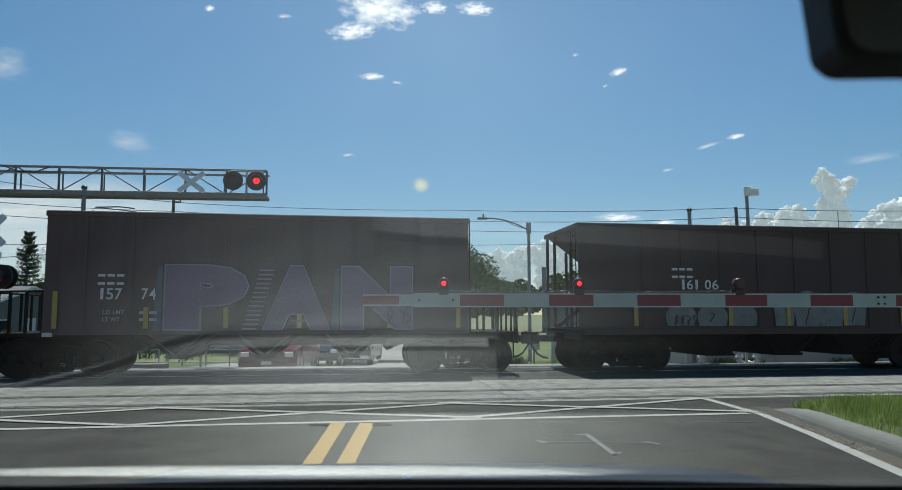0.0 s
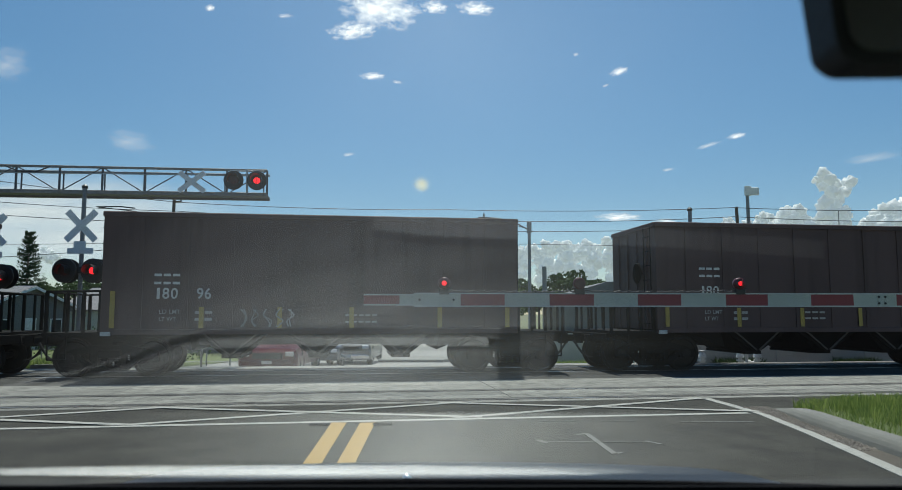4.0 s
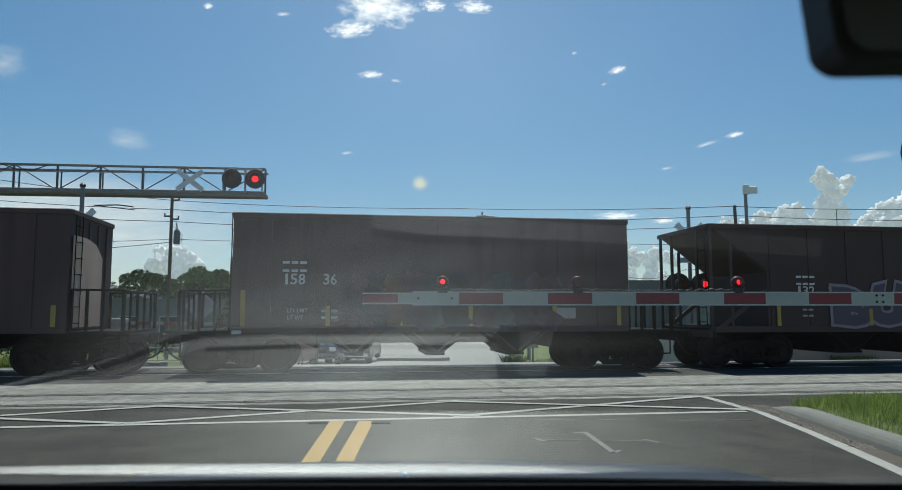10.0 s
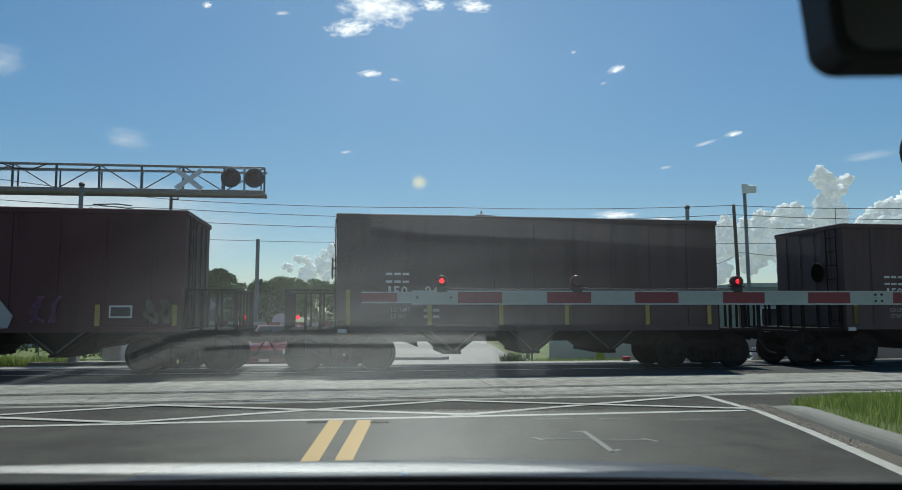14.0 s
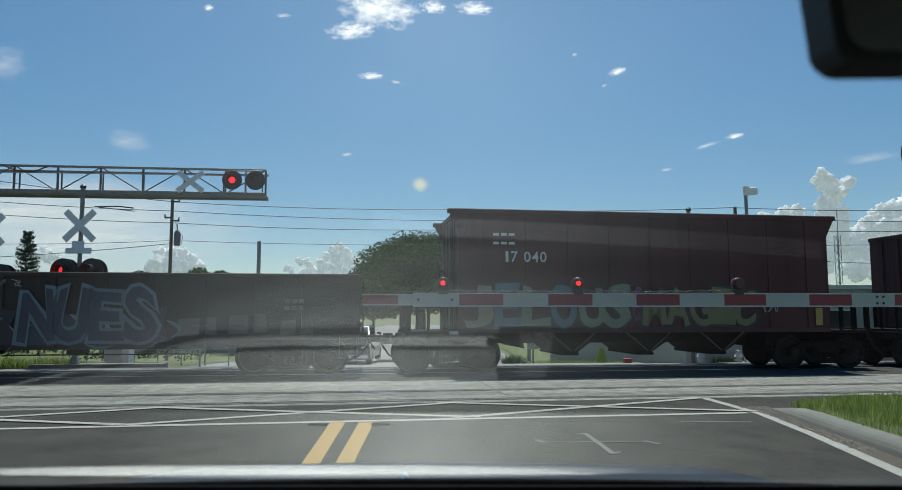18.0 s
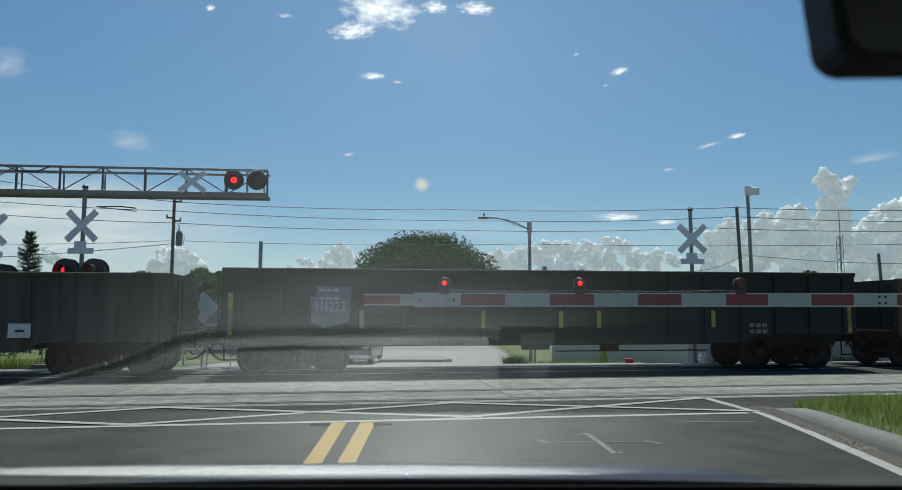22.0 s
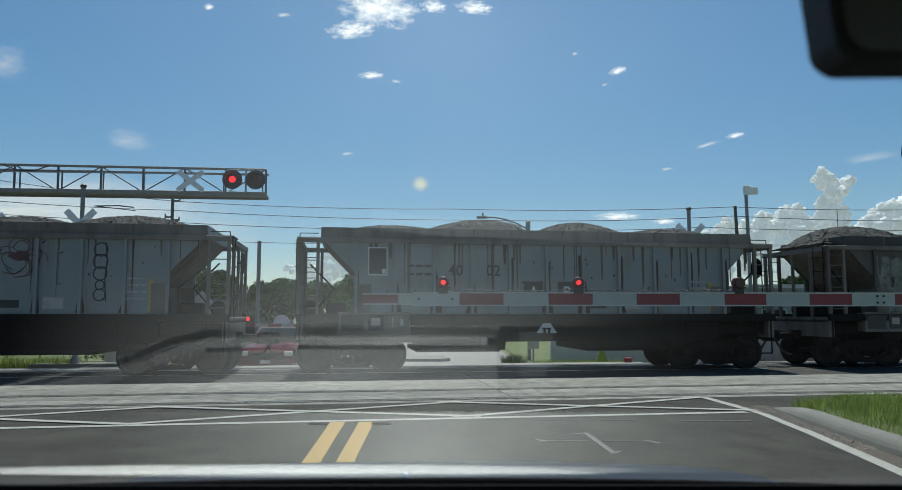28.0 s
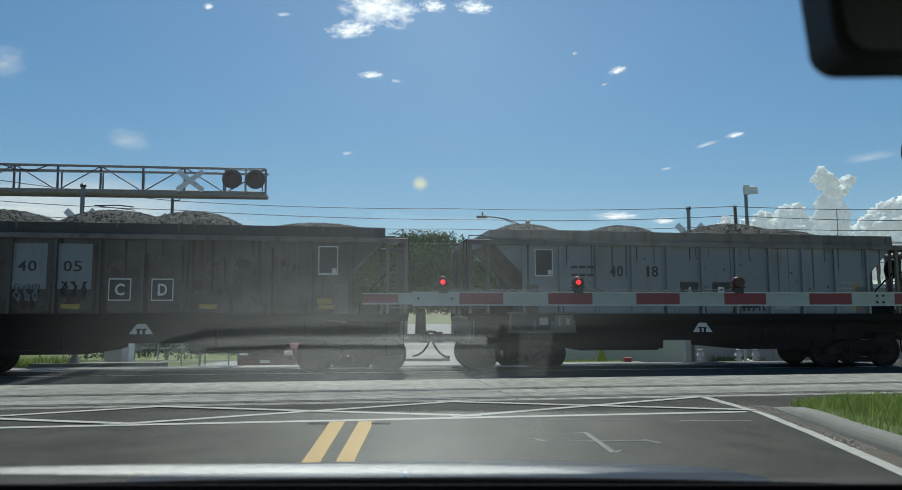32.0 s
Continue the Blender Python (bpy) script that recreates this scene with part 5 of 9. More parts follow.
    part("brake_wheel", Shape().lathe([(0.26, -0.02), (0.29, 0.0), (0.26, 0.02), (0.22, 0.0), (0.26, -0.02)], 18, "x", (ln + 0.14, -0.5, 2.75)).box(ln + 0.12, ln + 0.16, -0.76, -0.24, 2.73, 2.77).rod((ln, -0.5, 2.75), (ln + 0.16, -0.5, 2.75), 0.03), UNDER, car, "black brake wheel at the end")
    part("floor", Shape().box(1.55, ln - 1.55, -1.4, 1.4, 1.38, 1.46), UNDER, car)
    part("centre_sill", Shape().box(-0.1, ln + 0.1, -0.22, 0.22, 0.74, 1.02, 0.01), UNDER, car)
    c = ln / 2
    for s in (-1, 1):
        a, b = c + s * 0.12, c + s * 3.3
        part("discharge_bay", Shape().prism([(c + s * 1.05, 0.58), (b - s * 0.15, 0.58), (b, 1.4), (c + s * 0.98, 1.4)][::s], -1.3, 1.3).box(min(c + s * 1.1, b), max(c + s * 1.1, b) - 0.1, -1.36, 1.36, 0.54, 0.64, 0.01), UNDER, car)
        part("gate_rod", Shape().pipe([(c + s * 0.5, -1.38, 0.9), (b - s * 0.4, -1.38, 0.9)], 0.03).rod((c + s * 1.7, -1.42, 0.7), (c + s * 1.7, -1.42, 1.2), 0.03), UNDER, car)
        part("slope_plate", Shape().prism([(c + s * 3.0, 1.4), (c + s * 4.6, 1.4), (c + s * 3.2, 0.85)][::s], -1.2, 1.2), UNDER, car)
    rng = random.Random(seed)
    for k in range(4):
        mound, chips = heap(2.3 + k * 2.55 + rng.uniform(-0.5, 0.5), rng.uniform(1.35, 2.1), rng.uniform(0.38, 0.68), seed * 7 + k)
        bed = part("crushed_stone", mound, ROCKM, car, "heaped grey crushed stone")
        tagged(part("stone_chips", chips, CHIPS, bed), kind="stuff")
    part("stone_bed", Shape().box(0.64, ln - 0.64, -1.37, 1.37, 3.3, 3.44), ROCKM, car, "grey crushed stone up to the rim")
    x = 1.95 if board_at_left else ln - 1.95
    bd = part("notice_board", Shape().box(x - 0.24, x + 0.24, -1.485, -1.462, 2.42, 3.12, 0.006), STENCIL, car, "dark board in a pale frame")
    part("board_face", Shape().box(x - 0.21, x + 0.21, -1.49, -1.484, 2.46, 3.09), BLACKPANEL, bd)
    part("board_ticket", Shape().box(x + 0.1, x + 0.2, -1.496, -1.489, 2.47, 2.58), STENCIL, bd)
    part("warning_patch", Shape().box(x - 0.26, x + 0.1, -1.47, -1.458, 1.72, 1.84), REFLECT, car, "faded yellow patch")
    running_gear(car, 1.35, ln - 1.35, -0.72, ln + 0.72)
    return car, ln


def mark_shapes(name, car, x0, x1, z0, z1, y, material, count=3):
    """A company mark as plain bars of its size."""
    w = (x1 - x0) / count
    for i in range(count):
        a = x0 + i * w
        h = z1 - z0
        for z in (z0, z1 - h * 0.24):
            part(name, Shape().box(a + w * 0.08, a + w * 0.86, y - 0.004, y, z, z + h * 0.24), material, car)


def data_bars(car, x0, x1, z, y, material, rows=2, h=0.07):
    for r in range(rows):
        sh = Shape()
        k = max(2, int((x1 - x0) / 0.16))
        for i in range(k):
            a = x0 + (x1 - x0) * i / k
            sh.box(a, a + (x1 - x0) / k * 0.75, y - 0.004, y, z - r * 0.16, z - r * 0.16 + h)
        part("data_stencil", sh, material, car)


def reflectors(car, xs, z0, z1, y, w=0.055):
    for x in xs:
        part("reflector_strip", Shape().box(x - w, x + w, y - 0.006, y, z0, z1), REFLECT, car, "dull yellow reflector strip")


def scrawl(car, x0, x1, z0, z1, y, material, seed, w=0.05, n=4, label="", edge=None, wild=0.3):
    """Sprayed strokes that form no readable word."""
    rng = random.Random(seed)
    cw = (x1 - x0) / n
    fat = w > 0.12
    for i in range(n):
        a = x0 + cw * i
        for k in range(2):
            pts = []
            for j in range(4):
                pts.append((a + cw * (0.16 + 0.68 * rng.random()), z0 + (z1 - z0) * (0.12 + 0.76 * (1 - j / 3 if k == 0 else j / 3))))
            fine = smooth_line(pts)
            if edge:
                part("spray_outline", Shape().stroke(fine, w * (1.3 if fat else 1.6), y - 0.005 + 0.0003 * (2 * i + k), y, False), edge, car)
            part("spray_stroke", Shape().stroke(fine, w, y - 0.012 + 0.0003 * (2 * i + k), y, False), material, car, label)


def smooth_line(pts, n=6):
    """A curve through the points."""
    out = []
    for i in range(len(pts) - 1):
        p0, p1, p2, p3 = pts[max(0, i - 1)], pts[i], pts[i + 1], pts[min(len(pts) - 1, i + 2)]
        for k in range(n):
            u = k / n
            out.append(tuple(0.5 * (2 * b + (c - a) * u + (2 * a - 5 * b + 4 * c - d) * u * u + (3 * b - a - 3 * c + d) * u ** 3) for a, b, c, d in zip(p0, p1, p2, p3)))
    return out + [pts[-1]]


def tangle(car, x, z, r, y, material, seed, count=9, w=0.03, label=""):
    """Looping sprayed lines that run out of one blot."""
    rng = random.Random(seed)
    part("spray_blot", Shape().prism([(x + r * 0.36 * rng.uniform(0.7, 1.2) * math.cos(k * 0.52), z + r * 0.2 * rng.uniform(0.7, 1.2) * math.sin(k * 0.52)) for k in range(12)], y - 0.004, y), material, car, label)
    for i in range(count):
        a = rng.uniform(-3.1, 3.1)
        pts = [(x, z)]
        for k in range(4):
            a += rng.uniform(0.5, 1.3) * (1 if i % 2 else -1)
            pts.append((pts[-1][0] + r * 0.36 * math.cos(a), pts[-1][1] + r * 0.3 * math.sin(a)))
        part("spray_stroke", Shape().stroke(smooth_line(pts), w, y - 0.005 - 0.0004 * i, y), material, car)


def yz_plate(pts, x0, x1):
    """A flat plate across the car: (y, z) outline, from x0 to x1."""
    k = len(pts)
    return Shape().add([(x0, *p) for p in pts] + [(x1, *p) for p in pts], [tuple(range(k - 1, -1, -1)), tuple(range(k, 2 * k))] + [(i, (i + 1) % k, k + (i + 1) % k, k + i) for i in range(k)])


def wild_letters(car, x0, x1, z0, z1, y, dark, pale, seed, n, label):
    """Interlocked dark letter shapes with pale crescents along their edges."""
    rng = random.Random(seed)
    w = (x1 - x0) / n
    h = z1 - z0
    for i in range(n):
        a = x0 + w * i
        out = [(a + w * rng.uniform(-0.2, 0.05), z0 + h * rng.uniform(0, 0.08)), (a + w * rng.uniform(0.95, 1.2), z0 + h * rng.uniform(0, 0.1)), (a + w * rng.uniform(0.8, 1.1), z0 + h * 0.5), (a + w * rng.uniform(0.9, 1.2), z1 - h * rng.uniform(0, 0.15)), (a + w * 0.45, z1 - h * rng.uniform(0.05, 0.3)), (a + w * rng.uniform(-0.15, 0.1), z1 - h * rng.uniform(0, 0.15)), (a + w * rng.uniform(0, 0.2), z0 + h * 0.5)]
        part("spray_letter", Shape().prism(out, y - 0.003 - 0.0004 * i, y), dark if i % 3 else G_BLACK, car, label)
        for k in range(4):
            c, d = rng.choice(out), rng.choice(out)
            m = ((c[0] + d[0]) / 2 + w * rng.uniform(-0.35, 0.35), (c[1] + d[1]) / 2 + h * rng.uniform(-0.2, 0.2))
            pts = smooth_line([c, m, (c[0] * 0.4 + d[0] * 0.6, c[1] * 0.4 + d[1] * 0.6)], 7)
            b = rng.uniform(0.04, 0.13)
            up, lo = [], []
            for j, (px, pz) in enumerate(pts):
                f = math.sin(math.pi * j / (len(pts) - 1)) * b / 2 + 0.006
                up.append((px + f * 0.7, pz + f))
                lo.append((px - f * 0.7, pz - f))
            part("spray_highlight", Shape().prism(lo + up[::-1], y - 0.008 - 0.0004 * (4 * i + k), y), pale if k < 3 else G_PALELILAC, car)


def bubbles(car, x0, x1, z0, z1, y, fill, edge, n, seed, label=""):
    """Round-topped bubble shapes side by side, each with a dark edge."""
    rng = random.Random(seed)
    w = (x1 - x0) / n
    for i in range(n):
        cx, hw = x0 + w * (i + 0.5), w * rng.uniform(0.42, 0.58)
        top, low = z1 - (z1 - z0) * rng.uniform(0.0, 0.22), z0 + rng.uniform(0.0, 0.04)
        for name, d, mat_, o in (("spray_outline", 0.035, edge, 0.004), ("spray_letter", 0.0, fill, 0.008)):
            a, h = hw + d, min(hw * 1.3, (top - low) * 0.6) + d
            pts = [(cx - a * 0.85, low - d), (cx + a * 0.85, low - d)] + [(cx + a * math.cos(t), top + d - h + h * math.sin(t)) for t in [math.pi * k / 10 for k in range(11)]]
            part(name, Shape().prism(pts, y - o - 0.0004 * i, y), mat_, car, label if not d else "")
        if i % 2:
            part("spray_stroke", Shape().stroke(smooth_line([(cx - hw * 0.2, low + 0.1), (cx + hw * 0.1, (low + top) / 2), (cx - hw * 0.05, top - 0.25)]), 0.03, y - 0.013, y), edge, car)


def piece(car, text, x0, x1, z0, z1, y, fill, edge, bold=0.05, label="", gap=0.0, rise=0.06):
    """Fat sprayed letters, one by one, with an outline behind."""
    k = len(text)
    w = (x1 - x0) / k
    fills = fill if isinstance(fill, (list, tuple)) else [fill]
    for i, ch in enumerate(text):
        d = rise * (z1 - z0) * (1 if i % 2 else -0.4)
        a, b = x0 + w * i - w * 0.03, x0 + w * (i + 1) + w * 0.03
        lettering("spray_outline", ch, a - 0.05, b + 0.05, z0 - 0.02, z1 + d, y, edge, car, bold + 0.045, 0.006, swing=ord(ch) + 7 * i)
        lettering("spray_letter", ch, a + 0.03, b - 0.03, z0 + 0.05, z1 + d - 0.08, y - 0.006, fills[i % len(fills)], car, bold, 0.006, label, swing=ord(ch) + 7 * i)


SIDE = -1.545          # painted face of the brown hoppers
TRAIN = []             # (car, place of its x = 0 along the train)


def enter(car, q):
    TRAIN.append((car, q))
    return car


def put_train():
    Y = SIDE
    brown = "brown open-top hopper car"
    # first car: sloping ends, small white tags
    car, ln = slope_hopper(12.3, 24.35, BROWN2, "dark brown hopper car with dull white spray letters", square=True)
    enter(car, 12.3)
    mark_shapes("company_mark", car, 2.49, 3.11, 2.44, 2.7, Y, STENCIL)
    lettering("car_number", "161 06", 2.73, 3.81, 2.14, 2.4, Y, STENCIL, car)
    bubbles(car, 2.3, 4.9, 1.17, 1.85, Y, G_DULLWHITE, G_BLACK, 3, 11, "dull white bubble letter with a black edge")
    bubbles(car, 5.3, 8.0, 1.17, 2.2, Y, G_DULLWHITE, G_BLACK, 4, 14, "dull white bubble letter with a black edge")
    scrawl(car, 2.5, 3.2, 1.2, 1.5, Y - 0.012, G_BLACK, 12, 0.02, 4)
    reflectors(car, (1.5, 4.1, 5.75, 7.4, 9.1), 1.2, 1.7, Y - 0.02)
    # lilac letters
    base, ln = flat_hopper(-0.42, 9.45, BROWN, brown + ", empty and grimy")
    reflectors(base, (0.26, 2.25, 4.05, 5.75, 7.9, 9.6), 1.17, 1.66, Y - 0.004)
    reflectors(base, (0.26,), 1.17, 2.03, Y - 0.004)
    small_print("LD LMT", 1.3, 1.78, 1.5, 1.6, Y, DIM_STENCIL, base)
    small_print("LT WT", 1.3, 1.68, 1.33, 1.43, Y, DIM_STENCIL, base)
    data_bars(base, 2.1, 2.55, 1.5, Y, DIM_STENCIL)

    def hopper(q, a, b, z, label=None, paint=None, fec=None, clone=base):
        c = copy_thing(clone, Matrix()) if clone else None
        if label:
            c["label"] = label
        enter(c, q)
        mark_shapes("company_mark", c, 1.15, 1.77, *(fec or (z + 0.34, z + 0.59)), Y, STENCIL)
        if a:
            lettering("car_number", a, 1.19, 1.72, z, z + 0.26, Y, STENCIL, c)
            lettering("car_number", b, 2.12, 2.47, z, z + 0.26, Y, STENCIL, c)
        return c

    c = hopper(-0.42, "157", "74", 1.84, brown + " and big lilac spray letters")
    for k, (t, x0, x1) in enumerate((("P", 2.66, 4.55), ("A", 4.9, 6.47), ("N", 6.75, 8.45))):
        lettering("spray_outline", t, x0 - 0.07, x1 + 0.07, 1.09, 2.71, Y - 0.001, G_BLACK, c, 0.1, 0.005)
        lettering("spray_edge", t, x0 - 0.03, x1 + 0.03, 1.12, 2.68, Y - 0.0045, G_PALELILAC, c, 0.085, 0.004)
        lettering("spray_letter", t, x0, x1, 1.15, 2.65, Y - 0.007, G_LILAC, c, 0.07, 0.005, "lilac spray letter with a dark edge")
    for x in (2.4, 6.5):
        part("spray_shade", Shape().prism([(x, 1.12), (x + 0.28, 1.12), (x + 0.34, 2.62), (x + 0.08, 2.62)], Y - 0.003, Y), G_DULL, c, "faded teal shade beside the letters")
    for x, z, w in ((3.5, 2.1, 0.5), (5.55, 1.35, 0.34)):
        part("spray_edge", Shape().stroke(smooth_line([(x, z), (x + w, z + 0.02), (x + w, z + 0.34), (x, z + 0.36), (x, z)]), 0.03, Y - 0.0135, Y), G_PLUM, c)
    sh = Shape()
    for k in range(14):
        z = 1.14 + k * 0.107
        x = 4.42 + 0.03 * k
        sh.box(x, x + 0.34, Y - 0.012, Y, z, z + 0.035)
    part("spray_hatching", sh, G_PALELILAC, c, "pale hatching between the letters")
    scrawl(c, 7.3, 8.9, 1.2, 1.8, Y - 0.012, G_NAVY, 31, 0.03, 4)
    c = hopper(-14.03, "180", "21", 1.97, brown + " and plain sides", fec=(2.46, 2.71))
    data_bars(c, 4.13, 4.77, 1.52, Y, DIM_STENCIL, 2, 0.05)
    c = hopper(-27.6, "180", "96", 1.85, brown + " and one small white tag")
    scrawl(c, 3.08, 4.45, 1.15, 1.66, Y, G_WHITE, 21, 0.028, 5, "thin white spray tag")
    data_bars(c, 5.6, 6.4, 1.45, Y, DIM_STENCIL, 2, 0.04)
    c = hopper(-41.08, "180", "64", 1.83, brown + " and huge green spray letters")
    part("spray_cloud", Shape().prism([(1.3, 1.12), (8.1, 1.12), (8.3, 1.45), (8.0, 1.75), (7.2, 1.95), (6.2, 2.1), (4.0, 1.9), (1.7, 1.95), (1.35, 1.6)], Y - 0.004, Y), G_GREEN, c, "dark green sprayed ground of the letters")
    piece(c, "JELOUS", 1.85, 6.95, 1.12, 2.78, Y - 0.006, G_GREEN, G_MINT, 0.04, "dark green spray letter with a mint edge")
    piece(c, "BNER", 7.1, 8.05, 1.86, 2.5, Y - 0.004, G_GREEN, G_MINT, 0.03)
    piece(c, "KTD", 0.08, 0.85, 1.92, 2.52, Y - 0.004, G_GREEN, G_MINT, 0.03)
    scrawl(c, 8.1, 8.9, 1.9, 2.4, Y, G_PLUM, 5, 0.05, 3)
    scrawl(c, 8.95, 9.6, 1.6, 2.3, Y, G_MINT, 6, 0.05, 3)
    scrawl(c, 0.3, 1.0, 1.5, 1.8, Y, G_PLUM, 7, 0.04, 3)
    scrawl(c, 0.5, 0.85, 1.13, 1.24, Y, G_WHITE, 8, 0.018, 4)
    # slope-end car with grey-lilac letters
    car, ln = slope_hopper(-55.97, -43.45, BROWN2, "dark brown slope-end hopper car with grey-lilac spray letters")
    enter(car, -55.97)
    mark_shapes("company_mark", car, 2.43, 3.01, 2.23, 2.48, Y, STENCIL)
    lettering("car_number", "132", 2.46, 2.99, 1.96, 2.2, Y, STENCIL, car)
    lettering("car_number", "26", 3.35, 3.74, 1.96, 2.2, Y, STENCIL, car)
    piece(car, "BUYER", 3.5, 9.05, 1.14, 2.28, Y - 0.004, G_GREYLILAC, G_PALELILAC, 0.075, "muted lilac spray letter with a pale edge")
    scrawl(car, 8.6, 9.4, 1.2, 1.7, Y, G_PALELILAC, 3, 0.05, 2)
    data_bars(car, 2.6, 2.95, 1.55, Y, DIM_STENCIL, 2, 0.05)
    reflectors(car, (1.9, 10.6), 1.15, 2.05, Y - 0.02)
    reflectors(car, (4.6, 6.2, 9.4), 1.15, 1.6, Y - 0.02)
    c = hopper(-68.1, "158", "36", 2.17, brown + ", sunlit tan end plate and faded spray paint", fec=(2.47, 2.73))
    for k, g in enumerate((G_FADED, G_NAVY, G_ORANGE, G_FADED, G_DULL, G_NAVY, G_FADED, G_DULL, G_NAVY, G_FADED)):
        scrawl(c, 2.5 + k * 0.52, 3.5 + k * 0.52, 1.15, 2.4, Y - 0.0007 * k, g, 40 + k, 0.42 if k % 2 else 0.3, 1, "faded sprayed shapes")
    part("routing_plate", Shape().box(7.9, 8.45, Y - 0.006, Y, 1.35, 1.62).box(7.93, 8.15, Y - 0.009, Y - 0.005, 1.39, 1.58), DIM_STENCIL, c, "small pale routing plate")
    # tan plate: grazing sunlight on the end wall, painted in
    part("slope_plate", yz_plate([(-1.42, 1.15), (0.55, 1.15), (0.55, 3.0), (0.2, 3.3), (-0.5, 3.38), (-1.42, 3.36)], 9.914, 9.926), SUNLIT_TAN, c, "tan end plate with sunlight put into its colour")
    c = hopper(-81.63, "159", "57", 1.88, brown + " and clean stencilled sides")
    part("slope_plate", yz_plate([(-1.42, 1.15), (0.6, 1.15), (0.6, 2.9), (0.1, 3.2), (-0.5, 3.3), (-1.42, 3.3)], 9.914, 9.926), SUNLIT_TAN, c, "tan end plate with sunlight put into its colour")
    data_bars(c, 4.1, 4.8, 1.5, Y, DIM_STENCIL, 2, 0.04)
    c = hopper(-95.2, "150", "84", 1.86, brown + ", sunlit tan patches on its end wall")
    part("slope_plate", yz_plate([(-1.2, 1.3), (0.3, 1.2), (0.35, 2.7), (-0.1, 3.1), (-1.1, 3.2)], 9.914, 9.926), SUNLIT_TAN, c, "tan end plate with sunlight put into its colour")
    # maroon cars
    mar, ln = flat_hopper(-108.55, -98.77, MAROON, "dark maroon open-top hopper car with white and yellow spray letters")
    reflectors(mar, (0.26, 4.2, 7.9, 9.6), 1.17, 1.66, Y - 0.004)
    enter(mar, -108.55)
    mark_shapes("company_mark", mar, 1.09, 1.63, 2.22, 2.46, Y, STENCIL)
    small_print("LD LMT", 1.3, 1.75, 1.5, 1.6, Y, DIM_STENCIL, mar)
    small_print("LT WT", 1.3, 1.65, 1.33, 1.43, Y, DIM_STENCIL, mar)
    part("spray_cloud", Shape().prism([(1.8, 1.12), (6.0, 1.12), (6.1, 1.4), (5.7, 1.9), (5.3, 2.15), (4.9, 2.2), (4.6, 2.08), (4.3, 2.36), (3.9, 2.4), (3.6, 2.2), (3.3, 2.18), (3.0, 2.42), (2.6, 2.4), (2.3, 2.1), (2.05, 1.9), (2.0, 1.5)], Y - 0.004, Y), G_WHITE, mar, "white sprayed ground of the letters")
    bubbles(mar, 2.1, 4.8, 1.15, 2.25, Y - 0.004, G_BEIGE, G_BLACK, 7, 61, "grey-beige bubble letter with a black edge")
    for x in (2.6, 4.1):
        part("yellow_stroke", Shape().box(x - 0.05, x + 0.05, Y - 0.02, Y, 1.2, 1.66), REFLECT, mar)
    scrawl(mar, 5.0, 5.8, 1.3, 1.6, Y - 0.004, G_BLACK, 63, 0.02, 4)
    rng = random.Random(2)
    for k in range(9):
        x, z = rng.uniform(1.9, 5.6), rng.uniform(2.2, 2.5)
        part("spray_dot", Shape().lathe([(0.07, Y), (0.07, Y - 0.006)], 10, "y", (x, 0, z)), G_WHITE, mar)
    scrawl(mar, 6.4, 7.2, 1.2, 1.9, Y, G_PLUM, 70, 0.07, 2)
    part("routing_plate", Shape().box(8.15, 8.66, Y - 0.004, Y, 1.35, 1.64), STENCIL, mar, "white framed plate")
    part("routing_plate_face", Shape().box(8.19, 8.62, Y - 0.008, Y - 0.004, 1.39, 1.6), BLACKPANEL, mar)
    scrawl(mar, 8.9, 9.6, 1.2, 1.8, Y, G_SAND, 71, 0.09, 2)
    tall, ln = flat_hopper(-122.63, -112.04, MAROON, "tall dark maroon hopper car with flared rim and pastel spray letters", 4.12, 0.25)
    enter(tall, -122.63)
    mark_shapes("company_mark", tall, 1.11, 1.71, 3.24, 3.53, Y, STENCIL)
    lettering("car_number", "17 040", 1.4, 2.53, 2.8, 3.07, Y, STENCIL, tall)
    piece(tall, "JELOUS", 0.4, 4.74, 1.14, 2.3, Y - 0.004, [G_SAND, G_BLUE, G_LIME, G_BLUE, G_LIME, G_LIME], G_BLACK, 0.035, "pastel spray letter with a black edge")
    piece(tall, "MAGIC", 5.05, 8.2, 1.17, 2.2, Y - 0.004, G_OLIVE, G_BLACK, 0.03, "olive yellow spray letter with a black edge")
    scrawl(tall, 4.4, 5.1, 1.3, 2.2, Y, G_PLUM, 81, 0.16, 2)
    scrawl(tall, 8.3, 8.9, 1.5, 2.0, Y, G_WHITE, 82, 0.03, 3)
    reflectors(tall, (10.0,), 1.2, 1.66, Y - 0.004, 0.1)
    # gondolas
    g, ln = gondola(-141.0, -124.8, GONRUST, "low rusty brown gondola car with teal spray letters", 2.46, 0.68, 15)
    enter(g, -141.0)
    GY = -1.552
    wild_letters(g, 1.8, 6.8, 0.86, 2.2, GY, G_NAVY, G_TEAL, 90, 7, "dark sprayed letters with pale blue edges")
    wild_letters(g, 7.6, 11.7, 0.76, 1.7, GY, G_NAVY, G_BLUE, 104, 5, "navy sprayed letters with pale blue edges")
    piece(g, "NUES", 8.55, 11.5, 0.84, 2.12, GY - 0.022, G_NAVY, G_TEAL, 0.035, "navy spray letter with a pale blue edge", rise=0.04)
    scrawl(g, 2.3, 2.8, 1.0, 1.35, GY - 0.012, G_TEAL, 95, 0.025, 4)
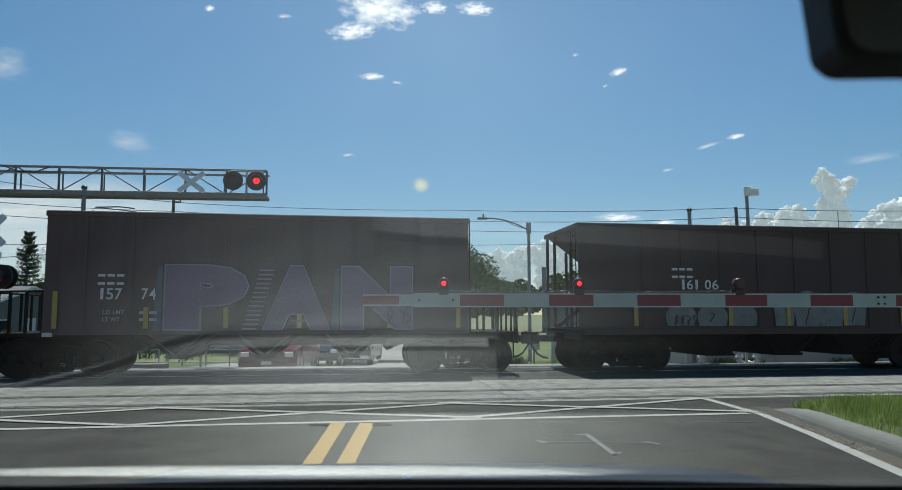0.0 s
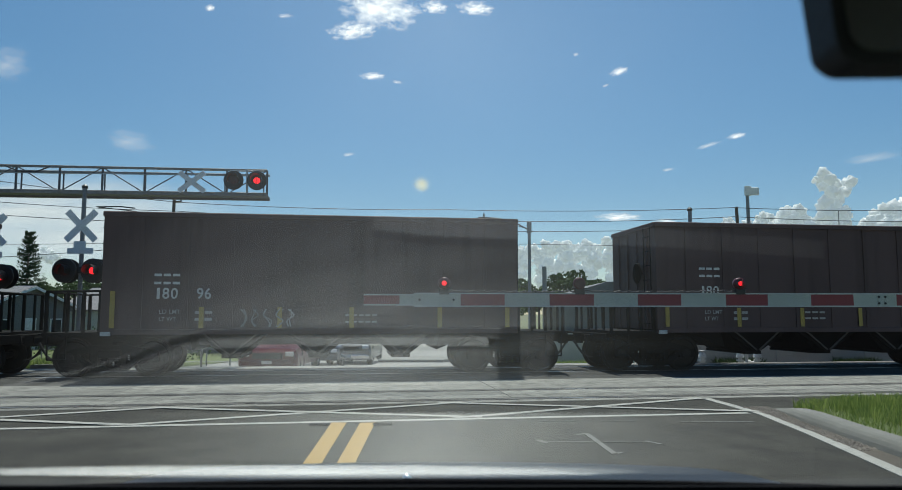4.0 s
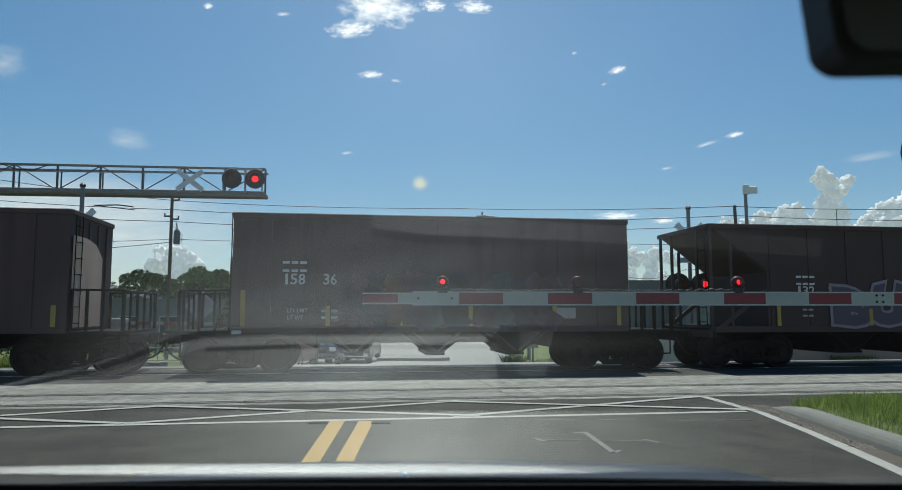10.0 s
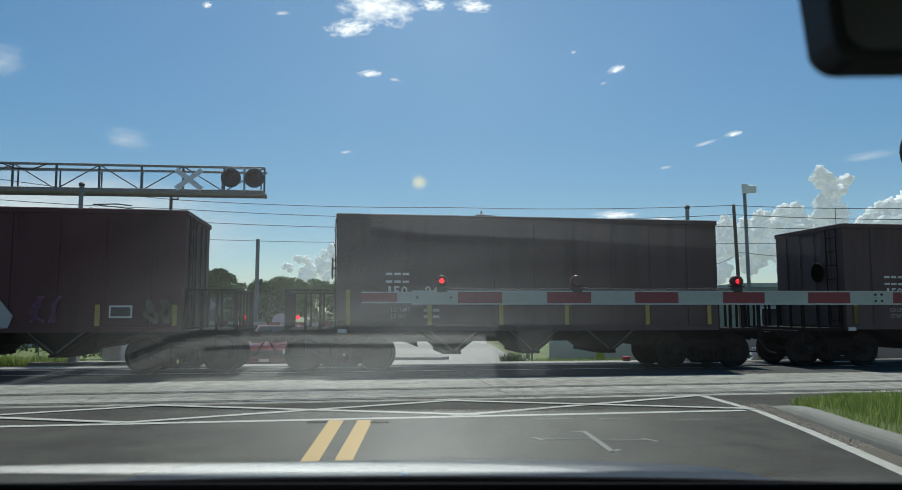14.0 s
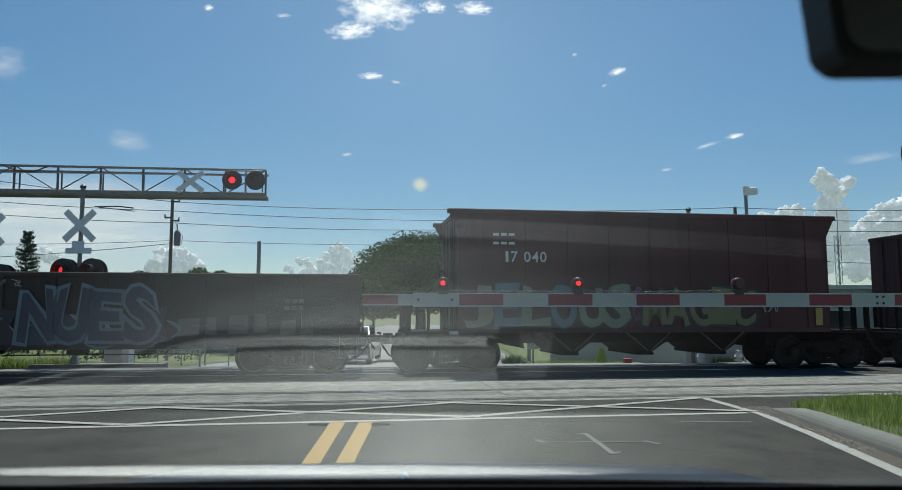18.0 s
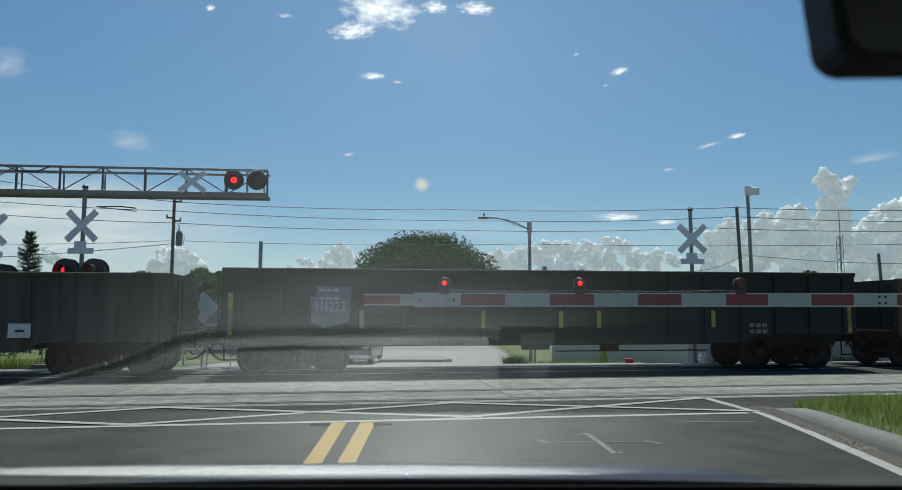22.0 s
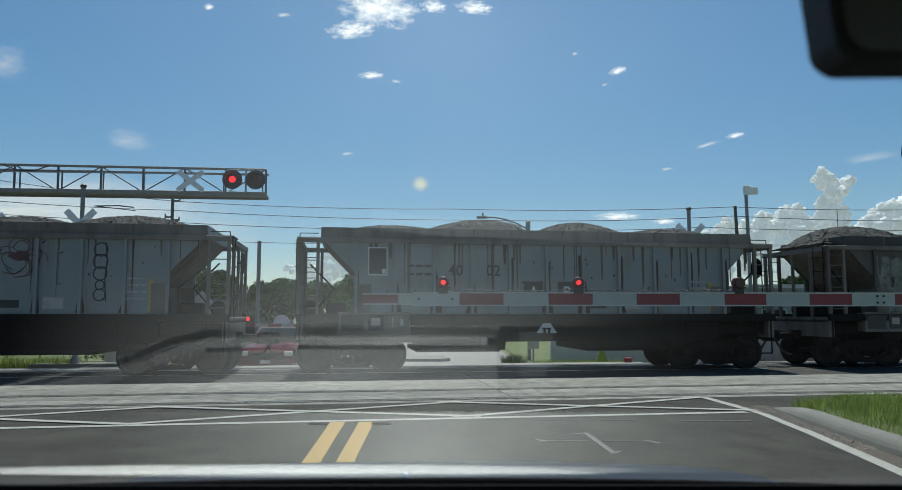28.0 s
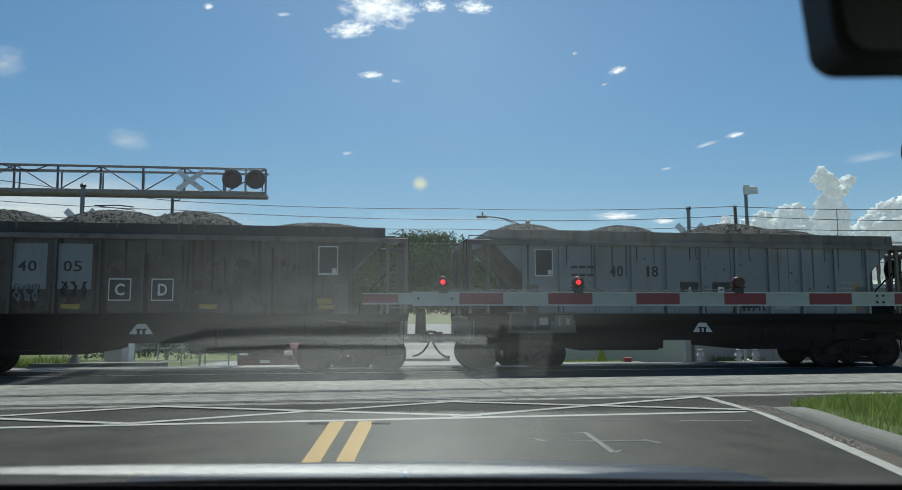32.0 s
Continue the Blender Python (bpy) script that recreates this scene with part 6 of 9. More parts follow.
    scrawl(g, 5.3, 5.9, 1.0, 1.3, GY - 0.012, G_TEAL, 96, 0.025, 4)
    scrawl(g, 4.6, 8.6, 2.1, 2.3, GY, DIM_STENCIL, 97, 0.018, 12)
    data_bars(g, 14.4, 14.9, 1.75, GY, OLD_STENCIL, 2, 0.1)
    for x0, x1, z0, z1 in ((0.5, 1.3, 1.1, 1.6), (11.95, 12.85, 0.98, 1.42), (13.1, 14.0, 1.02, 1.5), (14.3, 15.1, 1.0, 1.38)):
        part("faded_patch", Shape().prism([(x0, z0), (x1, z0 + 0.03), (x1 - 0.03, z1), (x0 + 0.04, z1 - 0.04)], -1.506, -1.5), FADED, g, "paler worn paint")
    data_bars(g, 12.3, 12.7, 1.2, -1.508, OLD_STENCIL, 2, 0.04)
    g, ln = gondola(-158.8, -142.25, GONBLACK, "long black gondola car with pale stencil panel", 2.6, 0.74, 17)
    enter(g, -158.8)
    part("stencil_panel", Shape().prism([(2.1, 1.3), (2.4, 1.16), (3.0, 1.3), (3.06, 2.14), (2.2, 2.17), (2.2, 1.9), (2.06, 1.9)], GY - 0.004, GY), mat("panel_blue_grey", (0.13, 0.15, 0.165), 0.7, var=0.3, scale=4), g, "worn blue-grey paint panel")
    mark_shapes("company_mark", g, 2.26, 2.78, 1.84, 2.1, GY - 0.005, STENCIL)
    lettering("car_number", "911223", 2.16, 2.92, 1.56, 1.8, GY - 0.005, STENCIL, g)
    reflectors(g, (0.22, 3.3, 6.3, 8.3, 9.3, 12.4, 16.3), 1.15, 1.58, GY)
    reflectors(g, (0.22, 16.3), 1.0, 2.0, GY)
    data_bars(g, 13.4, 13.95, 1.15, GY, OLD_STENCIL, 2, 0.1)
    g, ln = gondola(-176.5, -159.9, GONGREY, "weathered grey gondola car with large worn numerals", 2.46, 0.64, 18)
    enter(g, -176.5)
    for ch, x in (("3", 6.06), ("8", 7.1), ("3", 8.07), ("7", 9.11)):
        lettering("car_number", ch, x, x + 0.38, 1.1, 1.59, GY, GHOST_STENCIL, g, 0.02)
    mark_shapes("company_mark", g, 7.1, 9.9, 1.62, 2.1, GY, GHOST_STENCIL)
    part("placard", Shape().box(13.07, 13.55, GY - 0.012, GY, 0.96, 1.28), STENCIL, g, "white placard")
    part("placard_mark", Shape().box(13.22, 13.42, GY - 0.015, GY - 0.011, 1.08, 1.14), BLACK_STENCIL, g)
    # stone hoppers
    PY = -1.464
    for k, (q, num, paint, lab, left) in enumerate(((-190.15, "06", PALE_DIRTY, "rusty stained grey stone hopper car heaped with crushed stone", False),
                                                    (-204.2, "02", PALE, "pale grey stone hopper car with rust streaks, heaped with crushed stone", True),
                                                    (-218.2, "19", PALE, "pale grey stone hopper car with red and black scrawls", True),
                                                    (-232.24, "18", PALE, "pale blue-grey stone hopper car heaped with crushed stone", True),
                                                    (-246.2, "05", PALE_DIRTY, "rusty stained grey stone hopper car with scrawls, heaped with stone", False))):
        c, ln = ballast_hopper(q, q + 12.45, paint, lab, k + 1, left)
        enter(c, q)
        if left:
            mark_shapes("company_mark", c, 2.66, 3.3, 2.43, 2.7, PY, BLACK_STENCIL)
            lettering("car_number", "40", 3.69, 4.08, 2.43, 2.71, PY, BLACK_STENCIL, c)
            lettering("car_number", num, 4.66, 5.04, 2.43, 2.71, PY, BLACK_STENCIL, c)
            boards = (("A", 5.63), ("B", 6.52))
        else:
            mark_shapes("company_mark", c, 2.5, 3.15, 2.43, 2.7, PY, BLACK_STENCIL)
            for x, t in ((3.45, "40"), (4.43, num)):
                part("number_panel", Shape().box(x - 0.08, x + 0.66, PY - 0.004, PY, 2.04, 3.1), PALE, c, "repainted pale panel")
                lettering("car_number", t, x + 0.02, x + 0.46, 2.45, 2.7, PY - 0.004, BLACK_STENCIL, c)
            boards = (("C", 5.47), ("D", 6.42))
        for t, x in boards:
            bd = part("letter_board", Shape().box(x, x + 0.5, PY - 0.012, PY, 1.78, 2.3, 0.004), STENCIL if not left else BLACKPANEL, c, "black square with a white letter")
            part("board_face", Shape().box(x + 0.025, x + 0.475, PY - 0.016, PY - 0.011, 1.805, 2.27), BLACKPANEL, bd)
            lettering("letter", t, x + 0.15, x + 0.36, 1.9, 2.18, PY - 0.017, STENCIL, bd, 0.02)
        if left:
            part("data_panel", Shape().box(8.3, 8.75, PY - 0.006, PY, 1.6, 1.86).box(8.34, 8.52, PY - 0.01, PY - 0.005, 1.64, 1.82), DIM_STENCIL, c, "small framed data panel")
            part("data_panel", Shape().box(7.35, 7.8, PY - 0.006, PY, 1.62, 1.8), BLACKPANEL, c, "small black data panel")
            data_bars(c, 10.1, 10.6, 2.3, PY, DIM_STENCIL, 4, 0.03)
            part("yellow_patch", Shape().box(10.6, 10.72, PY - 0.004, PY, 1.55, 2.3), REFLECT, c, "faded yellow patch")
        else:
            # scabby panels between the posts: old grey paint with a ragged rim
            rr = random.Random(500 + k)
            for b in range(10):
                x0, x1 = 1.42 + 0.961 * b + 0.06, 1.42 + 0.961 * b + 0.9
                z0, z1 = 1.52, (2.02 if b in (2, 3) else rr.uniform(2.75, 3.16))
                rim = [(x0 + (x1 - x0) * u / 5, z0 + rr.uniform(0, 0.05)) for u in range(5)] + [(x1 - rr.uniform(0, 0.12), z0 + (z1 - z0) * u / 6) for u in range(7)] + [(x1 - (x1 - x0) * u / 5, z1 - rr.uniform(0, 0.14)) for u in range(1, 5)] + [(x0 + rr.uniform(0, 0.12), z1 - (z1 - z0) * u / 6) for u in range(6)]
                part("side_panel", Shape().prism(rim, -1.4622, -1.46), MOTTLED if num == "06" else RUSTED, c, "scabby grey paint panel" if num == "06" else "rusted brown paint panel")
                for _ in range(2):
                    u, v, w, h = rr.uniform(x0 + 0.12, x1 - 0.2), rr.uniform(1.6, z1 - 0.2), rr.uniform(0.06, 0.2), rr.uniform(0.1, 0.36)
                    part("rust_stain", Shape().prism([(u + w * math.cos(t) * rr.uniform(0.6, 1.2), v + h * 0.5 * math.sin(t) * rr.uniform(0.6, 1.2)) for t in (0, 0.8, 1.6, 2.4, 3.2, 4.0, 4.8, 5.6)], -1.4632, -1.462), RUSTM if rr.random() < 0.5 else STAIN, c)
            part("tar_patch", Shape().prism([(4.44, 1.84), (4.98, 1.83), (5.0, 2.0), (4.86, 2.06), (4.6, 2.03), (4.42, 2.05)], PY - 0.002, PY), DARKGREY, c, "dark tar patch")
            for x in (4.44, 7.5, 10.28):
                part("yellow_patch", Shape().prism([(x, 1.6), (x + 0.4, 1.585), (x + 0.42, 1.7), (x + 0.22, 1.69), (x + 0.02, 1.71)], PY - 0.004, PY), REFLECT, c, "faded yellow patch")
        if num == "19":
            tangle(c, 7.75, 2.8, 0.62, PY, G_RED, 120, 13, 0.016, "dark red tangled scrawl")
            sh = Shape()
            for z, r in ((2.98, 0.15), (2.7, 0.16), (2.42, 0.15), (2.15, 0.1), (1.92, 0.13)):
                sh.stroke([(9.52 + r * math.cos(a * 0.45), z + r * 1.05 * math.sin(a * 0.45)) for a in range(15)], 0.026, PY - 0.007, PY)
            sh.stroke(smooth_line([(9.62, 3.14), (9.66, 2.7), (9.63, 2.3), (9.67, 1.78)]), 0.026, PY - 0.008, PY)
            part("spray_paint", sh, G_BLACK, c, "black looped scrawl running down the panel")
            for x, z in ((8.2, 3.1), (8.6, 2.86), (9.05, 2.95), (5.75, 2.8), (6.1, 2.62), (6.9, 2.7), (7.1, 2.78)):
                part("spray_fleck", Shape().prism([(x, z), (x + 0.07, z + 0.02), (x + 0.13, z + 0.08), (x + 0.05, z + 0.05)], PY - 0.005, PY), G_BLACK, c)
        if num == "18":
            scrawl(c, 7.3, 8.06, 1.5, 1.95, PY, G_BLACK, 130, 0.025, 5, "thin black scrawl")
            scrawl(c, 5.3, 6.0, 1.5, 1.66, PY, G_WHITE, 131, 0.02, 5)
        if num == "05":
            scrawl(c, 3.4, 4.0, 1.75, 2.15, PY - 0.004, G_WHITE, 140 + k, 0.05, 3, "pale scrawl", edge=G_BLACK)
            scrawl(c, 4.4, 5.05, 1.85, 2.25, PY - 0.004, G_BLACK, 150 + k, 0.04, 3)
        if num == "06":
            loop = [(9.24, 2.36), (9.2, 2.1), (9.18, 1.82), (9.3, 1.66), (9.5, 1.68), (9.6, 1.84), (9.52, 2.0), (9.36, 1.98), (9.28, 1.8), (9.36, 1.62)]
            part("spray_paint", Shape().stroke(smooth_line(loop), 0.03, PY - 0.006, PY), G_BLUELINE, c, "thin blue looped scrawl")
            part("spray_paint", Shape().stroke(smooth_line([(9.3, 2.2), (9.33, 2.0), (9.28, 1.9)]), 0.024, PY - 0.006, PY).stroke(smooth_line([(9.02, 2.8), (9.2, 2.62), (9.4, 2.84), (9.5, 2.6)]), 0.02, PY - 0.006, PY), G_BLUELINE, c)
    return base


def travel(t):
    """How far the train has come, in metres; it gathers speed slowly."""
    return 7.04917539 * t + 1.29792616e-2 * t * t + 8.68816836e-5 * t ** 3


def drop_thing(ob):
    for o in (*ob.children_recursive, ob):
        bpy.data.objects.remove(o)


spare = put_train()
drop_thing(spare)


def car_pose(q, t):
    return Matrix.Translation(at_track(q + travel(t), -0.7525, 0.004)) @ BASIS


for car, q in TRAIN:
    car.matrix_basis = car_pose(q, 0.0)


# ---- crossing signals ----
# added vanes stand in for flashing; swings set edge-on as seen from the car
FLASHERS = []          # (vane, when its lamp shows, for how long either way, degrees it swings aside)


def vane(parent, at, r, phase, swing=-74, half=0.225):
    """An added dark red vane that swings aside, so the lit lens flashes."""
    v = part("vane", Shape().lathe([(r, -0.001), (r, 0.001)], 20), VANE, parent, "added dark red vane that makes the lamp flash", at)
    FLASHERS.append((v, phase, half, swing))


LEFT, RIGHT, NEAR_LAMP, FAR_LAMP = 0.35, 0.865, 0.27, 0.78
def disc_lamp(parent, at, lit, face=-1, r=0.36, swing=-76):
    """A black round target with a hood and a red lens; face -1 looks at the car."""
    m = Matrix.Translation(at) @ (Matrix() if face < 0 else FLIP)
    lamp = part("lamp", Shape().lathe([(r, 0.0), (r, -0.02), (r - 0.03, -0.03), (0.16, -0.03), (0.16, 0.0), (0.13, 0.14), (0.05, 0.16)], 24), SIGBLACK, parent, "round black flasher lamp with a hood", m)
    hood = Shape()
    n = 16
    vs = []
    for d, k in ((-0.03, 1.0), (-0.34, 0.72)):
        for i in range(n + 1):
            a = math.radians(-35 + 250 * i / n)
            vs.append((0.175 * math.cos(a), d if i not in (0, n) else d * 0.7, 0.175 * math.sin(a)))
    hood.add(vs, [(i, i + 1, n + 2 + i, n + 1 + i) for i in range(n)])
    part("hood", hood, SIGBLACK, lamp)
    part("lens", Shape().lathe([(0.105, -0.03), (0.09, -0.05), (0.05, -0.065), (0.0, -0.07)], 20), REDLENS if lit else DARKLENS, lamp, "glowing red lens" if lit else "dim red lens", smooth=True)
    if lit:
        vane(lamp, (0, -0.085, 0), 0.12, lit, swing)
    return lamp


def crossbuck(parent, x, y, z, ln=1.22, w=0.2, spread=45):
    for a in (-spread, spread):
        part("crossbuck_blade", Shape().box(-ln / 2, ln / 2, -0.01, 0.01, -w / 2, w / 2), SIGNWHITE, parent, "white crossbuck blade", Matrix.Translation((x, y + (0.012 if a > 0 else -0.012), z)) @ Matrix.Rotation(math.radians(a), 4, "Y"))


def signal_mast(name, x, y, top, cross_z, lamps_z, lit, label, plate=True, lamps=True, ln=1.22):
    z0 = level(y)
    t = thing(name, pose(x, y, z0), label, "crossing signal", "crossing signals")
    part("mast", Shape().rod((0, 0, 0), (0, 0, top - z0), 0.062, 12), GALV, t, "grey steel mast")
    part("mast_cap", Shape().lathe([(0.08, top - z0 - 0.02), (0.09, top - z0 + 0.05), (0.04, top - z0 + 0.1)], 12, "z"), SIGBLACK, t)
    part("mast_base", Shape().lathe([(0.2, 0.0), (0.18, 0.06), (0.09, 0.35), (0.07, 0.4)], 12, "z"), GALV, t)
    crossbuck(t, 0, -0.09, cross_z - z0, ln)
    if plate:
        part("track_count_plate", Shape().box(-0.38, 0.38, -0.1, -0.08, cross_z - z0 - 0.83, cross_z - z0 - 0.66).box(-0.2, 0.16, -0.1, -0.08, cross_z - z0 - 0.66, cross_z - z0 - 0.46), SIGNWHITE, t, "white plate under the crossbuck")
    if lamps:
        part("lamp_arm", Shape().rod((-0.55, 0, lamps_z - z0 + 0.02), (0.55, 0, lamps_z - z0 + 0.02), 0.035, 8).box(-0.09, 0.09, -0.1, 0.1, lamps_z - z0 - 0.08, lamps_z - z0 + 0.12, 0.02), SIGBLACK, t)
        for sx, on in ((-0.42, lit[0]), (0.42, lit[1])):
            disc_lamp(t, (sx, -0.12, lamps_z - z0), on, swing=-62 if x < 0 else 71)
            disc_lamp(t, (sx, 0.12, lamps_z - z0), False, 1)
    return t


signal_mast("crossing_signal", -10.95, 21.05, 5.25, 4.1, 2.77, (LEFT, RIGHT), "grey crossing signal mast with white crossbuck and black flashers")
signal_mast("crossing_signal", 7.86, 23.3, 4.9, 3.95, 2.42, (LEFT, RIGHT), "crossing signal mast with white crossbuck beyond the tracks")
s = signal_mast("crossing_signal", -13.6, 21.0, 5.0, 3.98, 2.6, (LEFT, RIGHT), "crossing signal mast with white crossbuck at the road's edge")

# cantilever over the oncoming lanes
canti = thing("signal_cantilever", Matrix.Translation((-16.2, 21.2, 0)) @ BASIS @ Matrix.Rotation(radians(-0.5), 4, "Y"), "grey truss cantilever with crossbuck and flashers over the road", "crossing signal")
T0, T1 = 5.23, 6.02
END = 10.42
part("cantilever_mast", Shape().rod((0, 0, 0), (0, 0, 6.3), 0.16, 16).rod((0, 0.9, 0), (0, 0.9, 6.3), 0.16, 16), ALU, canti)
for z, h in ((T0, 0.125), (T1, 0.07)):
    for y in (0.0, 0.85):
        part("chord", Shape().box(0, END, y - 0.04, y + 0.04, z - h / 2, z + h / 2, 0.01), CHORDSTEEL, canti)
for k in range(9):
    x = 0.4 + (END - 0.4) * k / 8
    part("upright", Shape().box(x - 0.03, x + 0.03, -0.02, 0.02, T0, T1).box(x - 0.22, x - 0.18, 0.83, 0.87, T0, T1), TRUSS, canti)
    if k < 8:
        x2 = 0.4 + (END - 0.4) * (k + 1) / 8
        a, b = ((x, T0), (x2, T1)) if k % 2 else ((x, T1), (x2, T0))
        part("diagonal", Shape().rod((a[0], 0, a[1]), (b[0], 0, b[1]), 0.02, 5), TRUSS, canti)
part("walkway", Shape().box(0.2, END, 0.1, 0.78, T0 + 0.0, T0 + 0.03), GALV, canti)
part("handrail", Shape().pipe([(0.2, -0.03, T0 + 0.55), (8.2, -0.03, T0 + 0.6)], 0.016), ALU, canti)
crossbuck(canti, END - 2.32, -0.06, T0 + 0.37, 1.0, 0.16, 38)
part("lamp_post", Shape().rod((END - 0.62, -0.05, T0), (END - 0.62, -0.05, T1 + 0.02), 0.035, 8).rod((END - 1.15, -0.05, T0 + 0.75), (END - 0.1, -0.05, T0 + 0.75), 0.025, 8), ALU, canti)
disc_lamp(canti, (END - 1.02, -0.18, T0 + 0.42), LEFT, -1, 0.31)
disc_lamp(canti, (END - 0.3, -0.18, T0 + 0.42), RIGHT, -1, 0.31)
part("cable_loop", Shape().pipe([(2.6, -0.08, T1 - 0.02), (3.0, -0.1, T1 - 0.18), (3.5, -0.1, T1 - 0.2), (3.9, -0.08, T1 - 0.02)], 0.02), CABLE, canti)
part("bracket_arm", Shape().pipe([(5.3, -0.15, 4.75), (6.0, -0.15, 4.77), (6.45, -0.15, 4.72)], 0.02).pipe([(5.3, -0.15, 4.75), (6.5, -0.15, 4.62)], 0.014), CABLE, canti)

# the gate arm in front of the car
GZ, GY0 = 1.63, 6.55
gate = thing("crossing_gate", pose(5.75, GY0 + 0.32, 0, 0, 0, 0), "lowered red and white crossing gate arm with red lamps", "crossing gate")
gx = lambda x: x - 5.75


def arm_y(x):
    return -0.32 + 0.035 * (x + 0.8)


def arm_box(x0, x1, z0, z1, d):
    a0, a1 = arm_y(x0), arm_y(x1)
    sh = Shape()
    vs = [(gx(x), y + o, z) for x, y in ((x0, a0), (x1, a1)) for o, z in ((-d, z0), (-d, z1), (d, z1), (d, z0))]
    return sh.add(vs, [(0, 1, 2, 3)[::-1], (4, 5, 6, 7)[::-1], (0, 4, 5, 1), (1, 5, 6, 2), (2, 6, 7, 3), (3, 7, 4, 0)])


edges = [-0.80, -0.475, 0.085, 0.49, 0.905, 1.315, 1.725, 2.13, 2.55, 2.945, 3.355, 3.76, 4.17, 4.58, 4.98, 5.4]
for k, (a, b) in enumerate(zip(edges, edges[1:])):
    hi, d = (0.046, 0.016) if k == 0 else (0.058, 0.021)
    if k == 1:
        part("arm_section", arm_box(a, -0.34, GZ - 0.046, GZ + 0.046, 0.016), ARMWHITE, gate, "white reflective section")
        part("arm_section", arm_box(-0.34, b, GZ - 0.058, GZ + 0.058, 0.021), ARMWHITE, gate, "white reflective section")
    else:
        part("arm_section", arm_box(a, b, GZ - hi, GZ + hi, d), ARMRED if k % 2 == 0 else ARMWHITE, gate, "dark red section" if k % 2 == 0 else "white reflective section")
for a, b, z in ((-0.8, -0.34, 0.046), (-0.34, 5.4, 0.058)):
    for s in (-1, 1):
        part("arm_rim", arm_box(a, b, GZ + s * z - 0.006, GZ + s * z + 0.006, 0.026), ALU, gate)
for x in (-0.29, 0.02, 4.0, 4.06):
    for z in ((0,) if x < 1 else (-0.03, 0.03)):
        part("bolt", Shape().rod((gx(x), arm_y(x) - 0.03, GZ + z), (gx(x), arm_y(x) - 0.018, GZ + z), 0.011, 8), SIGBLACK, gate)
for x, lit in ((-0.065, 0), (1.185, NEAR_LAMP), (2.69, FAR_LAMP)):
    y = arm_y(x)
    lamp = part("gate_lamp", Shape().box(gx(x) - 0.048, gx(x) + 0.048, y - 0.03, y + 0.03, GZ + 0.05, GZ + 0.105, 0.008).box(gx(x) - 0.07, gx(x) + 0.07, y - 0.02, y + 0.02, GZ + 0.1, GZ + 0.112), SIGBLACK, gate, "small gate lamp")
    part("lamp_body", Shape().lathe([(0.02, -0.035), (0.055, -0.03), (0.058, 0.0), (0.055, 0.03), (0.02, 0.04)], 18, "y", (gx(x), y, GZ + 0.152)), LAMPBODY, lamp, smooth=True)
    part("lens", Shape().lathe([(0.0, -0.05), (0.014, -0.048), (0.023, -0.04)], 16, "y", (gx(x), y, GZ + 0.152)), REDLENS, lamp, "glowing red lens", smooth=True)
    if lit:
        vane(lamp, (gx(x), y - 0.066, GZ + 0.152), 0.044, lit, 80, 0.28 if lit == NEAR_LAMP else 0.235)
pts = [(gx(-0.03 + 2.66 * k / 90), arm_y(-0.03 + 2.66 * k / 90) - 0.01 + 0.006 * math.cos(k * 1.9), GZ + 0.085 + 0.007 * math.sin(k * 1.9) - 0.01 * math.sin(math.pi * ((k / 90 * 2.12) % 1))) for k in range(91)]
part("lamp_cable", Shape().pipe(pts, 0.0055, 5), CABLE, gate, "thin twisted lamp cable")
part("counterweight", Shape().box(-0.35, 1.1, -0.22, -0.1, GZ - 0.12, GZ + 0.12, 0.02), SIGBLACK, gate)
part("mechanism", Shape().box(-0.2, 0.25, -0.12, 0.3, 0.95, 1.75, 0.03), ALU, gate)
part("mast", Shape().rod((0, 0.45, 0), (0, 0.45, 4.6), 0.07, 12), GALV, gate)
part("mast_arm", Shape().rod((-0.9, 0.45, 3.2), (0.8, 0.45, 3.2), 0.035, 8), GALV, gate)
disc_lamp(gate, (-0.84, 0.3, 3.12), False, -1, 0.3)
disc_lamp(gate, (0.8, 0.3, 3.17), False, -1, 0.3)

# far gate arm across the oncoming lane
fg = thing("crossing_gate", pose(-10.2, 22.1, level(22.1)), "lowered gate arm across the far lane", "crossing gate")
for k in range(16):
    a = 0.2 + k * 0.4
    part("arm_section", Shape().box(a, a + 0.4, -0.02, 0.02, 1.36 - 0.004 * k, 1.46 - 0.004 * k), ARMRED if k % 2 else ARMWHITE, fg)
part("mechanism", Shape().box(-0.3, 0.25, -0.25, 0.25, 0.0, 1.2, 0.03).box(-0.2, 0.3, -0.08, 0.08, 1.2, 1.55, 0.02), ALU, fg)
for a in (3.95, 5.55):
    part("lens", Shape().lathe([(0.02, -0.06), (0.06, -0.04), (0.06, 0.04), (0.02, 0.06)], 14, "y", (a, 0, 1.56)), REDLENS, fg, "glowing red gate lamp")


# ---- poles, wires, signs ----
def tall_pole(name, x, y, top, r, material, label, category, lean=0.0):
    z0 = level(y)
    t = thing(name, pose(x, y, z0), label, category)
    part("pole", Shape().rod((0, 0, 0), (lean, 0, top - z0), r * 1.2, 12, r), material, t)
    return t, top - z0


